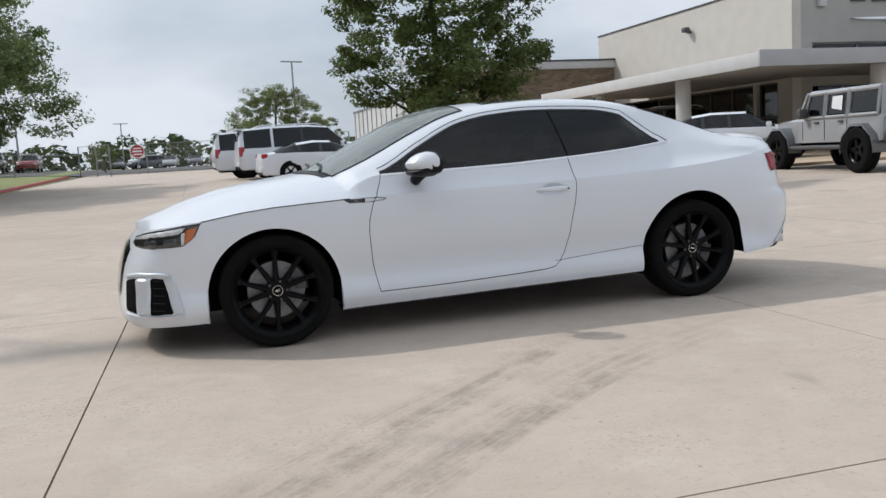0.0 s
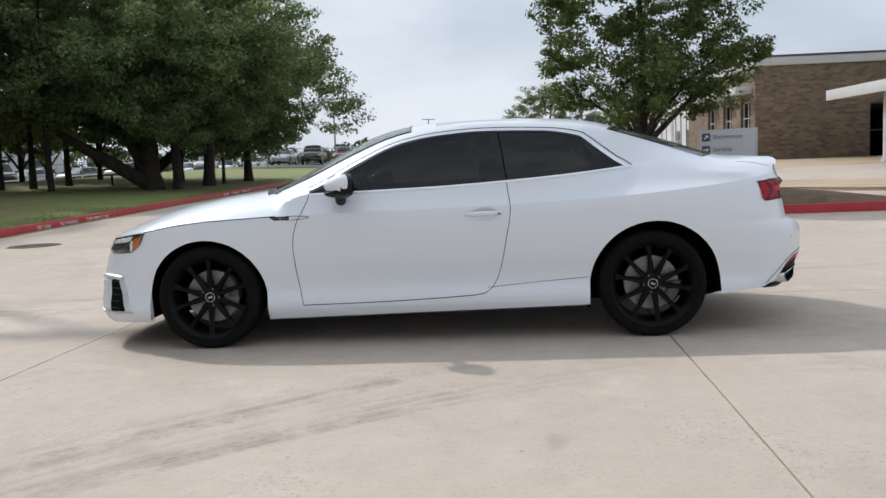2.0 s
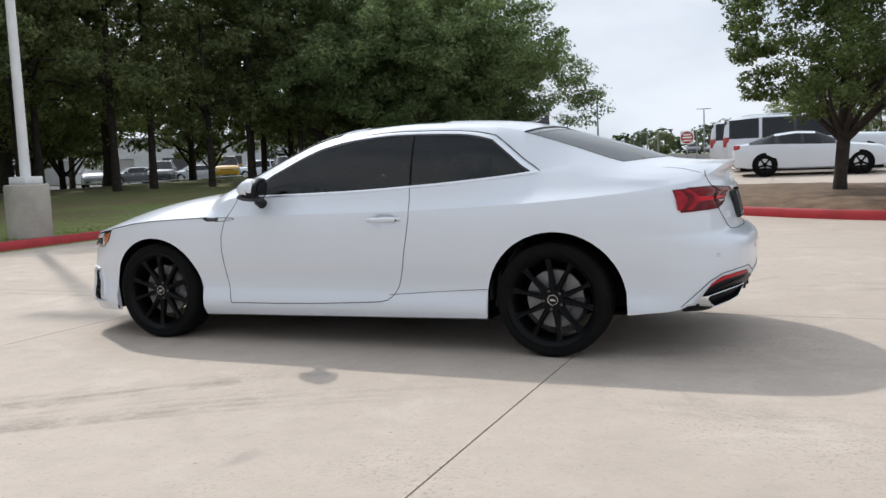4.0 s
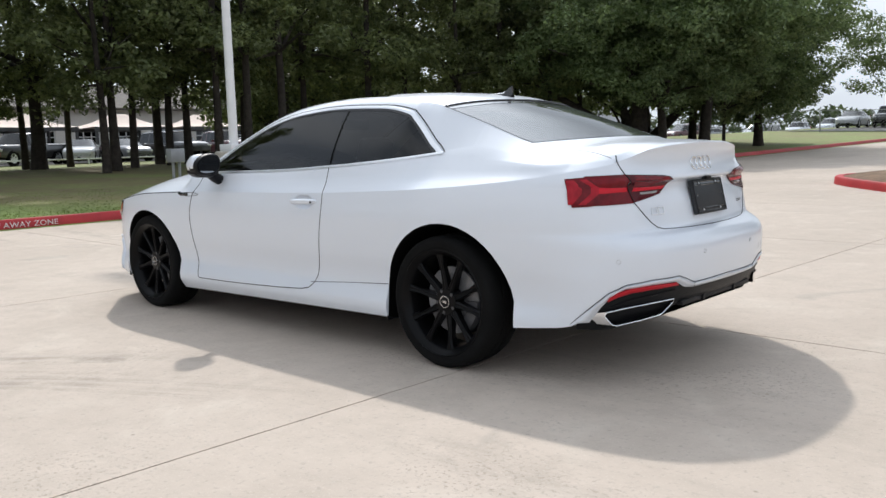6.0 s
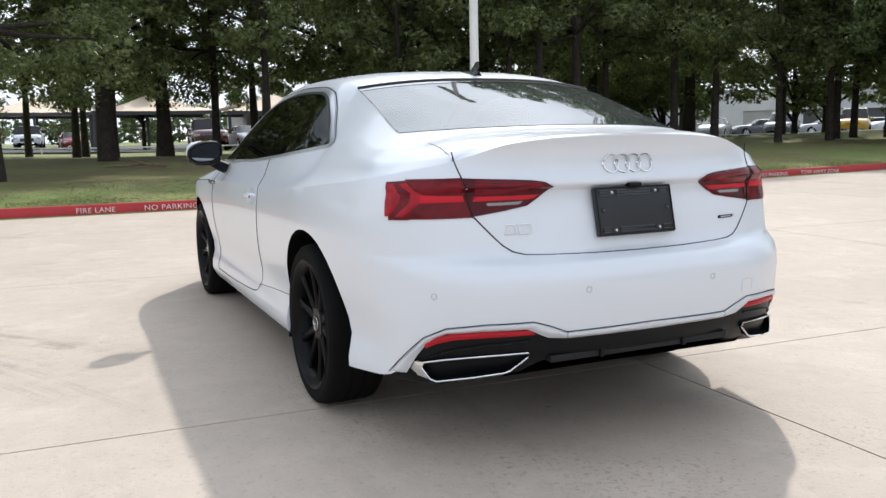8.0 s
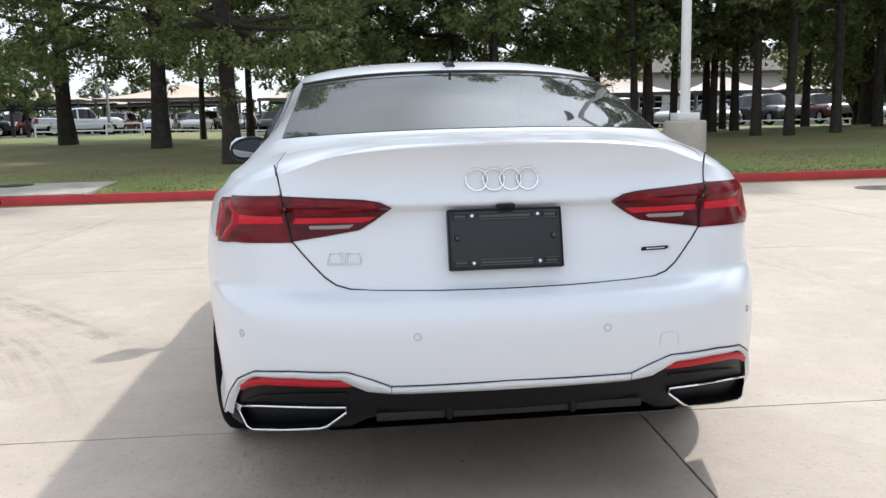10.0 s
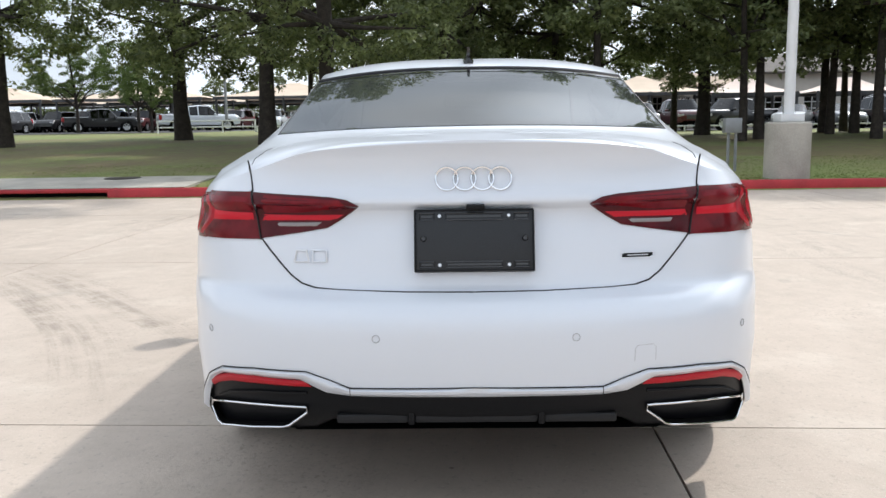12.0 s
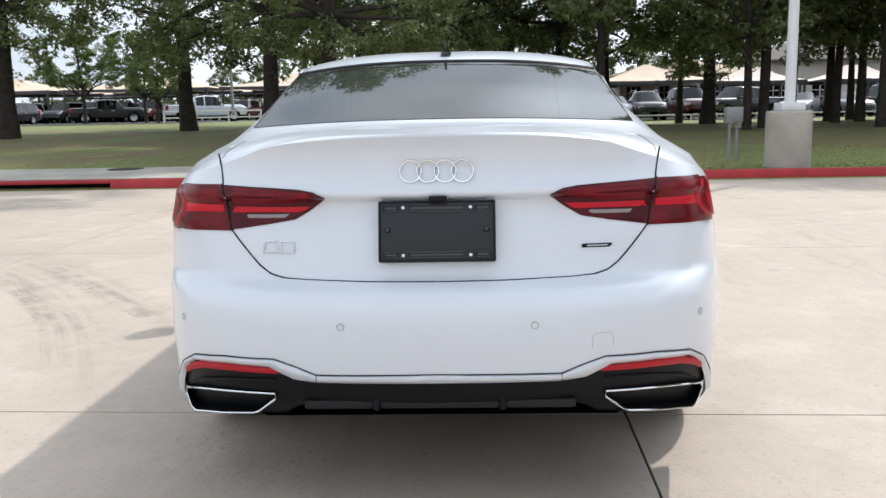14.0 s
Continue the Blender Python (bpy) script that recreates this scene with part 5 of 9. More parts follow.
for sd in (1, -1):
    lamp = new("tail_lamp")
    lamp.parent = coupe
    lamp["label"] = "dark red tail lamp wrapped round the corner"
    for nm, top, bot in (("outer_lens", TL_OUT_TOP, TL_OUT_BOT), ("inner_lens", TL_IN_TOP, TL_IN_BOT)):
        bm = bmesh.new()
        inner = nm == "inner_lens"
        strip(bm, top, bot, 26, 8, 0.0065, -0.003, sd, lambda z: s_rear(joint_y(z) + (-0.0015 if inner else 0.0015), z), 1 if inner else 0)
        part(nm, bm, M["lamp_dark" if inner else "lamp_mid"], lamp, "dark red lens")
    gap_line(surf_line([(s_rear(joint_y(0.941 - 0.0108 * k), 0.941 - 0.0108 * k), 0.941 - 0.0108 * k) for k in range(13)], 0.0058, sd, 1), "lens_joint", 0.0019, lamp)
    # bright bars, bands and the chevron of the outer lens, under the lens's surface tone
    for nm, top, bot, mt in (
            ("light_bar", [(0.365, 0.878), (0.50, 0.877), (0.640, 0.878)], [(0.392, 0.863), (0.50, 0.863), (0.646, 0.862)], "lamp_bright"),
            ("light_band", [(0.372, 0.918), (0.50, 0.925), (0.632, 0.932)], [(0.345, 0.897), (0.50, 0.883), (0.638, 0.882)], "lamp_red"),
            ("reverse_lens", [(0.432, 0.858), (0.52, 0.857), (0.592, 0.857)], [(0.448, 0.848), (0.52, 0.847), (0.580, 0.847)], "lamp_clear"),
            ("light_bar", [(0.684, 0.882), (0.76, 0.883), (0.848, 0.886)], [(0.680, 0.862), (0.76, 0.862), (0.848, 0.860)], "lamp_bright"),
            ("light_band", [(0.690, 0.925), (0.78, 0.926), (0.895, 0.926)], [(0.686, 0.886), (0.78, 0.887), (0.842, 0.890)], "lamp_red"),
            ("light_block", [(0.905, 0.924), (0.848, 0.888), (0.848, 0.860), (0.905, 0.815)], [(0.938, 0.922), (0.885, 0.890), (0.885, 0.862), (0.938, 0.815)], "lamp_side"),
            ("light_chevron", [(0.965, 0.921), (0.925, 0.888), (0.925, 0.862), (0.965, 0.815)], [(1.000, 0.920), (0.992, 0.888), (0.992, 0.862), (0.985, 0.815)], "lamp_side")):
        bm = bmesh.new()
        strip(bm, top, bot, 12, 3, 0.0088, -0.0066, sd)
        part(nm, bm, M[mt], lamp)

# rear apron: bright moulding, reflectors, black diffuser, tail pipes
APRON_T = [(0.0, 0.446), (0.326, 0.443), (0.379, 0.464), (0.442, 0.485), (0.60, 0.482), (0.725, 0.468), (0.81, 0.432), (0.89, 0.366), (0.974, 0.294)]
APRON_B = [(0.0, 0.420), (0.325, 0.420), (0.392, 0.428), (0.462, 0.460), (0.60, 0.459), (0.730, 0.448), (0.79, 0.424), (0.84, 0.370), (0.892, 0.302)]
for sd in (1, -1):
    bm = bmesh.new()
    strip(bm, APRON_T, APRON_B, 64, 3, 0.006, 0.002, sd)
    part("apron_trim", bm, M["satin_light"], coupe, "satin silver moulding")
    gap_line(surf_line(APRON_T, 0.002, sd, 6), "trim_gap", 0.0016)
    gap_line(surf_line([(0.326, 0.443), (0.326, 0.421)], 0.0062, sd, 4), "trim_joint", 0.0010)

# diffuser body follows the bumper, set in and dark
LIP = [(0.0, 0.337), (0.36, 0.340), (0.40, 0.330), (0.46, 0.298), (0.60, 0.283), (0.80, 0.262), (0.96, 0.262)]
def dif_row(s):
    top, low = lerp_tab(BOTTOM, s) + 0.006, lerp_tab(LIP, s)
    pts = []
    for q, o in ((0.0, -0.010), (0.25, -0.012), (0.5, -0.014), (0.75, -0.018), (0.92, -0.026), (1.0, -0.040)):
        z = lerp(top, low, q)
        b = surf(s, max(z, 0.30), o)
        pts.append((b.x, b.y, z))
    b = surf(s, max(low, 0.30), -0.16)
    return pts + [(b.x, b.y, low + 0.004)]
bm = bmesh.new()
half = [dif_row(s) for s in [0.0, 0.1, 0.2, 0.28, 0.34, 0.37, 0.40, 0.43, 0.46, 0.50, 0.55, 0.60, 0.66, 0.72, 0.78, 0.83, 0.88, 0.92, 0.955]]
half[0] = [(p[0], 0.0, p[2]) for p in half[0]]
allrows = [[(p[0], -p[1], p[2]) for p in r] for r in reversed(half[1:])] + half
grid_faces(bm, allrows)
part("diffuser", bm, M["plastic_black"], coupe, "black plastic rear diffuser")
for y in (-0.17, 0.17):
    bm = bmesh.new()
    box(bm, -2.392, -2.33, y - 0.008, y + 0.008, 0.334, 0.376, 0.003)
    part("diffuser_fin", bm, M["plastic_black"], coupe)
M["diffuser_grey"] = mat("diffuser_grey", (0.014, 0.0145, 0.016), 0.6, spec=0.3, fine=0.1, fine_scale=150)
for y0, y1 in ((-0.355, -0.19), (-0.15, 0.15), (0.19, 0.355)):
    bm = bmesh.new()
    box(bm, -2.384, -2.34, y0 - 0.012, y1 + 0.012, 0.336, 0.361, 0.006)
    part("diffuser_blade", bm, M["diffuser_grey"], coupe)
for sd in (1, -1):
    bm = bmesh.new()
    strip(bm, [(0.452, 0.457), (0.60, 0.458), (0.70, 0.451), (0.770, 0.434), (0.818, 0.412)], [(0.432, 0.441), (0.60, 0.437), (0.70, 0.429), (0.768, 0.412), (0.808, 0.394)], 22, 3, 0.002, 0.004, sd)
    part("rear_reflector", bm, M["reflector_red"], coupe, "red plastic reflector")
    # ribs of the black insert between reflector and tail pipe
    gap_line(surf_line([(0.45, 0.421), (0.60, 0.412), (0.72, 0.392), (0.80, 0.365)], -0.010, sd, 6), "insert_rib", 0.004, material="plastic_black")
    # tail pipe finisher: bright frame round a dark opening, drawn out along the corner
    frame_pts = [(0.447, 0.380), (0.52, 0.378), (0.60, 0.373), (0.69, 0.361), (0.742, 0.348), (0.748, 0.330), (0.728, 0.294), (0.712, 0.287), (0.613, 0.303), (0.518, 0.315), (0.500, 0.321), (0.446, 0.364)]
    def pipe_pt(y, z, o):
        b = surf(s_rear(y, 0.42), max(z, 0.345), o)
        return (b.x, y * sd, z)
    bm = bmesh.new()
    tube(bm, [pipe_pt(y, z, -0.006) for y, z in frame_pts], 0.0029, n=6, closed=True)
    pipe = part("tail_pipe", bm, M["chrome"], coupe, "chrome tail pipe frame")
    bm = bmesh.new()
    outer = [pipe_pt(y, z, -0.008) for y, z in frame_pts]
    inner = [(p[0] + 0.16, p[1] * 0.985, p[2]) for p in outer]
    grid_faces(bm, [outer, inner], close_u=True)
    bm.faces.new([bm.verts.new(p) for p in inner])
    part("pipe_mouth", bm, M["liner"], pipe, "black tail pipe mouth")
    bm = bmesh.new()
    side_a = [pipe_pt(y, z, -0.006) for y, z in ((0.742, 0.349), (0.748, 0.330), (0.728, 0.293), (0.712, 0.286))]
    side_b = [(p[0] + dx, p[1] + 0.022 * sd, p[2] + d) for p, d, dx in zip(side_a, (-0.004, -0.004, 0.002, 0.004), (0.045, 0.055, 0.075, 0.085))]
    grid_faces(bm, [side_a, side_b], flip=sd < 0)
    part("pipe_flank", bm, M["silver"], pipe)

# boot lid: plate carrier, emblems, sensors
def rear_x(y, z):
    return surf(s_rear(abs(y) + 1e-4, z), z).x


def tilt_plate(bm, y0, y1, z0, z1, t, bev, proud=0.0):
    xa, xb = rear_x((y0 + y1) / 2, z0), rear_x((y0 + y1) / 2, z1)
    vs = box(bm, -t, 0.0, y0, y1, 0.0, z1 - z0, bev)
    ang = math.atan2(xb - xa, z1 - z0)
    bmesh.ops.transform(bm, matrix=Matrix.Translation((xa - proud, 0, z0)) @ Matrix.Rotation(ang, 4, "Y"), verts=bm.verts)


carrier = new("plate_carrier")
carrier.parent = coupe
carrier["label"] = "black plastic number plate carrier without a plate"
bm = bmesh.new()
tilt_plate(bm, -0.157, 0.157, 0.728, 0.893, 0.022, 0.004, 0.004)
part("plate_base", bm, mat("carrier_plastic", (0.013, 0.015, 0.018), 0.5, fine=0.1, fine_scale=150, bump=0.08, bump_scale=260), carrier)
PLATE_M = Matrix.Translation((rear_x(0.0, 0.728) - 0.004, 0, 0.728)) @ Matrix.Rotation(math.atan2(rear_x(0.0, 0.893) - rear_x(0.0, 0.728), 0.165), 4, "Y")
# a raised rim, slotted ribs and screws on the face of the carrier
for y0, y1, z0, z1 in ((-0.155, 0.155, 0.159, 0.163), (-0.155, 0.155, 0.002, 0.006), (-0.155, -0.151, 0.006, 0.159), (0.151, 0.155, 0.006, 0.159)):
    bm = bmesh.new()
    box(bm, -0.0245, -0.0215, y0, y1, z0, z1, 0.001, PLATE_M)
    part("plate_rim", bm, M["plastic_black"], carrier)
for y0, y1, z0, z1 in ((-0.142, -0.104, 0.136, 0.153), (-0.074, 0.074, 0.136, 0.153), (0.104, 0.142, 0.136, 0.153), (-0.142, -0.104, 0.012, 0.027), (-0.074, 0.074, 0.012, 0.027), (0.104, 0.142, 0.012, 0.027)):
    bm = bmesh.new()
    tube(bm, [PLATE_M @ Vector((-0.0225, y, z)) for y, z in ((y0, z0), (y1, z0), (y1, z1), (y0, z1))], 0.0022, n=6, closed=True)
    box(bm, -0.0232, -0.0215, y0 + 0.004, y1 - 0.004, z0 + 0.005, z1 - 0.005, 0.0, PLATE_M)
    part("plate_rib", bm, M["black_gloss"], carrier)
for y, z in ((-0.090, 0.146), (0.090, 0.146), (-0.090, 0.018), (0.090, 0.018), (-0.132, 0.087), (0.132, 0.087)):
    bm = bmesh.new()
    lathe(bm, [(0.0, -0.003), (0.004, -0.003), (0.0055, 0.0), (0.0055, 0.004)] if abs(y) < 0.1 else [(0.0, -0.001), (0.005, -0.001), (0.007, -0.003), (0.0085, 0.0)], axis="x", n=12, centre=(-0.0225, y, z))
    bmesh.ops.transform(bm, matrix=PLATE_M, verts=bm.verts)
    part("plate_screw", bm, M["silver"] if abs(y) < 0.1 else M["black_gloss"], carrier)
bm = bmesh.new()
box(bm, -2.330, -2.30, -0.028, 0.020, 0.892, 0.905, 0.003)
part("camera_pod", bm, M["plastic_black"], coupe)

emblem = new("emblem")
emblem.parent = coupe
emblem["label"] = "four interlaced chrome rings"
for k in range(4):
    bm = bmesh.new()
    cy = 0.070 - 0.0467 * k + 0.0
    pts = []
    for i in range(36):
        a = 2 * math.pi * i / 36
        y, z = cy + 0.0295 * math.cos(a), 0.970 + 0.0295 * math.sin(a)
        pts.append((rear_x(y, z) - 0.004 - 0.001 * (k % 2), y, z))
    tube(bm, pts, 0.0034, n=6, closed=True)
    part("ring", bm, M["chrome"], emblem)
# model badges, as plain bars of their size, laid on the skin
def badge(name, y0, y1, z0, z1, out, material, label="", parent=None):
    bm = bmesh.new()
    sd = 1 if y0 > 0 else -1
    a, b = min(abs(y0), abs(y1)), max(abs(y0), abs(y1))
    strip(bm, [(s_rear(a, z1), z1), (s_rear(b, z1), z1)], [(s_rear(a, z0), z0), (s_rear(b, z0), z0)], 6, 3, out, 0.001, sd)
    return part(name, bm, M[material], parent or coupe, label)


for shape in (((0.480, 0.755), (0.474, 0.785), (0.446, 0.785), (0.440, 0.755), (0.480, 0.755)), ((0.430, 0.755), (0.430, 0.785), (0.392, 0.785), (0.392, 0.755), (0.430, 0.755))):
    gap_line([(rear_x(y, z) - 0.0030, y, z) for (ya, za), (yb, zb) in zip(shape, shape[1:]) for y, z in [(lerp(ya, yb, k / 3), lerp(za, zb, k / 3)) for k in range(4)]], "model_badge", 0.0026, material="silver")
drive = badge("drive_badge", -0.386, -0.476, 0.756, 0.771, 0.003, "plastic_black", "black badge with a bright rim")
gap_line([(rear_x(y, z) - 0.0035, y, z) for y, z in [(-0.386, 0.757), (-0.431, 0.757), (-0.476, 0.757), (-0.476, 0.770), (-0.431, 0.770), (-0.386, 0.770), (-0.386, 0.757)]], "badge_rim", 0.0011, drive, "silver")
badge("badge_bar", -0.393, -0.469, 0.7605, 0.7665, 0.0042, "silver", "", drive)
M["sensor_ring"] = mat("sensor_ring", (0.36, 0.37, 0.39), 0.4)
for y, z in ((0.253, 0.577), (-0.253, 0.577), (0.722, 0.570), (-0.722, 0.570)):
    bm = bmesh.new()
    s = s_rear(abs(y), z)
    p = surf(s, z)
    nx, ny = plan_normal(s)
    sd = 1 if y > 0 else -1
    c, n = Vector((p.x, p.y * sd, p.z)), Vector((nx, ny * sd, 0))
    t = Vector((-n.y, n.x, 0))
    tube(bm, [c + n * 0.0008 + t * 0.0095 * math.cos(a) + Vector((0, 0, 1)) * 0.0095 * math.sin(a) for a in [2 * math.pi * k / 20 for k in range(20)]], 0.0009, n=5, closed=True)
    part("parking_sensor", bm, M["sensor_ring"], coupe, "small round sensor")
bm = bmesh.new()
tube(bm, [(surf(s_rear(-y, z), z).x, y, z) for y, z in [(-0.405, 0.508), (-0.405, 0.54), (-0.412, 0.549), (-0.452, 0.551), (-0.460, 0.543), (-0.460, 0.508)]], 0.0006, n=4)
part("tow_cover_gap", bm, M["sensor_ring"], coupe)

# head lamps, front intakes and grille
HL_T = [(s_x(1.772), 0.744), (s_x(1.88), 0.733), (s_x(1.99), 0.716), (s_front(0.68), 0.700), (s_front(0.55), 0.682), (s_front(0.43), 0.668)]
HL_B = [(s_x(1.815), 0.668), (s_x(1.885), 0.617), (s_x(1.975), 0.612), (s_front(0.70), 0.610), (s_front(0.57), 0.616), (s_front(0.45), 0.640)]
for sd in (1, -1):
    hl = new("head_lamp")
    hl.parent = coupe
    hl["label"] = "clear head lamp with an amber side marker"
    bm = bmesh.new()
    strip(bm, HL_T, HL_B, 24, 7, 0.006, 0.002, sd)
    part("lens", bm, M["lamp_black"], hl, "dark lamp housing under glass")
    gap_line(surf_line(HL_T, 0.002, sd, 6), "lens_edge", 0.003, hl)
    for nm, q0, q1, r0, r1, mt in (("daytime_bar", 0.17, 0.95, 0.07, 0.36, "lamp_bulb"), ("side_marker", 0.03, 0.165, 0.16, 0.92, "lamp_amber"), ("turn_bar", 0.165, 0.215, 0.28, 0.90, "lamp_bulb"), ("projector", 0.27, 0.42, 0.48, 0.86, "lamp_lens"), ("projector", 0.47, 0.60, 0.48, 0.86, "lamp_lens")):
        bm = bmesh.new()
        strip(bm, cut(between(HL_T, HL_B, r0), q0, q1), cut(between(HL_T, HL_B, r1), q0, q1), 10, 3, 0.010, -0.005, sd)
        part(nm, bm, M[mt], hl)
    # air intake: a black mouth, a light satin surround and a slanted blade across it
    bm = bmesh.new()
    strip(bm, [(s_x(2.012), 0.450), (s_front(0.70), 0.452), (s_front(0.60), 0.446), (s_front(0.52), 0.432)], [(s_x(1.955), 0.236), (s_front(0.73), 0.234), (s_front(0.62), 0.240), (s_front(0.54), 0.25)], 30, 12, 0.006, 0.004, sd)
    intake = part("air_intake", bm, M["liner"], coupe, "black honeycomb air intake")
    bm = bmesh.new()
    strip(bm, [(s_x(1.956), 0.470), (s_x(2.035), 0.480), (s_front(0.66), 0.480), (s_front(0.52), 0.462)], [(s_x(2.005), 0.448), (s_x(2.040), 0.452), (s_front(0.66), 0.454), (s_front(0.52), 0.438)], 26, 4, 0.014, 0.001, sd)
    strip(bm, [(s_x(1.956), 0.470), (s_x(2.014), 0.450)], [(s_x(1.893), 0.230), (s_x(1.957), 0.234)], 8, 10, 0.014, 0.001, sd)
    strip(bm, [(s_x(1.905), 0.240), (s_x(2.010), 0.238), (s_front(0.68), 0.238), (s_front(0.54), 0.247)], [(s_x(1.895), 0.218), (s_x(2.015), 0.214), (s_front(0.68), 0.214), (s_front(0.54), 0.224)], 26, 4, 0.014, 0.001, sd)
    part("intake_frame", bm, M["satin_light"], coupe, "light satin intake surround")
    bm = bmesh.new()
    strip(bm, [(s_front(0.735), 0.458), (s_front(0.630), 0.458)], [(s_front(0.735), 0.234), (s_front(0.650), 0.234)], 6, 10, 0.018, 0.001, sd)
    part("intake_blade", bm, M["satin_light"], coupe)
    for q in range(5):
        gap_line(surf_line([(s_front(0.742), 0.435 - 0.042 * q), (s_x(2.005), 0.432 - 0.042 * q)], 0.0075, sd, 5), "intake_slat", 0.0035, intake, "plastic_black")
bm = bmesh.new()
for sd in (1, -1):
    strip(bm, [(s_front(0.46), 0.60), (s_front(0.30), 0.645), (s_front(0.001), 0.650)], [(s_front(0.38), 0.33), (s_front(0.25), 0.28), (s_front(0.001), 0.275)], 16, 8, 0.010, 0.002, sd)
part("grille", bm, M["black_gloss"], coupe, "black front grille")

# wipers, cabin
for y0 in (0.10, -0.42):
    bm = bmesh.new()
    tube(bm, [(1.02, y0 + 0.34, 0.985), (0.97, y0 + 0.10, 1.020), (0.955, y0 - 0.12, 1.028)], 0.010, n=6)
    part("wiper", bm, M["plastic_black"], coupe, "black wiper arm")
bm = bmesh.new()
rows = [[(p.x + dx, p.y * 0.97, p.z + dz) for p in section(s_x(0.90))[K_E:]] for dx, dz in ((0.005, 0.004), (0.06, -0.004))]
grid_faces(bm, [r + [(p[0], -p[1], p[2]) for p in reversed(r[:-1])] for r in rows])
part("cowl", bm, M["plastic_black"], coupe, "black cowl panel")


def cabin_seat(x, y, back_h, head):
    st = new("seat")
    st.parent = coupe
    bm = bmesh.new()
    box(bm, x - 0.22, x + 0.28, y - 0.25, y + 0.25, 0.34, 0.52, 0.05)
    part("cushion", bm, M["seat_leather"], st)
    bm = bmesh.new()
    box(bm, -0.07, 0.07, y - 0.24, y + 0.24, 0.0, back_h, 0.05, None)
    bmesh.ops.transform(bm, matrix=Matrix.Translation((x - 0.22, 0, 0.48)) @ Matrix.Rotation(radians(-18), 4, "Y"), verts=bm.verts)
    part("backrest", bm, M["seat_leather"], st)
    if head:
        bm = bmesh.new()
        box(bm, -0.05, 0.05, y - 0.12, y + 0.12, back_h + 0.02, back_h + 0.17, 0.04)
        bmesh.ops.transform(bm, matrix=Matrix.Translation((x - 0.22, 0, 0.48)) @ Matrix.Rotation(radians(-18), 4, "Y"), verts=bm.verts)
        part("headrest", bm, M["seat_leather"], st)


for y in (0.36, -0.36):
    cabin_seat(0.02, y, 0.52, True)
    cabin_seat(-0.78, y, 0.46, False)
bm = bmesh.new()
box(bm, 0.50, 0.95, -0.74, 0.74, 0.55, 0.93, 0.06)
part("dashboard", bm, M["interior"], coupe, "dark dashboard")
bm = bmesh.new()
lathe(bm, [(0.165, 0.0), (0.178, 0.012), (0.190, 0.0), (0.178, -0.012)], axis="x", n=28)
bmesh.ops.transform(bm, matrix=Matrix.Translation((0.40, 0.36, 0.88)) @ Matrix.Rotation(radians(20), 4, "Y"), verts=bm.verts)
part("steering_wheel", bm, M["interior"], coupe, "dark steering wheel")
bm = bmesh.new()
box(bm, -1.0, 0.6, -0.70, 0.70, 0.24, 0.30, 0.02)
box(bm, -1.95, -1.0, -0.62, 0.62, 0.86, 0.92, 0.02)
box(bm, -1.02, -0.96, -0.68, 0.68, 0.30, 0.92, 0.02)
part("cabin_floor", bm, M["interior"], coupe)
for sd in (1, -1):
    bm = bmesh.new()
    box(bm, -1.0, 0.8, min(0.74 * sd, 0.80 * sd), max(0.74 * sd, 0.80 * sd), 0.30, 0.90, 0.02)
    part("door_card", bm, M["interior"], coupe)
bm = bmesh.new()
box(bm, 0.16, 0.20, -0.12, 0.12, 1.20, 1.27, 0.02)
part("inner_mirror", bm, M["interior"], coupe)


# ---------------------------------------------------------------- yard: island, drain, signs, pole
M["mulch"] = mat("bare_soil", (0.19, 0.125, 0.08), 0.95, var=0.35, scale=3, fine=0.25, fine_scale=50, bump=0.8, bump_scale=60)
M["tan_pave"] = mat("tan_concrete", (0.44, 0.335, 0.23), 0.8, var=0.15, scale=0.8, fine=0.06, fine_scale=20, bump=0.15)
M["sign_grey"] = mat("sign_grey", (0.42, 0.44, 0.47), 0.4, fine=0.03, fine_scale=40)
M["sign_dark"] = mat("sign_dark", (0.045, 0.055, 0.075), 0.4)
M["sign_text"] = mat("sign_text_grey", (0.13, 0.15, 0.19), 0.5)
M["white_metal"] = mat("white_metal", (0.74, 0.75, 0.76), 0.4, var=0.06, scale=3)
M["grey_metal"] = mat("grey_metal", (0.30, 0.31, 0.32), 0.5, 0.3, var=0.15, scale=4)
M["iron"] = mat("cast_iron", (0.055, 0.045, 0.04), 0.7, 0.4, var=0.3, scale=15, bump=0.4)
M["bark"] = mat("bark", (0.042, 0.034, 0.028), 0.95, var=0.4, scale=6, fine=0.3, fine_scale=30, bump=1.0, bump_scale=25)
M["leaf"] = leaf_mat("grove_leaves", (0.245, 0.280, 0.128), (0.085, 0.106, 0.052))
M["leaf_bright"] = leaf_mat("bright_leaves", (0.170, 0.225, 0.080), (0.066, 0.098, 0.034))
M["leaf_oak"] = leaf_mat("spreading_oak_leaves", (0.215, 0.275, 0.128), (0.080, 0.114, 0.053))
M["leaf_far"] = leaf_mat("far_leaves", (0.080, 0.105, 0.052), (0.040, 0.058, 0.028))
M["asphalt"] = mat("asphalt", (0.075, 0.073, 0.070), 0.9, var=0.2, scale=1.5, fine=0.15, fine_scale=60)
M["fence"] = mat("fence_steel", (0.26, 0.27, 0.27), 0.5, 0.5)


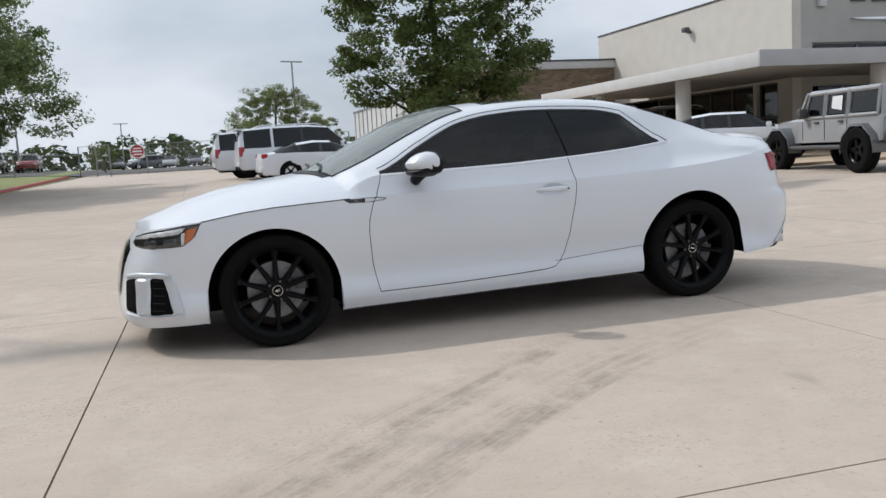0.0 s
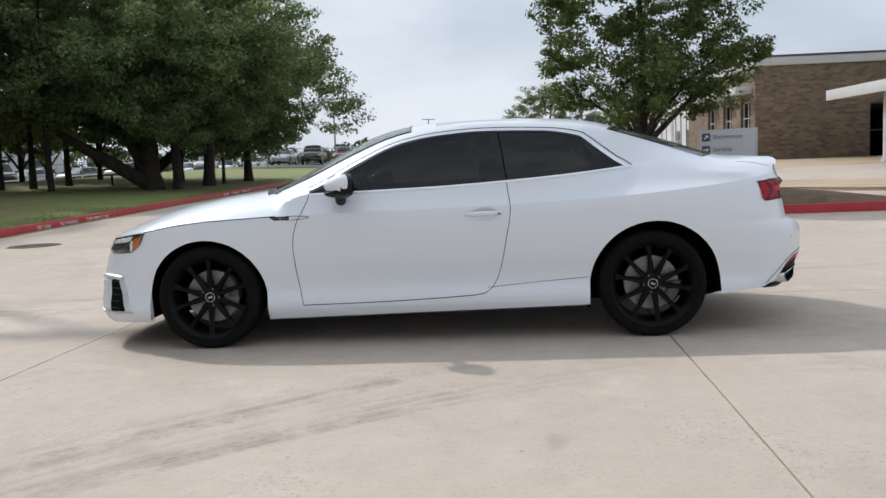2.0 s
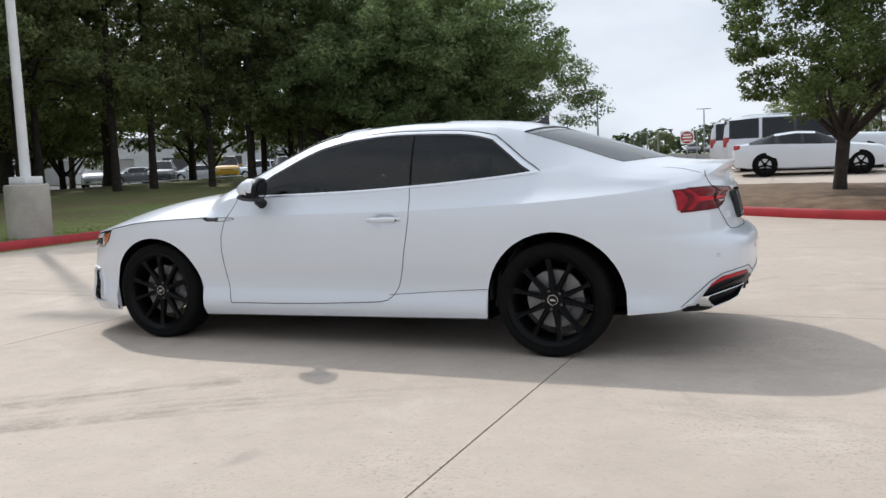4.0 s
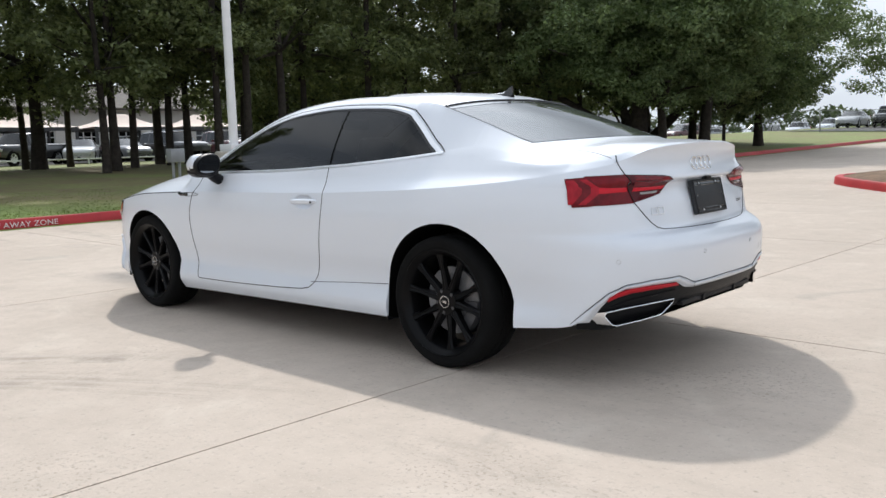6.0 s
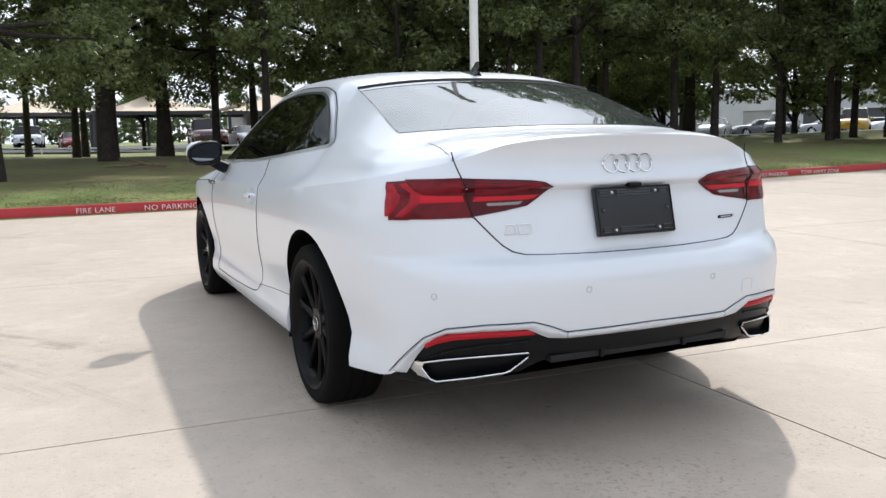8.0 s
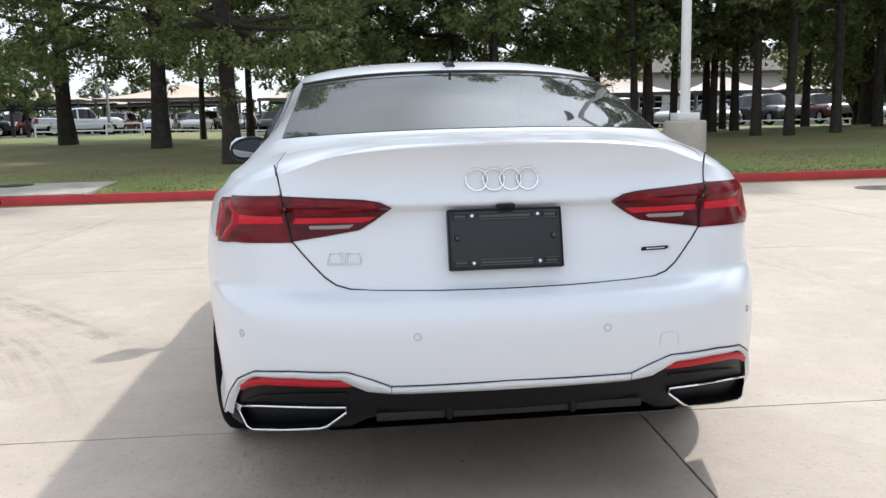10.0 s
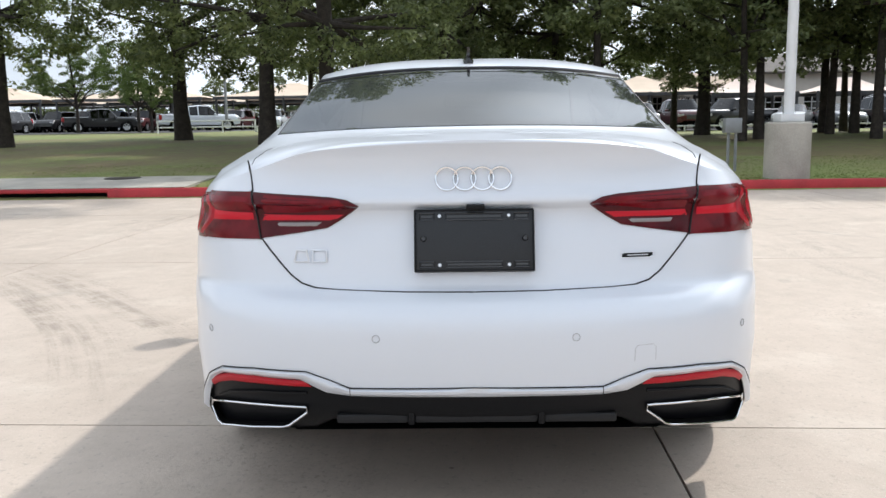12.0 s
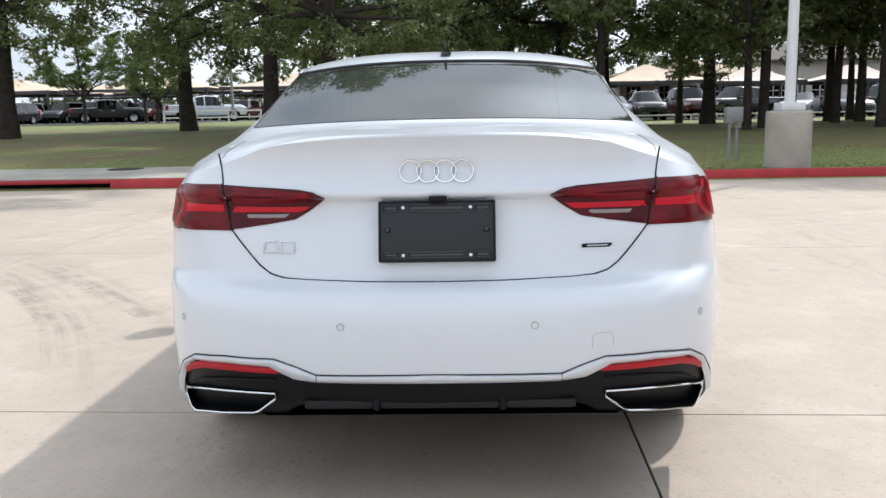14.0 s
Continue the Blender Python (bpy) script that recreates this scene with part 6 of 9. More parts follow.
def text_part(body, size, m, material, parent, name="lettering", extrude=0.002, align="LEFT", spread=1.0):
    cu = bpy.data.curves.new(name, "FONT")
    cu.body, cu.size, cu.extrude, cu.align_x, cu.space_character = body, size, extrude, align, spread
    tmp = bpy.data.objects.new("tmp", cu)
    scene.collection.objects.link(tmp)
    dg = bpy.context.evaluated_depsgraph_get()
    me = bpy.data.meshes.new_from_object(tmp.evaluated_get(dg))
    bpy.data.objects.remove(tmp)
    me.materials.clear()
    ob = link_mesh(name, me, material, parent)
    ob.matrix_local = m
    return ob


main_kerb = [o for o in scene.objects if o.name == "kerb"][0]
# writing on the kerb face, read from the yard
FACE = Matrix(((0, 0, -1, 0), (-1, 0, 0, 0), (0, 1, 0, 0), (0, 0, 0, 1)))
for y_off in (0.0, -12.4, -24.8):
    for words, y0, width in (("FIRE LANE", 1.62, 0.55), ("NO PARKING", 0.66, 0.80), ("TOW AWAY ZONE", -0.52, 1.16)):
        yy = y0 + y_off
        t = text_part(words, 0.112, Matrix.Identity(4), M["white_letters"], main_kerb, spread=1.05)
        wid = max(v.co.x for v in t.data.vertices)
        t.matrix_local = Matrix.Translation((KERB_X - 0.0035, yy, lot_z(KERB_X, yy) + 0.032)) @ FACE @ Matrix.Diagonal((width / wid, 1, 1, 1))

# storm drain under the kerb
drain = thing("storm_drain", "kerb inlet storm drain with a red-painted concrete lintel", "drain")
bm = bmesh.new()
box(bm, KERB_X, KERB_X + 0.45, 5.75, 9.0, 0.095, 0.15, 0.012)
part("lintel", bm, M["red"], drain)
bm = bmesh.new()
box(bm, KERB_X + 0.12, KERB_X + 0.5, 5.76, 8.99, -0.10, 0.09)
part("opening", bm, M["liner"], drain, "black drain opening")
bm = bmesh.new()
APRON_Z = [(KERB_X + 0.165, 0.158), (KERB_X + 0.7, 0.178), (KERB_X + 1.4, 0.205), (KERB_X + 2.1, 0.228)]
ends = [[(x, 4.55, z) for x, z in APRON_Z], [(x, 9.6, z) for x, z in APRON_Z]]
grid_faces(bm, [[(x, y, z - 0.12) for x, y, z in ends[0]], ends[0], ends[1], [(x, y, z - 0.12) for x, y, z in ends[1]]], flip=True)
part("apron", bm, M["kerb"], drain, "pale concrete apron")
bm = bmesh.new()
lathe(bm, [(0.0, 0.232), (0.10, 0.230), (0.30, 0.228), (0.33, 0.222), (0.34, 0.17)], axis="z", n=30, centre=(10.75, 6.22, 0))
part("lid", bm, M["iron"], drain, "dark iron manhole lid")
manhole = thing("manhole_cover", "round rusty manhole cover set in the concrete", "manhole", (7.15, -7.45, 0))
bm = bmesh.new()
lathe(bm, [(0.0, 0.006), (0.34, 0.006), (0.36, 0.009), (0.40, 0.009), (0.42, 0.001)], axis="z", n=36)
for k in range(6):
    a = k * math.pi / 3
    box(bm, 0.06, 0.30, -0.012, 0.012, 0.006, 0.010, 0, Matrix.Rotation(a, 4, "Z"))
part("cover", bm, M["iron"], manhole)

# planted island
ISL = [(-6.95, -7.85), (-6.2, -8.12), (-5.0, -8.55), (-3.7, -8.95), (-2.4, -9.75), (-1.2, -10.75), (0.1, -12.1), (1.1, -13.3), (1.55, -14.2), (1.45, -15.0), (0.9, -15.6), (-0.5, -16.3),
       (-2.4, -16.5), (-4.4, -15.8), (-6.2, -13.8), (-7.0, -11.6), (-7.3, -9.6), (-7.3, -8.35)]


def smooth_loop(pts, n=4):
    out = []
    m = len(pts)
    for i in range(m):
        p0, p1, p2, p3 = (Vector((*pts[(i + d) % m], 0)) for d in (-1, 0, 1, 2))
        for k in range(n):
            t = k / n
            out.append(0.5 * ((2 * p1) + (p2 - p0) * t + (2 * p0 - 5 * p1 + 4 * p2 - p3) * t * t + (3 * p1 - p0 - 3 * p2 + p3) * t ** 3))
    return [(p.x, p.y) for p in out]


isl = smooth_loop(ISL)
bm = bmesh.new()
rows = []
ni = len(isl)
for i, p in enumerate(isl):
    a, b = Vector(isl[i - 1]), Vector(isl[(i + 1) % ni])
    d = (b - a).normalized()
    nrm = Vector((d.y, -d.x)) * -1
    z0 = lot_z(*p)
    rows.append([(p[0] + nrm.x * o * -1 * -1, p[1] + nrm.y * o, z0 + h) for o, h in ((0.0, -0.04), (0.0, 0.0), (-0.012, 0.12), (-0.035, 0.15), (-0.16, 0.15), (-0.17, 0.06))])
grid_faces(bm, rows, close_v=True)
bmesh.ops.recalc_face_normals(bm, faces=bm.faces)
tagged(part("island_kerb", bm, M["red"]), "red-painted kerb round the planted island", "kerb", kind="structure")
bm = bmesh.new()
cen = Vector((-3.0, -12.2))
rings = []
for f, h in ((0.985, 0.10), (0.9, 0.20), (0.7, 0.29), (0.4, 0.34), (0.12, 0.35)):
    rings.append([(cen.x + (x - cen.x) * f, cen.y + (y - cen.y) * f, lot_z(x, y) * f + lot_z(*cen) * (1 - f) + h + 0.02 * noise.noise((x * 2, y * 2, f * 7))) for x, y in isl])
vr = grid_faces(bm, rings, close_u=True)
bm.faces.new(vr[-1])
bmesh.ops.recalc_face_normals(bm, faces=bm.faces)
tagged(part("island_soil", bm, M["mulch"]), "bare brown soil in the kerbed island", "soil", kind="structure")

# direction sign
sx0, sy0, sx1, sy1 = -4.28, -9.72, -5.16, -9.26
sdir = Vector((sx1 - sx0, sy1 - sy0, 0)).normalized()
sign = thing("direction_sign", "grey monolith direction sign with dark arrow tiles", "sign", ((sx0 + sx1) / 2, (sy0 + sy1) / 2, 0.20), math.degrees(math.atan2(sdir.y, sdir.x)))
bm = bmesh.new()
box(bm, -0.475, 0.475, -0.11, 0.11, -0.05, 0.44, 0.006)
part("plinth", bm, M["sign_grey"], sign)
bm = bmesh.new()
box(bm, -0.49, 0.49, -0.115, 0.115, 0.452, 1.30, 0.008)
panel = part("panel", bm, M["sign_grey"], sign)
# its face looks towards local -y when the sign runs from left to right as seen
face_s = -1 if (Vector((-sdir.y, sdir.x)).dot(Vector((1.5, 15)))) < 0 else 1
for k, (word, up) in enumerate((("Showroom", True), ("Service", False), ("Parts", False))):
    zc = 1.165 - 0.225 * k
    bm = bmesh.new()
    yf = 0.117 * face_s
    xa = 0.36 * (1 if face_s > 0 else -1)
    sg = -1 if face_s > 0 else 1
    box(bm, xa - 0.072, xa + 0.072, min(yf, yf + 0.004 * face_s), max(yf, yf + 0.004 * face_s), zc - 0.072, zc + 0.072, 0.001)
    tile = part("arrow_tile", bm, M["sign_dark"], panel, "dark blue tile")
    bm = bmesh.new()
    rot = Matrix.Translation((xa, yf + 0.005 * face_s, zc)) @ Matrix.Rotation(radians(-45 * sg if up else 0), 4, "Y")
    box(bm, -0.045, 0.045, -0.001, 0.001, -0.008, 0.008, 0, rot)
    for q in (1, -1):
        box(bm, -0.036, 0.004, -0.001, 0.001, -0.008, 0.008, 0, rot @ Matrix.Translation((0.040 * sg, 0, 0)) @ Matrix.Rotation(radians(40 * q) + (0 if sg > 0 else math.pi), 4, "Y"))
    part("arrow", bm, M["white_metal"], tile, "white arrow")
    m = Matrix.Translation((xa + 0.12 * sg, yf + 0.003 * face_s, zc - 0.035)) @ Matrix(((sg, 0, 0, 0), (0, 0, face_s, 0), (0, 1, 0, 0), (0, 0, 0, 1)))
    text_part(word, 0.115, m, M["sign_text"], panel)

# tall light pole on a concrete block, and the meter box
pole = thing("light_pole", "tall white steel light pole on a round concrete footing", "light pole", (9.48, -5.29, turf_z(9.48, -5.29)))
bm = bmesh.new()
lathe(bm, [(0.0, 0.90), (0.33, 0.90), (0.352, 0.885), (0.36, 0.86), (0.36, -0.15)], axis="z", n=40)
part("footing", bm, M["kerb"], pole, "stained round concrete footing")
bm = bmesh.new()
box(bm, -0.19, 0.19, -0.19, 0.19, 0.90, 1.03, 0.015)
part("base_cover", bm, M["white_metal"], pole)
bm = bmesh.new()
tube(bm, [(0, 0, 1.03), (0, 0, 9.0)], [0.085, 0.065], n=16)
part("mast", bm, M["white_metal"], pole)
bm = bmesh.new()
box(bm, -0.9, 0.9, -0.14, 0.14, 8.95, 9.08, 0.03)
part("lamp_head", bm, M["white_metal"], pole)
meter = thing("meter_box", "small grey electric box on two posts in the grass", "electric box", (10.65, -4.75, turf_z(10.65, -4.75)))
bm = bmesh.new()
box(bm, -0.10, 0.10, -0.145, 0.145, 0.68, 0.94, 0.012)
part("cabinet", bm, M["grey_metal"], meter)
for y in (-0.07, 0.06):
    bm = bmesh.new()
    tube(bm, [(0, y, -0.1), (0, y, 0.69)], 0.028, n=10)
    part("post", bm, M["grey_metal"], meter)


# ---------------------------------------------------------------- trees
def unit_rows(v):
    return v / (np.linalg.norm(v, axis=1, keepdims=True) + 1e-9)


def leaf_cloud(rng, blobs, per, size, flat=0.6):
    """Small pointed leaves round cluster centres (x, y, z, radius), most of them turned towards the sky."""
    b = np.repeat(np.array(blobs), per, axis=0)
    n = len(b)
    d = unit_rows(rng.normal(size=(n, 3)))
    r = b[:, 3] * rng.uniform(0.1, 1.0, n) ** 0.5
    c = b[:, :3] + d * r[:, None] * np.array((1, 1, flat))
    nrm = unit_rows(d * 0.6 + rng.normal(size=(n, 3)) * 0.55 + np.array((0, 0, 0.75)))
    u = unit_rows(np.cross(nrm, rng.normal(size=(n, 3))))
    w = np.cross(nrm, u)
    s = (size * rng.uniform(0.6, 1.4, n))[:, None]
    vs = np.stack((c + u * s, c - u * s * 0.6 + w * s * 0.6, c - u * s * 0.6 - w * s * 0.6), axis=1).reshape(-1, 3)
    return vs, np.arange(3 * n).reshape(-1, 3)


def leaf_mesh(name, vs, fs):
    me = bpy.data.meshes.new(name)
    me.from_pydata(vs.tolist(), [], fs.tolist())
    return me


def crown_boughs(rng, rx, ry, z0, z1, count, bough_r, lump, sag=0.0):
    """Centres and radii of the leafy boughs that make up a crown: most near its outline, some within."""
    zc, rz = (z0 + z1) / 2, (z1 - z0) / 2
    ph = rng.uniform(0, 6.28, 3)
    out = []
    for k in range(count):
        h = -0.82 + 1.80 * (k + 0.5) / count
        a = 2.39996 * k + rng.uniform(-0.45, 0.45)
        ring = math.sqrt(max(0.0, 1 - min(1.0, abs(h)) ** 2.4))
        q = (rng.uniform(0.70, 1.0) if k % 4 else rng.uniform(0.15, 0.55)) * (1 + lump * math.sin(3 * a + ph[0] + 2 * h) * math.cos(2 * a + ph[1]))
        out.append((rx * ring * q * math.cos(a), ry * ring * q * math.sin(a), zc + rz * h * 0.92 + rng.uniform(-0.06, 0.06) * rz - sag * (ring * q) ** 2, bough_r * rng.uniform(0.72, 1.28)))
    return out


def wood_bm(points, radii, n=9, rough=0.06, seed=0):
    bm = bmesh.new()
    vr = tube(bm, points, radii, n=n)
    for row in vr:
        for v in row:
            k = noise.noise(v.co * 2.3 + Vector((seed, 0, 0)))
            v.co += Vector((v.co.x - points[0][0], v.co.y - points[0][1], 0)).normalized() * k * rough * radii[0] * 3
    return bm


def make_tree(seed, height, trunk_r, z0, rx, ry, boughs=22, sub=12, per=90, bough_r=1.15, leaf=0.085, material="leaf", lean=(0, 0), limbs=6, fork=0.35, name="tree", label="", lump=0.22, flat=0.62, sag=0.0, low_limbs=()):
    rng = np.random.default_rng(seed + 99)
    t = thing(name, label or "mature tree with a dark trunk and dense green leaves", "tree")
    big = [(x + lean[0] * 0.8, y + lean[1] * 0.8, z, r) for x, y, z, r in crown_boughs(rng, rx, ry, z0, height, boughs, bough_r, lump, sag)]
    clumps = []
    for x, y, z, r in big:
        d = unit_rows(rng.normal(size=(sub, 3))) * (rng.uniform(0.2, 1.0, (sub, 1)) ** 0.5) * r
        clumps += [(x + p[0], y + p[1], z + p[2] * flat, r * rng.uniform(0.30, 0.50)) for p in d]
    link_mesh("crown", leaf_mesh("crown", *leaf_cloud(rng, clumps, per, leaf)), M[material], t, "dense green leaves")
    top = height * 0.86
    pts, rad = [], []
    for k in range(10):
        q = k / 9
        pts.append((lean[0] * q ** 1.1 + 0.16 * math.sin(seed + 4 * q) * q, lean[1] * q ** 1.1 + 0.16 * math.cos(seed * 2 + 4 * q) * q, -0.25 + (top + 0.25) * q))
        rad.append(trunk_r * (1.25 if k == 0 else 1.0) * (1 - 0.80 * q) + 0.012)
    part("trunk", wood_bm(pts, rad, 11, seed=seed), M["bark"], t, "rough dark bark")
    ends = sorted(big, key=lambda b: b[2] - 0.35 * math.hypot(b[0], b[1]))[:limbs]
    for k, b in enumerate(ends):
        i = max(1, min(7, int(9 * min(0.8, max(fork, (b[2] - 0.30 * math.hypot(b[0], b[1])) / top - 0.05)))))
        base, end = Vector(pts[i]), Vector((b[0], b[1], b[2] + 0.1 * b[3]))
        mid = base.lerp(end, 0.5) + Vector((rng.uniform(-0.12, 0.12), rng.uniform(-0.12, 0.12), rng.uniform(-0.02, 0.14))) * (end - base).length
        r = rad[i] * rng.uniform(0.48, 0.68)
        part("limb", wood_bm([base, base.lerp(mid, 0.5), mid, mid.lerp(end, 0.55), end], [r, r * 0.8, r * 0.6, r * 0.42, r * 0.15], 7, seed=seed + k), M["bark"], t)
    for dx, dy, dz, r in low_limbs:
        ways = [Vector((dx * q, dy * q, 0.15 + dz * q ** 1.25 + 0.25 * math.sin(6 * q) * q)) for q in (0, 0.15, 0.35, 0.55, 0.78, 1.0)]
        part("limb", wood_bm(ways, [r * 1.25, r, r * 0.9, r * 0.75, r * 0.5, r * 0.2], 10, seed=seed), M["bark"], t, "low leaning limb")
    return t


def put_tree(proto, x, y, turn=0, s=1.0, z=None):
    return copy_thing(proto, pose(x, y, (turf_z(x, y) if z is None else z), 0, 0, turn) @ Matrix.Scale(s, 4))


def place(ob, x, y, turn=0, s=1.0, z=None):
    ob.matrix_basis = pose(x, y, (turf_z(x, y) if z is None else z), 0, 0, turn) @ Matrix.Scale(s, 4)
    return ob


GROVE = "trees of the grove behind the kerb"
tall_a = tagged(make_tree(11, 13.6, 0.140, 1.3, 3.0, 2.9, 22, 12, 70, name="tree", label="tall slender grove tree with a high dark crown"), group=GROVE)
tall_b = tagged(make_tree(23, 13.8, 0.155, 1.5, 2.9, 3.1, 21, 12, 70, name="tree", label="tall slender grove tree with a high dark crown"), group=GROVE)
tall_c = tagged(make_tree(37, 9.6, 0.110, 1.1, 2.5, 2.4, 17, 11, 64, 0.95, name="tree", label="slim grove tree with ragged green foliage"), group=GROVE)
tall_d = tagged(make_tree(51, 14.2, 0.27, 0.7, 4.2, 4.0, 34, 12, 84, 1.2, name="tree", label="stout grove tree with a broad dark crown", limbs=9), group=GROVE)
PROTO = {"a": tall_a, "b": tall_b, "c": tall_c, "d": tall_d}
FIRST = {"a": (20.6, -3.9, 20, 1.0), "b": (30.4, 4.4, 0, 1.0), "c": (20.3, -8.1, 60, 1.0), "d": (22.4, 6.2, 0, 1.0)}
for k, (x, y, tn, sc) in FIRST.items():
    place(PROTO[k], x, y, tn, sc)
for k, x, y, tn, sc in (
        ("d", 14.9, 3.05, 200, 0.78), ("d", 27.0, 10.4, 120, 1.05), ("d", 22.8, 14.95, 40, 1.05), ("c", 34.2, 6.9, 240, 1.1), ("d", 22.0, 0.5, 80, 0.9), ("d", 25.5, -1.5, 210, 0.95),
        ("b", 28.6, -5.2, 300, 0.95), ("a", 21.3, -8.9, 140, 1.0), ("d", 26.6, -8.7, 250, 0.9), ("c", 22.6, -10.2, 160, 1.05),
        ("a", 19.8, -11.7, 280, 1.0), ("b", 19.2, -12.4, 20, 0.95), ("b", 19.6, -14.1, 75, 1.0), ("c", 22.9, -11.7, 210, 1.1), ("a", 23.2, -12.6, 100, 1.0), ("c", 24.2, -15.7, 210, 1.15), ("a", 22.0, -17.0, 100, 1.05),
        ("b", 20.0, -18.6, 230, 1.0), ("a", 19.7, -20.2, 310, 1.0), ("c", 18.3, -21.9, 50, 1.05), ("a", 17.9, -24.0, 190, 0.95), ("b", 18.7, -25.2, 15, 1.0), ("c", 16.2, -25.2, 260, 0.95),
        ("c", 18.9, -26.4, 130, 1.1), ("a", 18.0, -27.2, 340, 0.9), ("b", 18.0, -30.1, 65, 0.9), ("d", 26.5, -19.5, 170, 1.0), ("d", 25.0, -23.5, 220, 1.0),
        ("a", 24.5, -28.5, 300, 1.05), ("c", 36.0, 3.0, 240, 1.2), ("d", 24.0, 21.0, 140, 1.0),
        ("c", 30.0, -9.6, 30, 1.1), ("b", 24.1, -12.0, 160, 0.95), ("c", 31.0, -5.8, 10, 1.1), ("a", 33.5, 0.8, 120, 1.0), ("a", 34.0, -9.5, 310, 1.0), ("c", 24.0, 0.2, 250, 1.1), ("b", 25.4, -3.2, 60, 0.95),
        ("a", 29.2, 1.2, 15, 0.95), ("b", 36.0, -14.0, 80, 1.0), ("a", 30.5, -15.5, 200, 1.0)):
    put_tree(PROTO[k], x, y, tn, sc)

OAKS = "oaks beside the driveway"
oak_a = tagged(make_tree(71, 8.8, 0.34, 2.0, 5.2, 5.0, 46, 14, 110, 1.30, 0.078, "leaf_oak", name="oak_tree", label="broad spreading oak with a low leaning limb beside the driveway", lean=(0.6, -0.6), limbs=10, sag=0.5,
                         low_limbs=((4.6, 0.6, 3.3, 0.27), (2.2, -1.2, 3.6, 0.20))), group=OAKS)
oak_b = tagged(make_tree(83, 8.7, 0.25, 2.0, 4.8, 4.9, 44, 14, 110, 1.25, 0.078, "leaf_oak", name="oak_tree", label="broad dark green oak beside the driveway", lean=(-0.4, -0.6), limbs=9, sag=0.5), group=OAKS)
place(oak_a, 12.5, -26.0, 0)
place(oak_b, 11.5, -29.4, 0)
place(tagged(make_tree(97, 6.9, 0.22, 1.1, 4.7, 4.7, 44, 14, 110, 1.25, 0.078, "leaf_oak", name="oak_tree", label="low domed dark green oak beside the driveway", lean=(0.3, -0.3), limbs=9, sag=0.7), group=OAKS), 11.2, -34.4, 0)
put_tree(oak_b, 11.6, -26.05, 215, 0.75)
put_tree(oak_a, 15.0, -30.8, 150, 0.92)
put_tree(tall_c, 11.4, -31.1, 100, 0.62)
put_tree(oak_b, 15.2, -36.0, 30, 0.85)

place(make_tree(104, 6.4, 0.115, 1.1, 2.15, 2.15, 58, 12, 100, 0.66, 0.044, "leaf_bright", name="young_tree", label="young round-crowned green tree on the island", limbs=12, fork=0.30, lump=0.10, flat=0.65, lean=(-0.10, 0.0)), -3.48, -11.35, 0, 1.0, 0.2)
back_tree = place(make_tree(113, 6.6, 0.16, 1.0, 3.3, 3.1, 34, 12, 75, 1.0, 0.075, "leaf", name="tree", label="bushy green tree behind the parked white cars", limbs=6, fork=0.2), -4.3, -46.0, 0, 0.74, lot_z(-5, -46))
put_tree(back_tree, -7.9, -52.0, 80, 0.66, lot_z(-9, -52))
put_tree(back_tree, 7.2, -70.0, 30, 0.45, lot_z(7, -70))
small_tree = place(make_tree(127, 6.4, 0.12, 2.0, 2.5, 2.5, 34, 11, 75, 0.70, 0.058, "leaf_bright", name="tree", label="small bright green tree beside the far car park", limbs=8, fork=0.25), 58.0, 28.5, 0, 1.12)
put_tree(small_tree, 56.0, 23.1, 120, 0.9)
put_tree(small_tree, 50.0, 20.0, 200, 0.7)
screen_tree = place(tagged(make_tree(139, 8.6, 0.15, 0.9, 3.3, 3.3, 24, 10, 50, 1.25, 0.14, "leaf", name="tree", label="low-branched dark green tree deep in the grove", limbs=6, fork=0.2), group=GROVE), 33.0, -23.5, 0, 1.0)
for x, y, tn, sc in ((30.5, -24.5, 40, 1.0), (33.5, -29.0, 90, 1.1), (28.0, -33.0, 150, 1.0), (36.0, -25.0, 200, 1.0), (38.0, -34.0, 250, 1.15), (31.0, -38.5, 300, 1.0), (24.0, -37.0, 20, 0.9),
                     (25.5, -42.5, 110, 1.0), (20.5, -38.5, 170, 0.9)):
    put_tree(screen_tree, x, y, tn, sc)
put_tree(small_tree, 62.0, -4.0, 40, 1.0)
put_tree(small_tree, 66.0, -14.0, 290, 0.9)
put_tree(small_tree, 56.0, -44.0, 100, 1.0)

# trees behind the far shade roofs
for k in range(11):
    put_tree(screen_tree, 108 + 5 * math.sin(k * 2.1), 66 - 8.2 * k, 37 * k, 0.75 + 0.12 * math.sin(k * 1.7))

# unseen trees added behind the camera, only to be mirrored in the side windows
for x, y, tn, sc in ((-14.0, 46.0, 10, 1.0), (-6.5, 49.0, 90, 1.1), (2.5, 44.0, 200, 0.9), (13.0, 50.0, 300, 1.1), (22.0, 46.0, 45, 1.0), (-24.0, 50.0, 150, 1.1)):
    put_tree(screen_tree, x, y, tn, sc, 0.0)

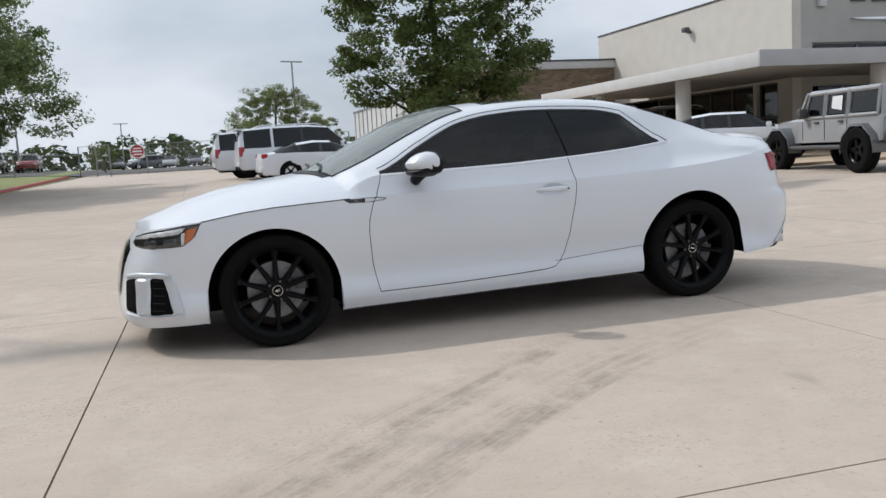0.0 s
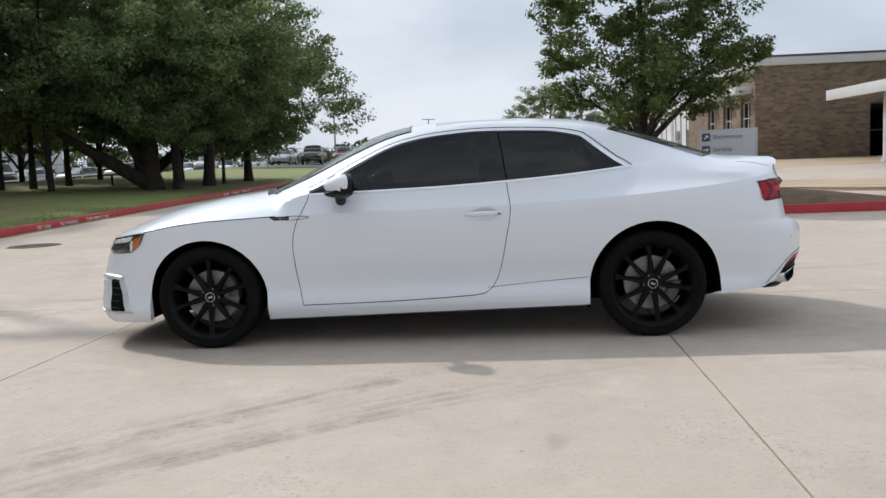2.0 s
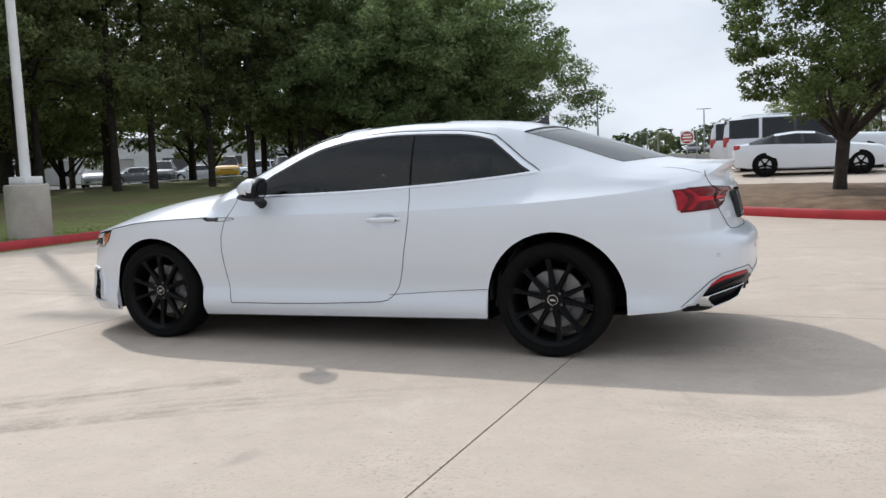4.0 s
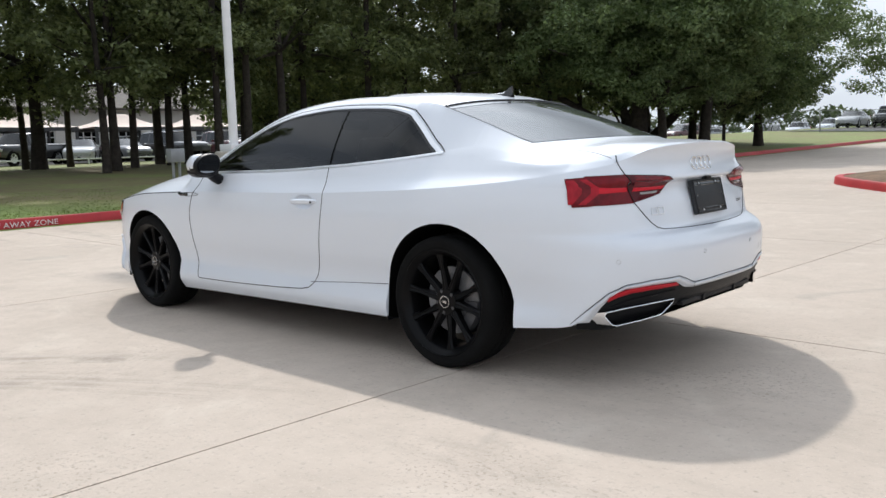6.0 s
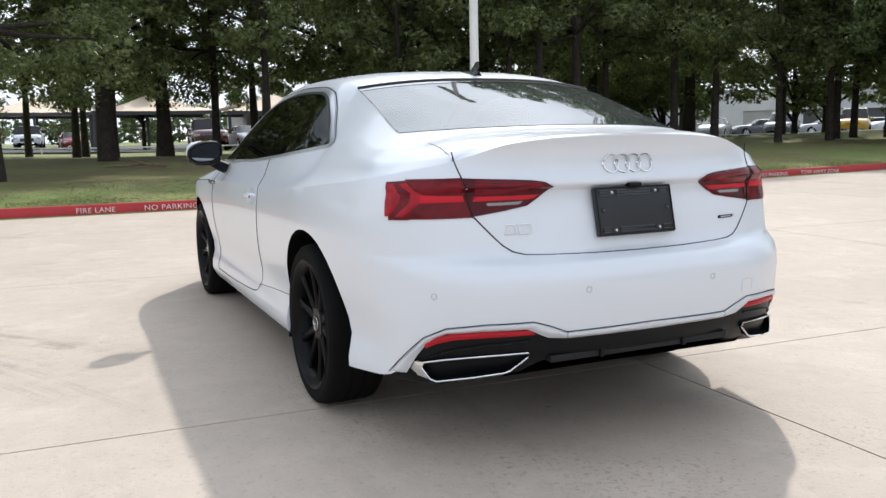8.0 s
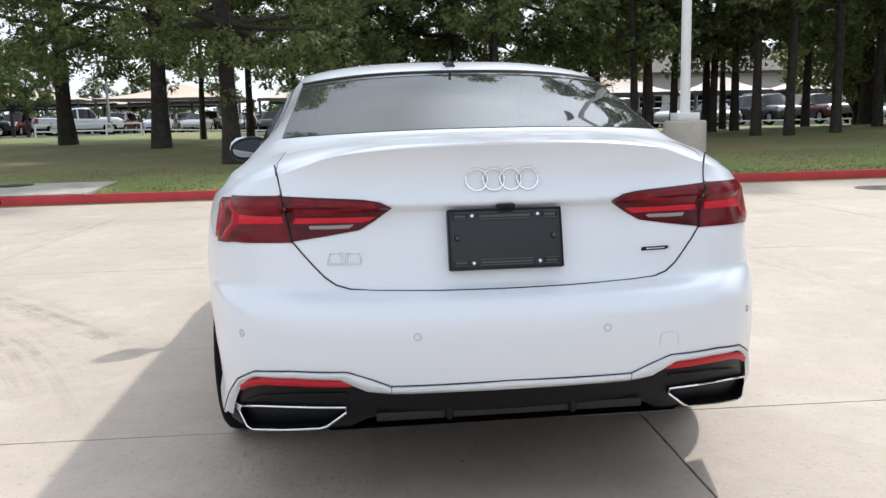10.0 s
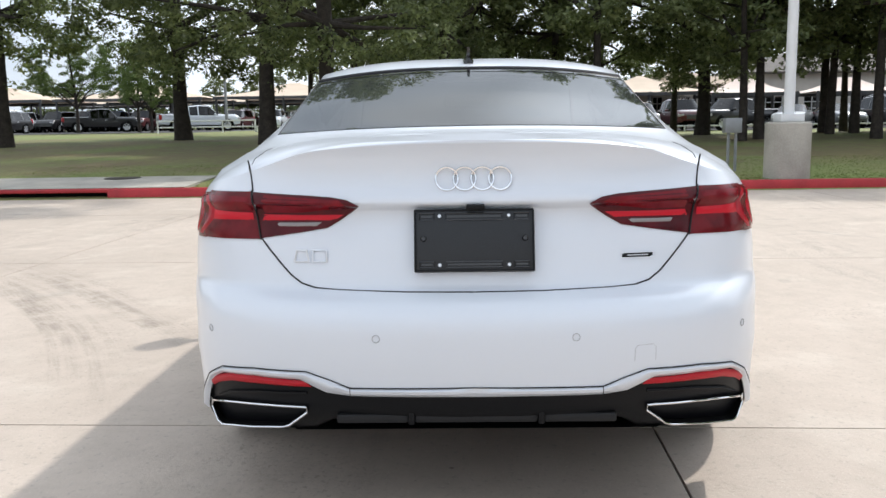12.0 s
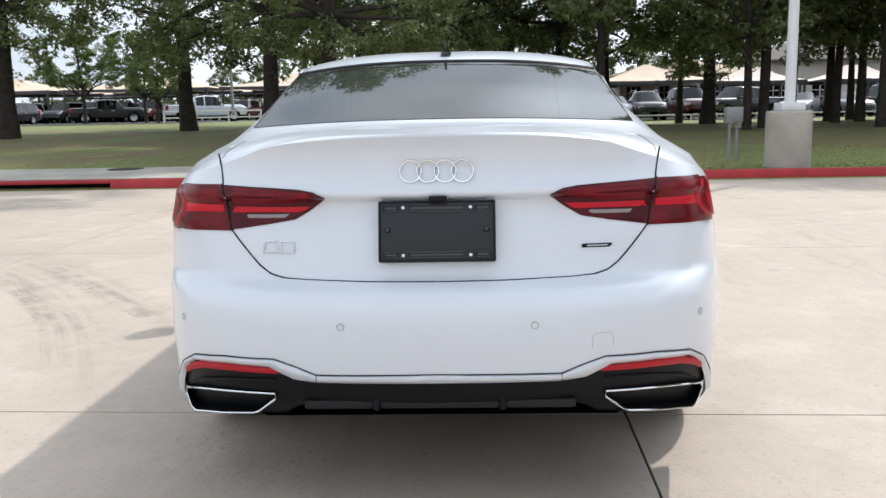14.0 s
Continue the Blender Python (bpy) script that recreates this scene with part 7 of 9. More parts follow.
# far woods along the horizon
rng = np.random.default_rng(5)
blobs = []
for a in np.arange(0, 360, 0.55):
    r = 330 + 40 * math.sin(math.radians(a * 5)) + rng.uniform(-25, 25)
    if 150 < a < 235:
        continue
    x, y = r * math.cos(radians(a)), r * math.sin(radians(a))
    h = 4.5 + 3 * abs(math.sin(radians(a * 7))) + rng.uniform(0, 3)
    for k in range(3):
        blobs.append((x + rng.uniform(-4, 4), y + rng.uniform(-4, 4), 1.0 + h * (k + 0.6) / 3, 3.2))
tagged(link_mesh("far_woods", leaf_mesh("far_woods", *leaf_cloud(rng, blobs, 30, 1.2)), M["leaf_far"]), "hazy line of distant woods", "woods", kind="stuff")


# ---------------------------------------------------------------- showroom building


def brick_mat(name, c1, c2, mortar, bw, bh):
    m = bpy.data.materials.new(name)
    m.use_nodes = True
    n, l = m.node_tree.nodes, m.node_tree.links
    b = n["Principled BSDF"]
    b.inputs["Roughness"].default_value = 0.85
    tc, geo = n.new("ShaderNodeTexCoord"), n.new("ShaderNodeSeparateXYZ")
    add, com = n.new("ShaderNodeMath"), n.new("ShaderNodeCombineXYZ")
    add.operation = "ADD"
    l.new(tc.outputs["Object"], geo.inputs[0])
    l.new(geo.outputs[0], add.inputs[0])
    l.new(geo.outputs[1], add.inputs[1])
    l.new(add.outputs[0], com.inputs[0])
    l.new(geo.outputs[2], com.inputs[1])
    br = n.new("ShaderNodeTexBrick")
    br.inputs["Color1"].default_value, br.inputs["Color2"].default_value, br.inputs["Mortar"].default_value = (*c1, 1), (*c2, 1), (*mortar, 1)
    br.inputs["Scale"].default_value = 1.0
    br.inputs["Brick Width"].default_value, br.inputs["Row Height"].default_value, br.inputs["Mortar Size"].default_value = bw, bh, 0.012
    l.new(com.outputs[0], br.inputs["Vector"])
    ns = n.new("ShaderNodeTexNoise")
    ns.inputs["Scale"].default_value, ns.inputs["Detail"].default_value = 1.3, 5
    l.new(tc.outputs["Object"], ns.inputs["Vector"])
    hs, mr = n.new("ShaderNodeHueSaturation"), n.new("ShaderNodeMapRange")
    mr.inputs["To Min"].default_value, mr.inputs["To Max"].default_value = 0.65, 1.35
    l.new(ns.outputs[0], mr.inputs["Value"])
    l.new(mr.outputs[0], hs.inputs["Value"])
    l.new(br.outputs["Color"], hs.inputs["Color"])
    l.new(hs.outputs[0], b.inputs["Base Color"])
    bp = n.new("ShaderNodeBump")
    bp.inputs["Strength"].default_value, bp.inputs["Distance"].default_value = 0.6, 0.02
    l.new(br.outputs["Fac"], bp.inputs["Height"])
    bp.invert = True
    l.new(bp.outputs[0], b.inputs["Normal"])
    return m


M["stone"] = brick_mat("brown_stone", (0.125, 0.088, 0.060), (0.250, 0.180, 0.118), (0.185, 0.150, 0.115), 0.29, 0.11)
M["stucco"] = mat("cream_stucco", (0.56, 0.53, 0.485), 0.8, var=0.05, scale=1.5, fine=0.03, fine_scale=30, bump=0.1)
M["grey_wall"] = mat("grey_wall", (0.40, 0.385, 0.365), 0.7, var=0.06, scale=1.5)
M["fascia"] = mat("white_fascia", (0.55, 0.55, 0.545), 0.6, var=0.05, scale=2)
M["fascia_grey"] = mat("grey_fascia", (0.40, 0.41, 0.43), 0.5, var=0.05, scale=2)
M["pane"] = glass_mat("shop_glass", (0.10, 0.115, 0.12), 0.02, 1.6)
M["frame_dark"] = mat("dark_window_frame", (0.07, 0.07, 0.072), 0.5)
M["dark_room"] = mat("dim_interior", (0.045, 0.043, 0.042), 0.9)
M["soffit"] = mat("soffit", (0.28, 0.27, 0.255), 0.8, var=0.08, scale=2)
M["corrugated"] = mat("white_panel_wall", (0.60, 0.60, 0.59), 0.6, var=0.06, scale=1)

bld = thing("showroom_building", "low showroom with brown stone walls and a flat canopy", "building")


def wall_openings(axis, pos, a0, a1, z0, z1, holes, thick, material, name, parent):
    """A wall along x or y with openings through it; holes: (from, to, sill, head)."""
    us = sorted({a0, a1, *[h[0] for h in holes], *[h[1] for h in holes]})
    zs = sorted({z0, z1, *[h[2] for h in holes if z0 < h[2] < z1], *[h[3] for h in holes if z0 < h[3] < z1]})
    def solid(i, k):
        if not (0 <= i < len(us) - 1 and 0 <= k < len(zs) - 1):
            return False
        u, z = (us[i] + us[i + 1]) / 2, (zs[k] + zs[k + 1]) / 2
        return not any(h[0] < u < h[1] and h[2] < z < h[3] for h in holes)
    bm, index = bmesh.new(), {}
    def vert(i, k, d):
        if (i, k, d) not in index:
            p = pos + thick * d
            index[i, k, d] = bm.verts.new((us[i], p, zs[k]) if axis == "x" else (p, us[i], zs[k]))
        return index[i, k, d]
    for i in range(len(us) - 1):
        for k in range(len(zs) - 1):
            if not solid(i, k):
                continue
            for d in (0, 1):
                bm.faces.new([vert(i, k, d), vert(i + 1, k, d), vert(i + 1, k + 1, d), vert(i, k + 1, d)])
            for di, dk, a, b in ((-1, 0, (0, 0), (0, 1)), (1, 0, (1, 0), (1, 1)), (0, -1, (0, 0), (1, 0)), (0, 1, (0, 1), (1, 1))):
                if not solid(i + di, k + dk):
                    bm.faces.new([vert(i + a[0], k + a[1], 0), vert(i + b[0], k + b[1], 0), vert(i + b[0], k + b[1], 1), vert(i + a[0], k + a[1], 1)])
    bmesh.ops.recalc_face_normals(bm, faces=bm.faces)
    return part(name, bm, material, parent)


def window(axis, pos, a0, a1, z0, z1, inset, parent, cols=2, rows=3, fr=0.06, frame_mat="fascia"):
    w = new("window")
    w.parent = parent
    d = inset
    bm = bmesh.new()
    def bar(u0, u1, lo, hi, dd=0.05):
        if axis == "x":
            box(bm, u0, u1, pos + min(d, d - math.copysign(dd, d)), pos + max(d, d - math.copysign(dd, d)), lo, hi)
        else:
            box(bm, pos + min(d, d - math.copysign(dd, d)), pos + max(d, d - math.copysign(dd, d)), u0, u1, lo, hi)
    for c in range(cols + 1):
        u = lerp(a0, a1 - fr, c / cols)
        bar(u, u + fr, z0, z1)
    for r in range(rows + 1):
        z = lerp(z0, z1 - fr, r / rows)
        bar(a0, a1, z, z + fr)
    part("window_frame", bm, M[frame_mat], w)
    bm = bmesh.new()
    if axis == "x":
        box(bm, a0, a1, pos + d - 0.005, pos + d + 0.005, z0, z1)
    else:
        box(bm, pos + d - 0.005, pos + d + 0.005, a0, a1, z0, z1)
    part("pane", bm, M["pane"], w)
    return w


# stone wing: face towards the yard (y) and towards the drive (x)
NX, NY, NT = -12.53, -33.2, 4.82
stone_holes = [(-35.4, -33.9, 1.05, 3.35), (-38.4, -36.9, 1.05, 3.35), (-41.4, -39.9, 1.05, 3.35)]
wall_openings("y", NX, -45.9, NY, 0, NT, stone_holes, -0.35, M["stone"], "stone_wall", bld)
for a0, a1, z0, z1 in stone_holes:
    window("y", NX, a0, a1, z0, z1, -0.18, bld, 2, 3)
    bm = bmesh.new()
    box(bm, NX, NX + 0.75, a0 - 0.25, a1 + 0.25, z1 + 0.30, z1 + 0.62, 0.02)
    part("awning", bm, M["fascia"], bld, "white metal awning")
yard_holes = [(-19.8, -17.6, 0.55, 3.0)]
wall_openings("x", NY, -20.6, NX - 0.35, 0, NT, yard_holes, -0.35, M["stone"], "stone_wall", bld)
window("x", NY, -19.8, -17.6, 0.55, 3.0, -0.15, bld, 2, 2, frame_mat="frame_dark")
bm = bmesh.new()
box(bm, -20.6, NX + 0.10, -46.0, NY + 0.10, NT, NT + 0.38, 0.03)
part("parapet_cap", bm, M["fascia"], bld, "pale parapet cap")
bm = bmesh.new()
box(bm, -20.6, NX + 0.14, -46.0, NY + 0.14, NT + 0.38, NT + 0.46, 0.01)
part("parapet_edge", bm, M["frame_dark"], bld, "dark roof edge")
# cream hall
HX, HT = -20.0, 6.55
hall_holes = [(-34.0, -27.1, 0.4, 2.95), (-26.9, -22.4, 0.4, 2.95), (-22.2, -21.0, 0.4, 2.95)]
wall_openings("y", HX, -34.75, -20.2, 0, HT, hall_holes, -0.4, M["stucco"], "cream_wall", bld)
for a0, a1, z0, z1 in hall_holes:
    window("y", HX, a0, a1, z0, z1, -0.2, bld, 3 if a1 - a0 > 2 else 1, 2, 0.07, "frame_dark")
bm = bmesh.new()
box(bm, -48, HX + 0.04, -34.8, -20.16, HT, HT + 0.07, 0.01)
part("roof_edge", bm, M["frame_dark"], bld, "dark roof edge")
front_holes = [(-36.0, -20.9, 0.4, 2.75), (-34.0, -20.9, 3.90, 4.28)]
wall_openings("x", -20.2, -48, HX - 0.4, 0, 9.2, front_holes, -0.4, M["grey_wall"], "front_wall", bld)
window("x", -20.2, -36.0, -20.9, 0.4, 2.75, -0.2, bld, 10, 2, 0.06, "grey_metal")
window("x", -20.2, -34.0, -20.9, 3.90, 4.28, -0.2, bld, 6, 1, 0.06, "grey_metal")
bm = bmesh.new()
box(bm, -48, -20.5, -46, -20.9, 0.2, 0.3)
box(bm, -48, -20.9, -34, -33.6, 0.2, 6)
box(bm, -30, -13.6, -45.5, -45.2, 0.2, 5)
box(bm, -30, -14.0, -46, -35.4, 0.2, 0.3)
part("inner_walls", bm, M["dark_room"], bld)
bm = bmesh.new()
box(bm, -48, -13.2, -46, -35.2, 5.3, 5.4)
box(bm, -48, -20.4, -35.2, -20.6, 6.4, 6.5)
part("roof", bm, M["grey_wall"], bld, "flat roof")
# canopy
canopy = new("canopy")
canopy.parent = bld
CX0, CY0 = -14.5, -15.0
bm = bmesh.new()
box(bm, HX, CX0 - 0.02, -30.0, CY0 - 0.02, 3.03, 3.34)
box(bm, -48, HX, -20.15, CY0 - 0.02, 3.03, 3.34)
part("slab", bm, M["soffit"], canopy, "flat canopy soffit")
bm = bmesh.new()
box(bm, CX0 - 0.02, CX0 + 0.06, -30.06, CY0 - 0.02, 2.99, 3.40, 0.008)
part("fascia_board", bm, M["fascia"], canopy)
bm = bmesh.new()
box(bm, -48, CX0 + 0.06, CY0 - 0.02, CY0 + 0.06, 2.99, 3.46, 0.008)
part("fascia_board", bm, M["fascia_grey"], canopy, "grey fascia")
for cx, cy in ((-15.3, -20.1), (-15.3, -26.2), (-15.3, -15.9), (-19.7, -15.9), (-25.0, -15.9)):
    bm = bmesh.new()
    z0 = lot_z(cx, cy)
    lathe(bm, [(0.30, z0 - 0.05), (0.30, z0 + 0.18), (0.265, z0 + 0.20), (0.265, 3.03)], axis="z", n=28, centre=(cx, cy, 0))
    if (cx, cy) != (-15.3, -15.9):
        part("column", bm, M["fascia"], bld, "round white column")
    else:
        bm.free()
for y, z in ((-26.5, 5.6), (-34.2, 5.05)):
    fl = new("flood_light")
    fl.parent = bld
    bm = bmesh.new()
    box(bm, HX, HX + 0.16, y - 0.06, y + 0.06, z - 0.06, z + 0.06, 0.01)
    part("bracket", bm, M["frame_dark"], fl)
    bm = bmesh.new()
    box(bm, HX + 0.10, HX + 0.38, y - 0.15, y + 0.15, z - 0.02, z + 0.20, 0.06)
    part("housing", bm, M["frame_dark"], fl, "dark lamp housing")
# maker's lettering as plain shapes, and the wing emblem
for k in range(8):
    bm = bmesh.new()
    box(bm, -23.3 - 1.0 * k, -22.6 - 1.0 * k, -20.2, -20.12, 5.75, 6.2, 0.02)
    part("letter_block", bm, M["frame_dark"], bld, "plain dark block")
bm = bmesh.new()
rows = []
for k in range(21):
    q = k / 20
    x = lerp(-22.6, -29.6, q)
    h = 0.24 * math.sin(math.pi * q) ** 0.6
    rows.append([(x, -20.19, 5.12 - h * 0.7), (x, -20.08, 5.12 - h * 0.2), (x, -20.08, 5.12 + h * 0.3), (x, -20.19, 5.12 + h * 0.6)])
grid_faces(bm, rows)
part("wing_emblem", bm, M["silver"], bld, "silver wing shape")
for z in (5.95, 5.55):
    bm = bmesh.new()
    box(bm, -21.4, -21.1, -20.2, -20.0, z, z + 0.25, 0.03)
    part("wall_speaker", bm, M["fascia"], bld)
# white annex behind
annex = thing("annex", "low white panelled workshop behind the stone wing", "building")
wall_openings("y", -13.7, -68, -46.1, 0, 4.85, [(-48.6, -47.4, 1.2, 2.6), (-51.6, -50.4, 1.2, 2.6), (-54.6, -53.4, 1.2, 2.6)], -0.3, M["corrugated"], "panel_wall", annex)
for a0 in (-48.6, -51.6, -54.6):
    window("y", -13.7, a0, a0 + 1.2, 1.2, 2.6, -0.15, annex, 2, 2)
for k in range(14):
    bm = bmesh.new()
    box(bm, -13.7, -13.64, -67.5 + 1.6 * k, -67.42 + 1.6 * k, 0.3, 4.85)
    part("panel_rib", bm, M["grey_metal"], annex)
bm = bmesh.new()
box(bm, -30, -13.62, -68, -46.1, 4.85, 5.0, 0.01)
part("roof", bm, M["grey_metal"], annex)
bench = thing("bench", "dark metal bench against the stone wall", "bench", (-11.9, -36.0, lot_z(-11.9, -36.0)))
for nm, b in (("seat", (-0.22, 0.22, -0.75, 0.75, 0.42, 0.46)), ("backrest", (-0.26, -0.22, -0.75, 0.75, 0.50, 0.88)), ("leg", (-0.22, 0.22, -0.72, -0.66, 0.0, 0.42)), ("leg", (-0.22, 0.22, 0.66, 0.72, 0.0, 0.42))):
    part(nm, boxm(*b, 0.01), M["frame_dark"], bench)
# warm paving before the building
bm = bmesh.new()
edge = [(-48, -10.9), (-20, -10.9), (-12.6, -11.1), (-9.0, -11.6), (-8.2, -12.6), (-7.2, -14.2), (-5.4, -16.6), (-5.0, -19.5), (-7.5, -23.5), (-10.5, -28), (-10.5, -46)]
bm2 = bmesh.new()
rows_o = [(x, y, lot_z(x, y) + 0.05) for x, y in edge]
rows_i = [(x - 0.05, y - 0.05, lot_z(x, y) + 0.07) for x, y in edge]
rows_b = [(x, y, lot_z(x, y) - 0.03) for x, y in edge]
inner = [[(lerp(x, -30, q), lerp(y, -30, q), lerp(lot_z(x, y), lot_z(-30, -30), q) + 0.07) for x, y in edge] for q in (0.0, 0.15, 0.35, 0.6)]
grid_faces(bm2, [rows_b, rows_o, rows_i] + inner)
bmesh.ops.recalc_face_normals(bm2, faces=bm2.faces)
bm.free()
tagged(part("forecourt", bm2, M["tan_pave"]), "tan concrete forecourt before the showroom", "pavement", kind="structure")


def fore_z(x, y):
    return lot_z(x, y) + 0.07


# ---------------------------------------------------------------- parked vehicles
def car_paint(name, c, rough=0.3):
    return mat(name, c, rough, coat=0.8, fine=0.02, fine_scale=300)


CP = {"white": M["paint"], "silver": car_paint("silver_paint", (0.40, 0.41, 0.42)), "black": car_paint("black_paint", (0.012, 0.012, 0.014)), "grey": car_paint("grey_paint", (0.10, 0.105, 0.115)),
      "red": car_paint("red_paint", (0.23, 0.02, 0.022)), "maroon": car_paint("maroon_paint", (0.09, 0.015, 0.018)), "blue": car_paint("blue_paint", (0.03, 0.10, 0.27)), "yellow": car_paint("yellow_paint", (0.62, 0.36, 0.03))}
M["bg_glass"] = glass_mat("car_glass", (0.05, 0.055, 0.06), 0.02, 1.6)
M["tail_red"] = mat("tail_red", (0.40, 0.015, 0.02), 0.2, coat=1.0)
M["head_clear"] = mat("head_clear", (0.5, 0.5, 0.5), 0.15, coat=1.0)
# stations: x, lowest, belt, top, half-width at belt, half-width at top, kind of the strip towards the next station (p paint, g glass)
SHAPES = {
    "sedan": dict(L=[(-2.52, .42, .80, .82, .72, .60, "p"), (-2.45, .30, .95, 1.02, .86, .70, "p"), (-1.95, .25, 1.00, 1.06, .92, .72, "g"), (-1.35, .22, 1.00, 1.40, .94, .62, "p"), (-0.75, .22, .99, 1.475, .95, .63, "p"),
                     (0.25, .22, .97, 1.46, .95, .63, "g"), (1.05, .22, .95, 1.02, .95, .80, "p"), (2.10, .24, .86, .92, .91, .80, "p"), (2.42, .28, .70, .76, .80, .70, "p"), (2.52, .42, .60, .64, .66, .6, "p")],
                  wheels=(1.52, -1.53), r=.345, win=(-1.95, 1.05)),
    "coupe": dict(L=[(-2.35, .42, .78, .80, .68, .55, "p"), (-2.28, .28, .94, 1.00, .84, .68, "p"), (-1.85, .22, .98, 1.05, .90, .68, "g"), (-1.10, .20, .98, 1.30, .91, .58, "p"), (-0.45, .20, .96, 1.37, .91, .58, "p"),
                     (0.10, .20, .94, 1.34, .91, .58, "g"), (0.95, .20, .92, .98, .91, .74, "p"), (1.95, .22, .80, .86, .87, .72, "p"), (2.22, .26, .66, .72, .74, .62, "p"), (2.30, .38, .55, .6, .6, .5, "p")],
                  wheels=(1.38, -1.38), r=.33, win=(-1.85, .95)),
    "suv": dict(L=[(-2.85, .55, .95, 1.0, .90, .80, "p"), (-2.78, .40, 1.10, 1.60, .97, .78, "p"), (-2.62, .35, 1.14, 1.86, .99, .74, "p"), (-1.6, .32, 1.14, 1.92, 1.0, .74, "p"), (-0.2, .32, 1.13, 1.92, 1.0, .74, "p"),
                   (0.55, .32, 1.12, 1.86, 1.0, .73, "g"), (1.25, .32, 1.12, 1.22, 1.0, .86, "p"), (2.45, .36, 1.08, 1.16, .97, .84, "p"), (2.78, .40, .95, 1.02, .90, .8, "p"), (2.86, .55, .8, .84, .8, .7, "p")],
                wheels=(1.78, -1.60), r=.405, win=(-2.62, 1.25)),
    "midsuv": dict(L=[(-2.35, .50, .9, .95, .84, .7, "p"), (-2.30, .35, 1.05, 1.40, .92, .70, "p"), (-2.10, .30, 1.08, 1.64, .94, .66, "p"), (-1.2, .28, 1.07, 1.72, .95, .66, "p"), (-0.2, .28, 1.05, 1.72, .95, .66, "p"),
                      (0.40, .28, 1.03, 1.66, .95, .65, "g"), (1.15, .28, 1.02, 1.10, .95, .8, "p"), (2.05, .30, .98, 1.04, .91, .78, "p"), (2.32, .36, .82, .88, .8, .7, "p"), (2.40, .5, .7, .74, .7, .6, "p")],
                   wheels=(1.42, -1.38), r=.37, win=(-2.1, 1.15)),
    "pickup": dict(L=[(-2.95, .62, .98, 1.10, .90, .88, "p"), (-2.90, .50, 1.10, 1.22, .98, .95, "p"), (-0.98, .45, 1.12, 1.24, 1.0, .96, "p"), (-0.94, .42, 1.14, 1.24, 1.0, .80, "g"), (-0.78, .42, 1.15, 1.82, 1.0, .74, "p"),
                      (-0.1, .42, 1.14, 1.90, 1.0, .74, "p"), (0.62, .42, 1.13, 1.86, 1.0, .73, "g"), (1.25, .42, 1.13, 1.22, 1.0, .88, "p"), (2.55, .44, 1.12, 1.20, .98, .86, "p"), (2.86, .5, .95, 1.02, .92, .82, "p"), (2.92, .6, .8, .84, .8, .75, "p")],
                   wheels=(1.90, -1.78), r=.41, win=(-0.78, 1.25)),
}


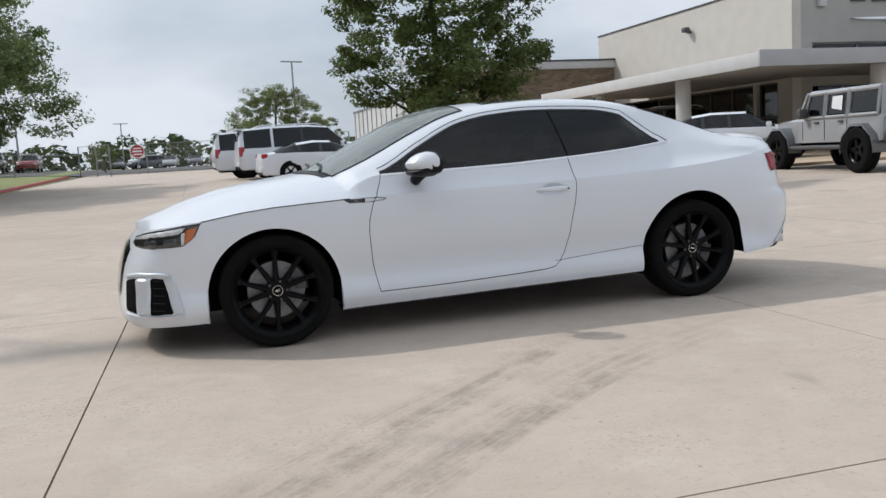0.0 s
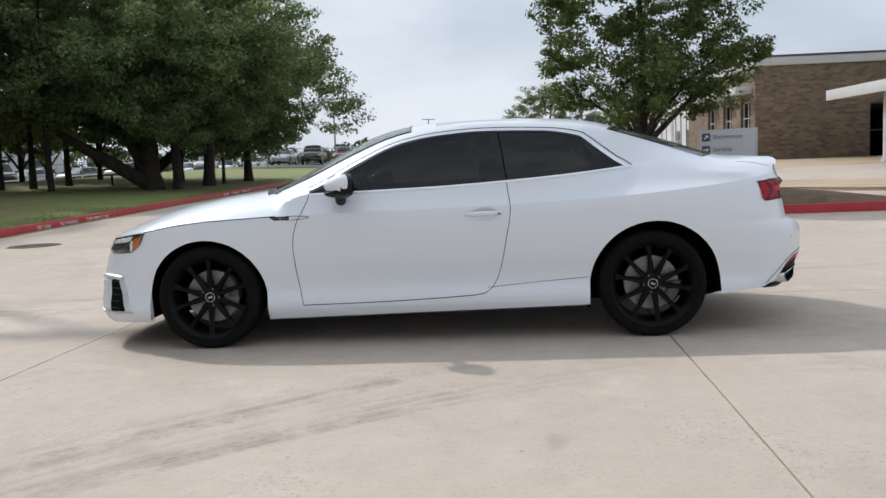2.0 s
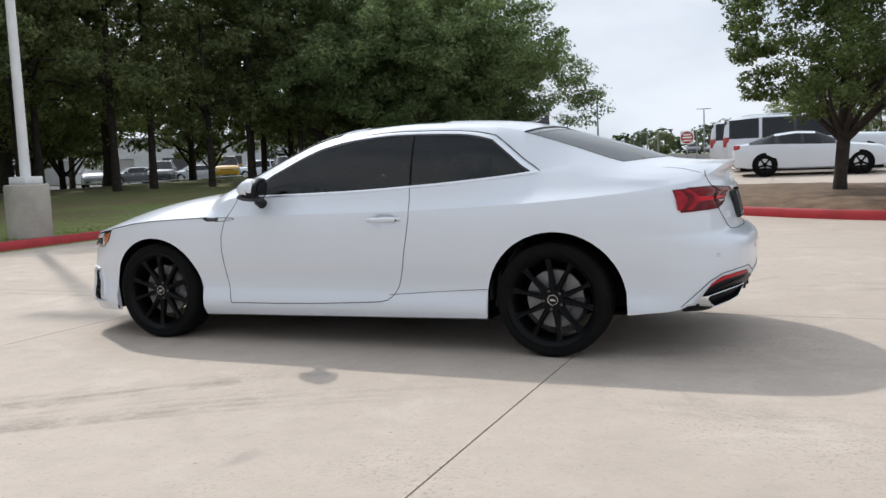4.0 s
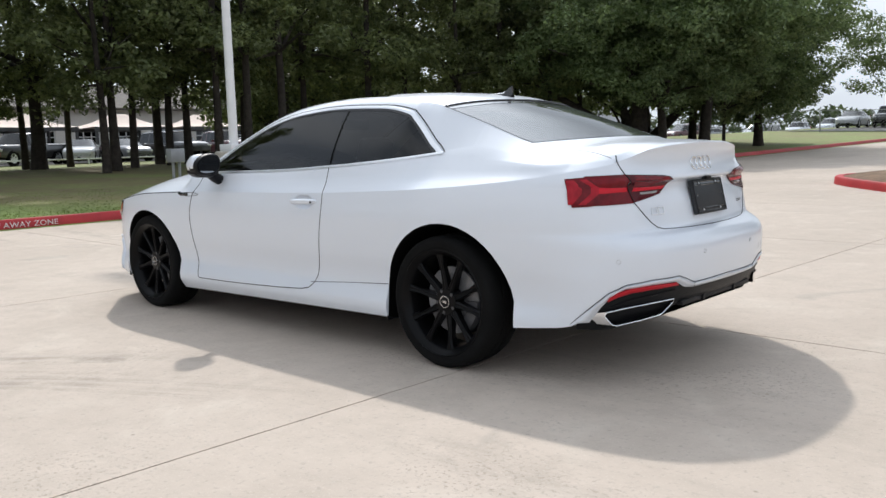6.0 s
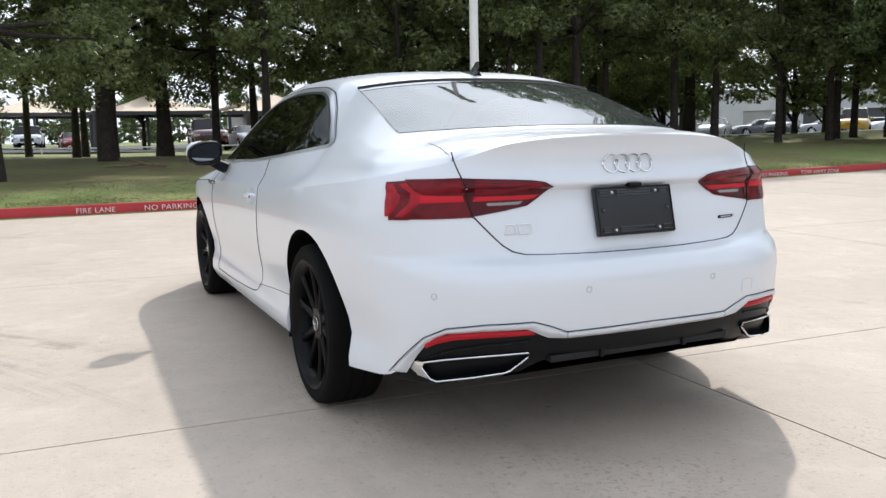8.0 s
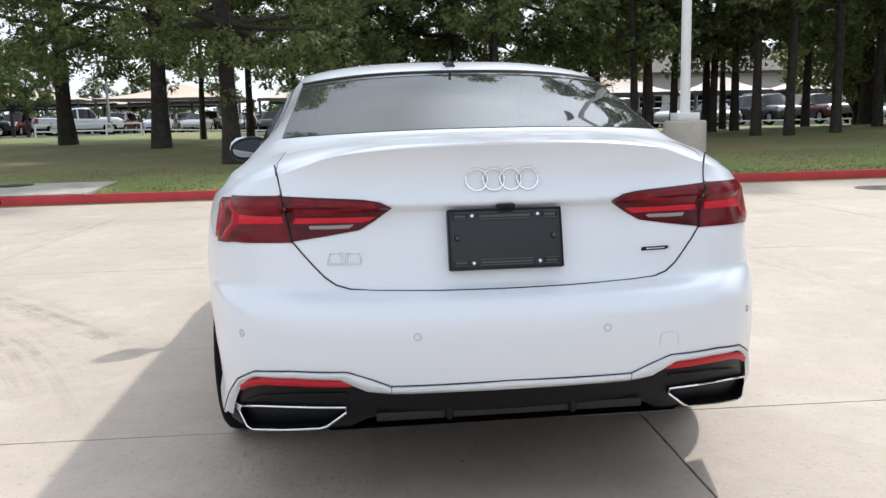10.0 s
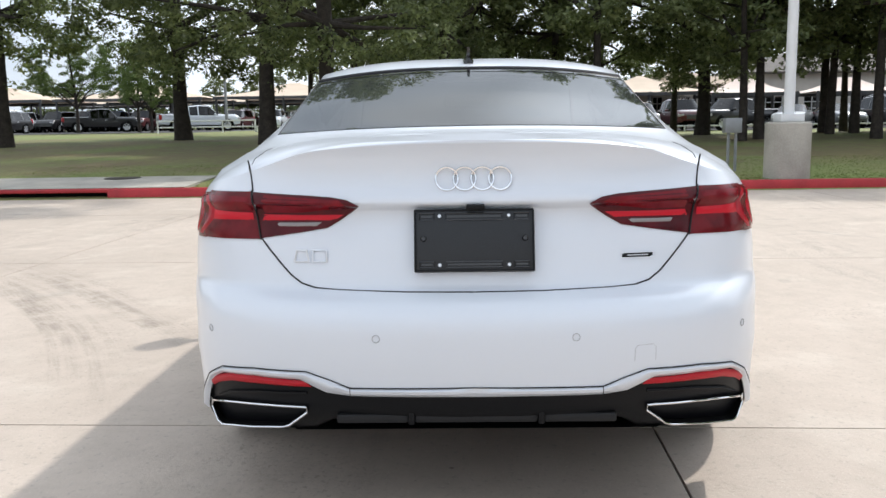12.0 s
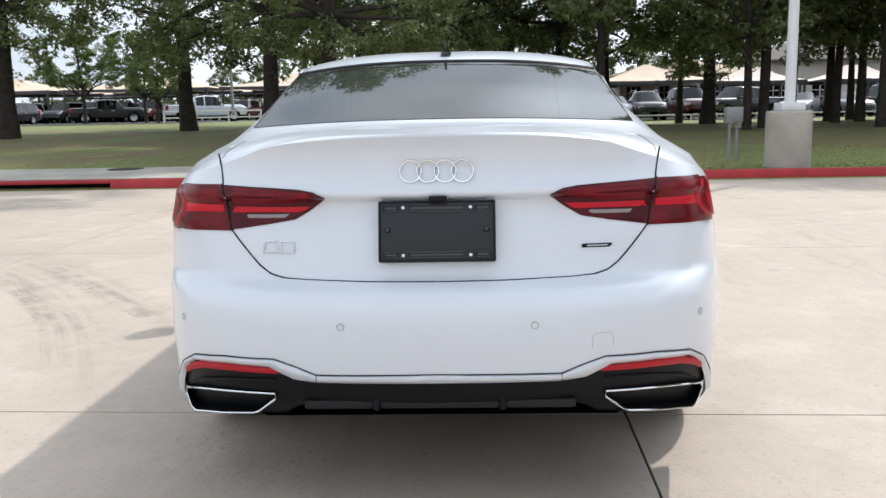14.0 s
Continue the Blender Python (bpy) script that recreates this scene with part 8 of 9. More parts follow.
def make_vehicle(kind, color, label, wheel="wheel_black", name=None):
    sh = SHAPES[kind]
    v = thing(name or {"pickup": "pickup_truck", "suv": "suv", "midsuv": "suv"}.get(kind, "car"), label, "car" if kind != "pickup" else "pickup truck")
    body, glass = bmesh.new(), bmesh.new()
    st = sh["L"]
    w0, w1 = sh["win"]
    dense = []
    for a, b in zip(st, st[1:]):
        n = max(1, int((b[0] - a[0]) / 0.3))
        for k in range(n):
            q = k / n
            dense.append(tuple(lerp(a[i], b[i], q) for i in range(6)) + (a[6],))
    dense.append(st[-1])
    def sec(s):
        x, lo, be, to, wb, wt = s[:6]
        m = (lo + be) / 2
        return [(wb * .80, lo - .02), (wb * .955, lo + .03), (wb, m), (wb * .995, be - .12), (wb * .955, be), (wt + (wb - wt) * .10, to - .07 if to - be > .2 else lerp(be, to, .6)), (wt * .9, to - .012), (wt * .5, to + .006), (0, to + .012)]
    for side in (1, -1):
        for a, b in zip(dense, dense[1:]):
            pa, pb = sec(a), sec(b)
            for k in range(8):
                cab = w0 - 1e-6 <= a[0] and b[0] <= w1 + 1e-6
                is_g = (k == 4 and cab and (a[3] - a[2] > .15 or b[3] - b[2] > .15)) or (k >= 5 and a[6] == "g" and cab)
                bmx = glass if is_g else body
                q = [(a[0], pa[k][0] * side, pa[k][1]), (b[0], pb[k][0] * side, pb[k][1]), (b[0], pb[k + 1][0] * side, pb[k + 1][1]), (a[0], pa[k + 1][0] * side, pa[k + 1][1])]
                if side > 0:
                    q.reverse()
                bmx.faces.new([bmx.verts.new(p) for p in q])
    for bmx in (body, glass):
        bmesh.ops.remove_doubles(bmx, verts=bmx.verts, dist=1e-4)
    for s, rev in ((dense[0], False), (dense[-1], True)):
        loop = [(s[0], y, z) for y, z in sec(s)] + [(s[0], -y, z) for y, z in reversed(sec(s)[:-1])]
        body.faces.new([body.verts.new(p) for p in loop])
    bmesh.ops.recalc_face_normals(body, faces=body.faces)
    part("body", body, CP[color], v, sharp=45)
    for pane in islands_of(glass):
        part("window", pane, M["bg_glass"], v, "dark tinted glass", sharp=45)
    # pillars
    hw = lambda x: lerp_tab([(s[0], s[4]) for s in st], x)
    for x in [w0 + (w1 - w0) * f for f in ((0.30, 0.56) if kind in ("sedan", "pickup", "coupe") else (0.27, 0.56))]:
        sa = [lerp_tab([(s[0], s[i]) for s in st], x) for i in range(6)]
        p = sec([x] + sa[1:] + ["p"])
        for side in (1, -1):
            bm = bmesh.new()
            (y0, z0), (y1, z1) = p[4], p[5]
            grid_faces(bm, [[(x - .05, (y0 + .008) * side, z0), (x + .05, (y0 + .008) * side, z0)], [(x - .05, (y1 + .008) * side, z1), (x + .05, (y1 + .008) * side, z1)]])
            part("pillar", bm, CP[color] if kind not in ("sedan", "coupe") and x < w0 + 0.4 * (w1 - w0) else M["black_gloss"], v)
    r = sh["r"]
    for wx in sh["wheels"]:
        for side in (1, -1):
            w = new("wheel")
            w.parent = v
            y = hw(wx) * .985
            w.location = (wx, y * side, r)
            bm = bmesh.new()
            lathe(bm, [(r * 1.17, -.10 * side), (r * 1.17, .012 * side), (r * 0.9, .014 * side)], n=26)
            part("arch", bm, M["liner"], w)
            bm = bmesh.new()
            lathe(bm, [(r * .66, -.20 * side), (r * .95, -.20 * side), (r, -.17 * side), (r, .0), (r * .95, .03 * side), (r * .70, .035 * side), (r * .66, .015 * side)], n=28)
            part("tyre", bm, M["rubber"], w)
            bm = bmesh.new()
            lathe(bm, [(r * .67, .018 * side), (r * .60, .012 * side), (r * .58, -.06 * side), (0.0, -.06 * side)], n=24)
            for k in range(5):
                box(bm, 0.02, r * .62, -.03, .03, -.028, .028, .008, Matrix.Rotation(radians(72 * k + 18), 4, "Y") @ Matrix.Translation((0, -.012 * side, 0)))
            lathe(bm, [(0.0, .02 * side), (.05, .02 * side), (.07, 0.0), (.07, -.05 * side)], n=14)
            part("rim", bm, M[wheel], w)
    rear, front = st[1], st[-2]
    for side in (1, -1):
        tall = .34 if kind in ("suv", "midsuv", "pickup") else .15
        bm = bmesh.new()
        box(bm, rear[0] - .045, rear[0] + .16, min(side * (rear[4] - .20), side * (rear[4] + .006)), max(side * (rear[4] - .20), side * (rear[4] + .006)), rear[2] - tall * .75, rear[2] + tall * .30, .02)
        part("tail_lamp", bm, M["tail_red"], v, "red tail lamp")
        bm = bmesh.new()
        box(bm, front[0] - .25, front[0] + .05, min(side * (front[4] - .30), side * (front[4] + .03)), max(side * (front[4] - .30), side * (front[4] + .03)), front[2] - .14, front[2] + .02, .03)
        part("head_lamp", bm, M["head_clear"], v, "clear head lamp")
        mx = w1 - .22
        bm = bmesh.new()
        box(bm, mx - .07, mx + .07, min(side * (hw(mx) - .02), side * (hw(mx) + .20)), max(side * (hw(mx) - .02), side * (hw(mx) + .20)), lerp_tab([(s[0], s[2]) for s in st], mx) + .0, lerp_tab([(s[0], s[2]) for s in st], mx) + .15, .04)
        part("door_mirror", bm, CP[color], v)
        for hx in ((-.55, .35) if kind != "coupe" else (-.30,)):
            bm = bmesh.new()
            box(bm, hx - .10, hx + .10, min(side * (hw(hx) - .01), side * (hw(hx) + .03)), max(side * (hw(hx) - .01), side * (hw(hx) + .03)), lerp_tab([(s[0], s[2]) for s in st], hx) - .17, lerp_tab([(s[0], s[2]) for s in st], hx) - .14, .01)
            part("door_handle", bm, M["silver"] if color != "white" else CP["white"], v)
    bm = bmesh.new()
    box(bm, front[0] - .10, front[0] + .075, -.48, .48, front[2] - .30, front[2] - .03, .04)
    part("grille", bm, M["frame_dark"], v, "dark grille")
    bm = bmesh.new()
    box(bm, rear[0] - .09, rear[0] + .10, -rear[4] * .9, rear[4] * .9, rear[1] + .08, rear[1] + .26, .04)
    part("rear_bumper", bm, CP[color] if kind != "pickup" else M["silver"], v)
    bm = bmesh.new()
    box(bm, st[1][0] + .15, st[-2][0] - .2, -st[4][4] * .82, st[4][4] * .82, st[4][1] - .06, st[4][1] + .08, .02)
    part("underbody", bm, M["liner"], v)
    if kind in ("suv", "midsuv"):
        bm = bmesh.new()
        box(bm, rear[0] - .02, rear[0] + .05, -.62, .62, rear[2] + .08, lerp_tab([(s[0], s[3]) for s in st], rear[0]) + .18, .03)
        part("rear_window", bm, M["bg_glass"], v)
        bm = bmesh.new()
        box(bm, st[2][0] - .22, st[2][0] + .1, -.66, .66, st[2][3] - .03, st[2][3] + .02, .015)
        part("roof_spoiler", bm, CP[color], v)
        for side in (1, -1):
            bm = bmesh.new()
            tube(bm, [(-2.2 if kind == "suv" else -1.7, side * .66, st[4][3] + .0), (-1.9 if kind == "suv" else -1.5, side * .66, st[4][3] + .05), (0.1, side * .66, st[4][3] + .05), (.35, side * .66, st[4][3] - .02)], .018, n=6)
            part("roof_rail", bm, M["silver"], v)
    return v


def park(v, x, y, heading, zf=lot_z, s=1.0, dz=0.0):
    v.matrix_basis = pose(x, y, zf(x, y) + dz, 0, 0, heading) @ Matrix.Scale(s, 4)
    return v


park(make_vehicle("coupe", "white", "white two-door coupe parked nose-in beside a large white suv"), -3.3, -24.3, 182, lot_z)
big = park(make_vehicle("suv", "white", "large white suv with dark windows parked in the yard"), -3.3, -27.3, 181, lot_z)
copy_thing(big, pose(-2.6, -30.6, lot_z(-2.6, -30.6), 0, 0, 181))
park(make_vehicle("sedan", "white", "white four-door sedan with black wheels before the showroom"), -13.8, -15.3, 152, fore_z, 0.93)
park(make_vehicle("midsuv", "black", "dark suv parked under the showroom canopy"), -16.2, -21.4, 176, fore_z)


# open-topped four-by-four, seen from its side
def make_offroader():
    j = thing("offroad_car", "silver boxy four-by-four with large off-road tyres", "car")
    paint = car_paint("dull_silver_paint", (0.30, 0.31, 0.32))
    bm = bmesh.new()
    rows = []
    for x, lo, hi, w in ((-2.05, .62, 1.08, .74), (-2.00, .60, 1.12, .78), (0.75, .60, 1.12, .79), (0.95, .60, 1.12, .76), (1.30, .70, 1.12, .66), (2.00, .72, 1.08, .58), (2.06, .74, 1.04, .55)):
        rows.append([(x, -w, lo), (x, -w, hi - .05), (x, -w + .05, hi), (x, w - .05, hi), (x, w, hi - .05), (x, w, lo)])
    vr = grid_faces(bm, rows, close_u=True)
    bm.faces.new(vr[0])
    bm.faces.new(vr[-1])
    bmesh.ops.recalc_face_normals(bm, faces=bm.faces)
    part("body", bm, paint, j)
    # hard top with its windows
    bm = bmesh.new()
    rows = []
    for x, z in ((-2.02, 1.10), (-1.97, 1.60), (-1.92, 1.66), (0.46, 1.68), (0.56, 1.64)):
        w = .76 if z < 1.2 else .70
        rows.append([(x, -w, z - .02), (x, -w + .05, z + .02), (x, w - .05, z + .02), (x, w, z - .02)])
    grid_faces(bm, rows)
    part("hard_top", bm, paint, j)
    for sd in (1, -1):
        for x0, x1 in ((-1.95, -1.05), (-0.98, -0.25), (-0.18, 0.52)):
            win = new("side_window")
            win.parent = j
            bm = bmesh.new()
            grid_faces(bm, [[(x0 + .05, .765 * sd, 1.18), (x1 - .05, .765 * sd, 1.18)], [(x0 + .05, .715 * sd, 1.58), (x1 - (.05 if x1 < .4 else .14), .715 * sd, 1.58)]], flip=sd > 0)
            part("pane", bm, M["bg_glass"], win)
            bm = bmesh.new()
            tube(bm, [(x0, .768 * sd, 1.12), (x1, .768 * sd, 1.12), (x1 - (0 if x1 < .4 else .12), .708 * sd, 1.62), (x0, .708 * sd, 1.62)], .05, n=6, closed=True)
            part("window_frame", bm, paint, win)
            if abs(x0 + 0.98) < .01:
                bm = bmesh.new()
                grid_faces(bm, [[(-.80, .772 * sd, 1.24), (-.45, .772 * sd, 1.30)], [(-.80, .745 * sd, 1.54), (-.45, .745 * sd, 1.54)]])
                part("price_sheet", bm, M["white_metal"], win, "white paper sheet")
        for wx in (1.48, -1.48):
            bm = bmesh.new()
            rows = []
            for a in (200, 180, 150, 110, 70, 30, 0, -20):
                ca, sa = math.cos(radians(a)), math.sin(radians(a))
                p = (wx + .53 * ca, .48 + .50 * max(sa, -.2))
                rows.append([(p[0], .60 * sd, p[1]), (p[0], .92 * sd, p[1]), (p[0], .93 * sd, p[1] - .05)])
            grid_faces(bm, rows)
            part("fender_flare", bm, CP["grey"], j)
            w = new("wheel")
            w.parent = j
            w.location = (wx, .80 * sd, .435)
            r = .435
            bm = bmesh.new()
            lathe(bm, [(r * .58, -.13), (r * .92, -.14), (r, -.11), (r, -.03), (r * .96, -.02), (r * .96, .02), (r, .03), (r, .11), (r * .92, .14), (r * .58, .13)], n=60)
            for vt in bm.verts:
                if math.hypot(vt.co.x, vt.co.z) > r * .95 and math.cos(30 * math.atan2(vt.co.z, vt.co.x)) > 0:
                    vt.co.x *= 1.03
                    vt.co.z *= 1.03
            part("tyre", bm, M["rubber"], w)
            bm = bmesh.new()
            lathe(bm, [(r * .60, .10 * sd), (r * .54, .08 * sd), (r * .52, .02 * sd), (0, .03 * sd)], n=24)
            for k in range(5):
                box(bm, .03, r * .56, -.02, .02, -.05, .05, .012, Matrix.Rotation(radians(72 * k), 4, "Y") @ Matrix.Translation((0, .065 * sd, 0)))
            part("rim", bm, M["wheel_black"], w)
        bm = bmesh.new()
        tube(bm, [(-.95, .86 * sd, .50), (.95, .86 * sd, .50)], .045, n=8)
        part("side_step", bm, M["frame_dark"], j)
        bm = bmesh.new()
        box(bm, .36, .50, min(.80 * sd, 1.0 * sd), max(.80 * sd, 1.0 * sd), 1.12, 1.34, .04)
        part("door_mirror", bm, M["frame_dark"], j)
        for hx in (-.80, .05):
            bm = bmesh.new()
            box(bm, hx - .07, hx + .07, min(.78 * sd, .83 * sd), max(.78 * sd, .83 * sd), 1.0, 1.04, .01)
            part("door_handle", bm, M["frame_dark"], j)
        bm = bmesh.new()
        lathe(bm, [(0, .03), (.085, .02), (.09, 0), (.09, -.05)], axis="x", n=18, centre=(2.06, .40 * sd, .94))
        part("head_lamp", bm, M["head_clear"], j)
        for gx in (-.22, .60, -1.0):
            bm = bmesh.new()
            tube(bm, [(gx, .793 * sd, 1.07), (gx, .793 * sd, .66)], .006, n=4)
            part("door_gap", bm, M["gap"], j)
    bm = bmesh.new()
    grid_faces(bm, [[(.92, -.66, 1.14), (.92, .66, 1.14)], [(.60, -.62, 1.60), (.60, .62, 1.60)]])
    part("windscreen", bm, M["bg_glass"], j)
    bm = bmesh.new()
    tube(bm, [(.92, -.70, 1.12), (.92, .70, 1.12), (.58, .67, 1.64), (.58, -.67, 1.64)], .04, n=6, closed=True)
    part("windscreen_frame", bm, paint, j)
    for k in range(7):
        bm = bmesh.new()
        box(bm, 2.05, 2.075, -.26 + .075 * k, -.22 + .075 * k, .80, 1.0, .004)
        part("grille_slot", bm, M["liner"], j)
    for nm, b in (("front_bumper", (2.05, 2.28, -.85, .85, .58, .76)), ("rear_bumper", (-2.25, -2.05, -.75, .75, .58, .76))):
        part(nm, boxm(*b, .04), M["frame_dark"], j)
    bm = bmesh.new()
    lathe(bm, [(0, -.02), (.25, -.02), (.40, -.0), (.435, .04), (.435, .2), (.25, .22)], axis="x", n=26, centre=(-2.30, 0, 1.05))
    part("spare_wheel", bm, M["rubber"], j)
    bm = bmesh.new()
    box(bm, -1.9, 1.9, -.5, .5, .45, .66, .04)
    part("chassis", bm, M["liner"], j)
    for x in (-.75, .1):
        for y in (-.36, .36):
            bm = bmesh.new()
            box(bm, x - .1, x + .08, y - .22, y + .22, .9, 1.5, .06)
            part("seat", bm, M["interior"], j)
    return j


park(make_offroader(), -12.05, -8.95, -100, lot_z)

# gate, chain-link fences, no-entry sign


def fence(pts, h, label, gate=False):
    f = thing("chain_link_fence", label, "fence")
    for k, (x, y) in enumerate(pts):
        bm = bmesh.new()
        z = ground_z(x, y) if x > KERB_X + .2 else lot_z(x, y)
        tube(bm, [(x, y, z - .1), (x, y, z + h)], .045, n=8)
        part("post", bm, M["fence"], f)
        if k:
            x0, y0 = pts[k - 1]
            z0 = ground_z(x0, y0) if x0 > KERB_X + .2 else lot_z(x0, y0)
            for q in (h - .03, .12):
                bm = bmesh.new()
                tube(bm, [(x0, y0, z0 + q), (x, y, z + q)], .024, n=6)
                part("rail", bm, M["fence"], f)
            bm = bmesh.new()
            n = max(2, int(math.hypot(x - x0, y - y0) / .22))
            for i in range(n + 1):
                for s2 in (1, -1):
                    a, b = i / n, i / n + s2 * h / math.hypot(x - x0, y - y0) * .9
                    t1 = clip(b, 0, 1)
                    top = (t1 - a) / (b - a) if abs(b - a) > 1e-6 else 1
                    tube(bm, [(lerp(x0, x, a), lerp(y0, y, a), lerp(z0, z, a) + .12), (lerp(x0, x, t1), lerp(y0, y, t1), lerp(z0, z, t1) + .12 + (h - .15) * top)], .0045, n=3, cap=False)
            part("wire_mesh", bm, M["fence"], f, "galvanised wire mesh")
    return f


fence([(8.2, -60), (6.9, -58.0), (5.9, -56.2)], 2.2, "open leaf of a chain-link gate at the drive")
fence([(3.6, -60), (-1.5, -60), (-6.5, -60), (-11.5, -60)], 2.2, "chain-link fence across the end of the drive")
fence([(8.2, -60), (12.5, -60), (17, -60), (22, -60), (27, -60), (32, -60), (37, -60)], 1.6, "chain-link fence behind the grass")
noentry = thing("no_entry_sign", "round red no-entry sign on a white board", "road sign", (4.2, -59.2, lot_z(4, -59)), 92)
bm = bmesh.new()
tube(bm, [(0, 0, -.1), (0, 0, 2.15)], .035, n=8)
part("post", bm, M["fence"], noentry)
bm = bmesh.new()
box(bm, .035, .05, -.48, .48, 1.18, 2.14, .004)
board = part("board", bm, M["white_metal"], noentry)
bm = bmesh.new()
lathe(bm, [(0, .060), (.43, .060), (.44, .051)], axis="x", n=36, centre=(0, 0, 1.66))
part("red_disc", bm, M["tail_red"], board, "red disc")
bm = bmesh.new()
box(bm, .058, .066, -.33, .33, 1.60, 1.72)
part("white_bar", bm, M["white_metal"], board)
for z, w in ((1.86, .26), (1.44, .30)):
    bm = bmesh.new()
    box(bm, .058, .065, -w, w, z - .05, z + .05)
    part("lettering_bar", bm, M["white_metal"], board)
noentry.matrix_basis = pose(4.2, -59.2, lot_z(4, -59), 0, 0, 92)

# street lights far off
def street_light(x, y, h, z, arms=True):
    s = thing("street_lamp", "slim grey street lamp far beyond the yard", "street lamp", (x, y, z), 20)
    bm = bmesh.new()
    tube(bm, [(0, 0, 0), (0, 0, h)], [.11, .07], n=8)
    part("mast", bm, M["grey_metal"], s)
    if arms:
        bm = bmesh.new()
        box(bm, -1.0, 1.0, -.10, .10, h, h + .10, .02)
        part("lamp_arm", bm, M["grey_metal"], s)
    return s


street_light(-8.6, -68, 8.5, 0.9)
street_light(8.1, -118, 6.3, 1.0, True)
street_light(15.5, -82, 6.7, 1.0)
street_light(56.0, 16.8, 6.4, 1.3, True)

# far car parks
def far_sheet(name, x0, x1, y0, y1, fz, label):
    sheet(name, [lerp(x0, x1, k / 12) for k in range(13)], [lerp(y0, y1, k / 12) for k in range(13)], fz, M["asphalt"], label, category="car park")


far_sheet("car_park_east", 46, 130, -62, 75, lambda x, y: turf_z(x, y) + .03, "grey car park beyond the grove")
far_sheet("car_park_south", -10, 60, -130, -62, lambda x, y: max(lot_z(x, y) if x < 9 else turf_z(x, y), 0.0) + .035, "grey car park beyond the fence")


far_sheet("car_park_corner", 32.5, 46, -62, -36, lambda x, y: turf_z(x, y) + .03, "grey car park behind the white rail")


def fz_far(x, y):
    return (turf_z(x, y) if x > KERB_X + .2 else lot_z(x, y)) + .035


proto_far = {}
for kind, col in (("pickup", "white"), ("pickup", "black"), ("pickup", "maroon"), ("sedan", "grey"), ("sedan", "silver"), ("midsuv", "grey"), ("midsuv", "maroon"), ("midsuv", "black"), ("suv", "black"), ("pickup", "blue"), ("midsuv", "white"), ("sedan", "red"), ("midsuv", "red")):
    noun = {"pickup": "pickup truck", "sedan": "saloon car", "midsuv": "sport utility car", "suv": "large utility car"}[kind]
    proto_far[kind, col] = make_vehicle(kind, col, f"{col} {noun} parked in the far car park", "silver")
used = set()


def far_car(kind, col, x, y, heading):
    pr = proto_far[kind, col]
    pr["group"] = "cars of the far car parks"
    m = pose(x, y, fz_far(x, y), 0, 0, heading)
    if (kind, col) in used:
        return copy_thing(pr, m)
    used.add((kind, col))
    pr.matrix_basis = m
    return pr


rngc = random.Random(8)
far_car("pickup", "white", 58.6, 19.6, 296)
far_car("pickup", "black", 64.6, 29.5, 292)
far_car("midsuv", "black", 61.5, 36.0, 170)
for k, (kind, col) in enumerate((("midsuv", "maroon"), ("midsuv", "white"), ("sedan", "silver"), ("sedan", "grey"), ("midsuv", "black"), ("pickup", "white"), ("sedan", "red"))):
    far_car(kind, col, 68.5 + .3 * k, 19.4 - 3.1 * k, 180 + rngc.uniform(-4, 4))
keys = list(proto_far)
for row, x in enumerate((80.0, 92.0)):
    for k in range(12):
        kind, col = keys[rngc.randrange(len(keys))]
        far_car(kind, col, x, 50 - 3.6 * k + rngc.uniform(-.3, .3), 180 if row else 0)
for row, (x, n, gap) in enumerate(((86.0, 14, 2.9), (74.0, 8, 2.8))):
    for k in range(n):
        kind, col = keys[rngc.randrange(len(keys))]
        far_car(kind, col, x + rngc.uniform(-.4, .4), 49 - gap * k + rngc.uniform(-.2, .2), 180 * row)
for kind, col, x, y, h in (("pickup", "maroon", 48.0, -6.4, 176), ("sedan", "silver", 49.0, -9.0, 182), ("midsuv", "black", 47.8, -10.2 - .6, 178), ("pickup", "maroon", 48.2, -13.3, 184), ("pickup", "black", 48.0, -16.6, 118),
                           ("sedan", "silver", 48.6, -20.4, 150), ("sedan", "grey", 48.6, -23.2, 176), ("suv", "black", 48, -26.5, 184), ("pickup", "maroon", 48, -30.0, 178), ("sedan", "silver", 48.5, -33.4, 181), ("midsuv", "grey", 47.5, -37.6, 150),
                           ("midsuv", "black", 34.4, -52.4, 128), ("midsuv", "grey", 40.6, -45.2, 126), ("sedan", "silver", 43.4, -41.6, 130)):
    far_car(kind, col, x, y, h)
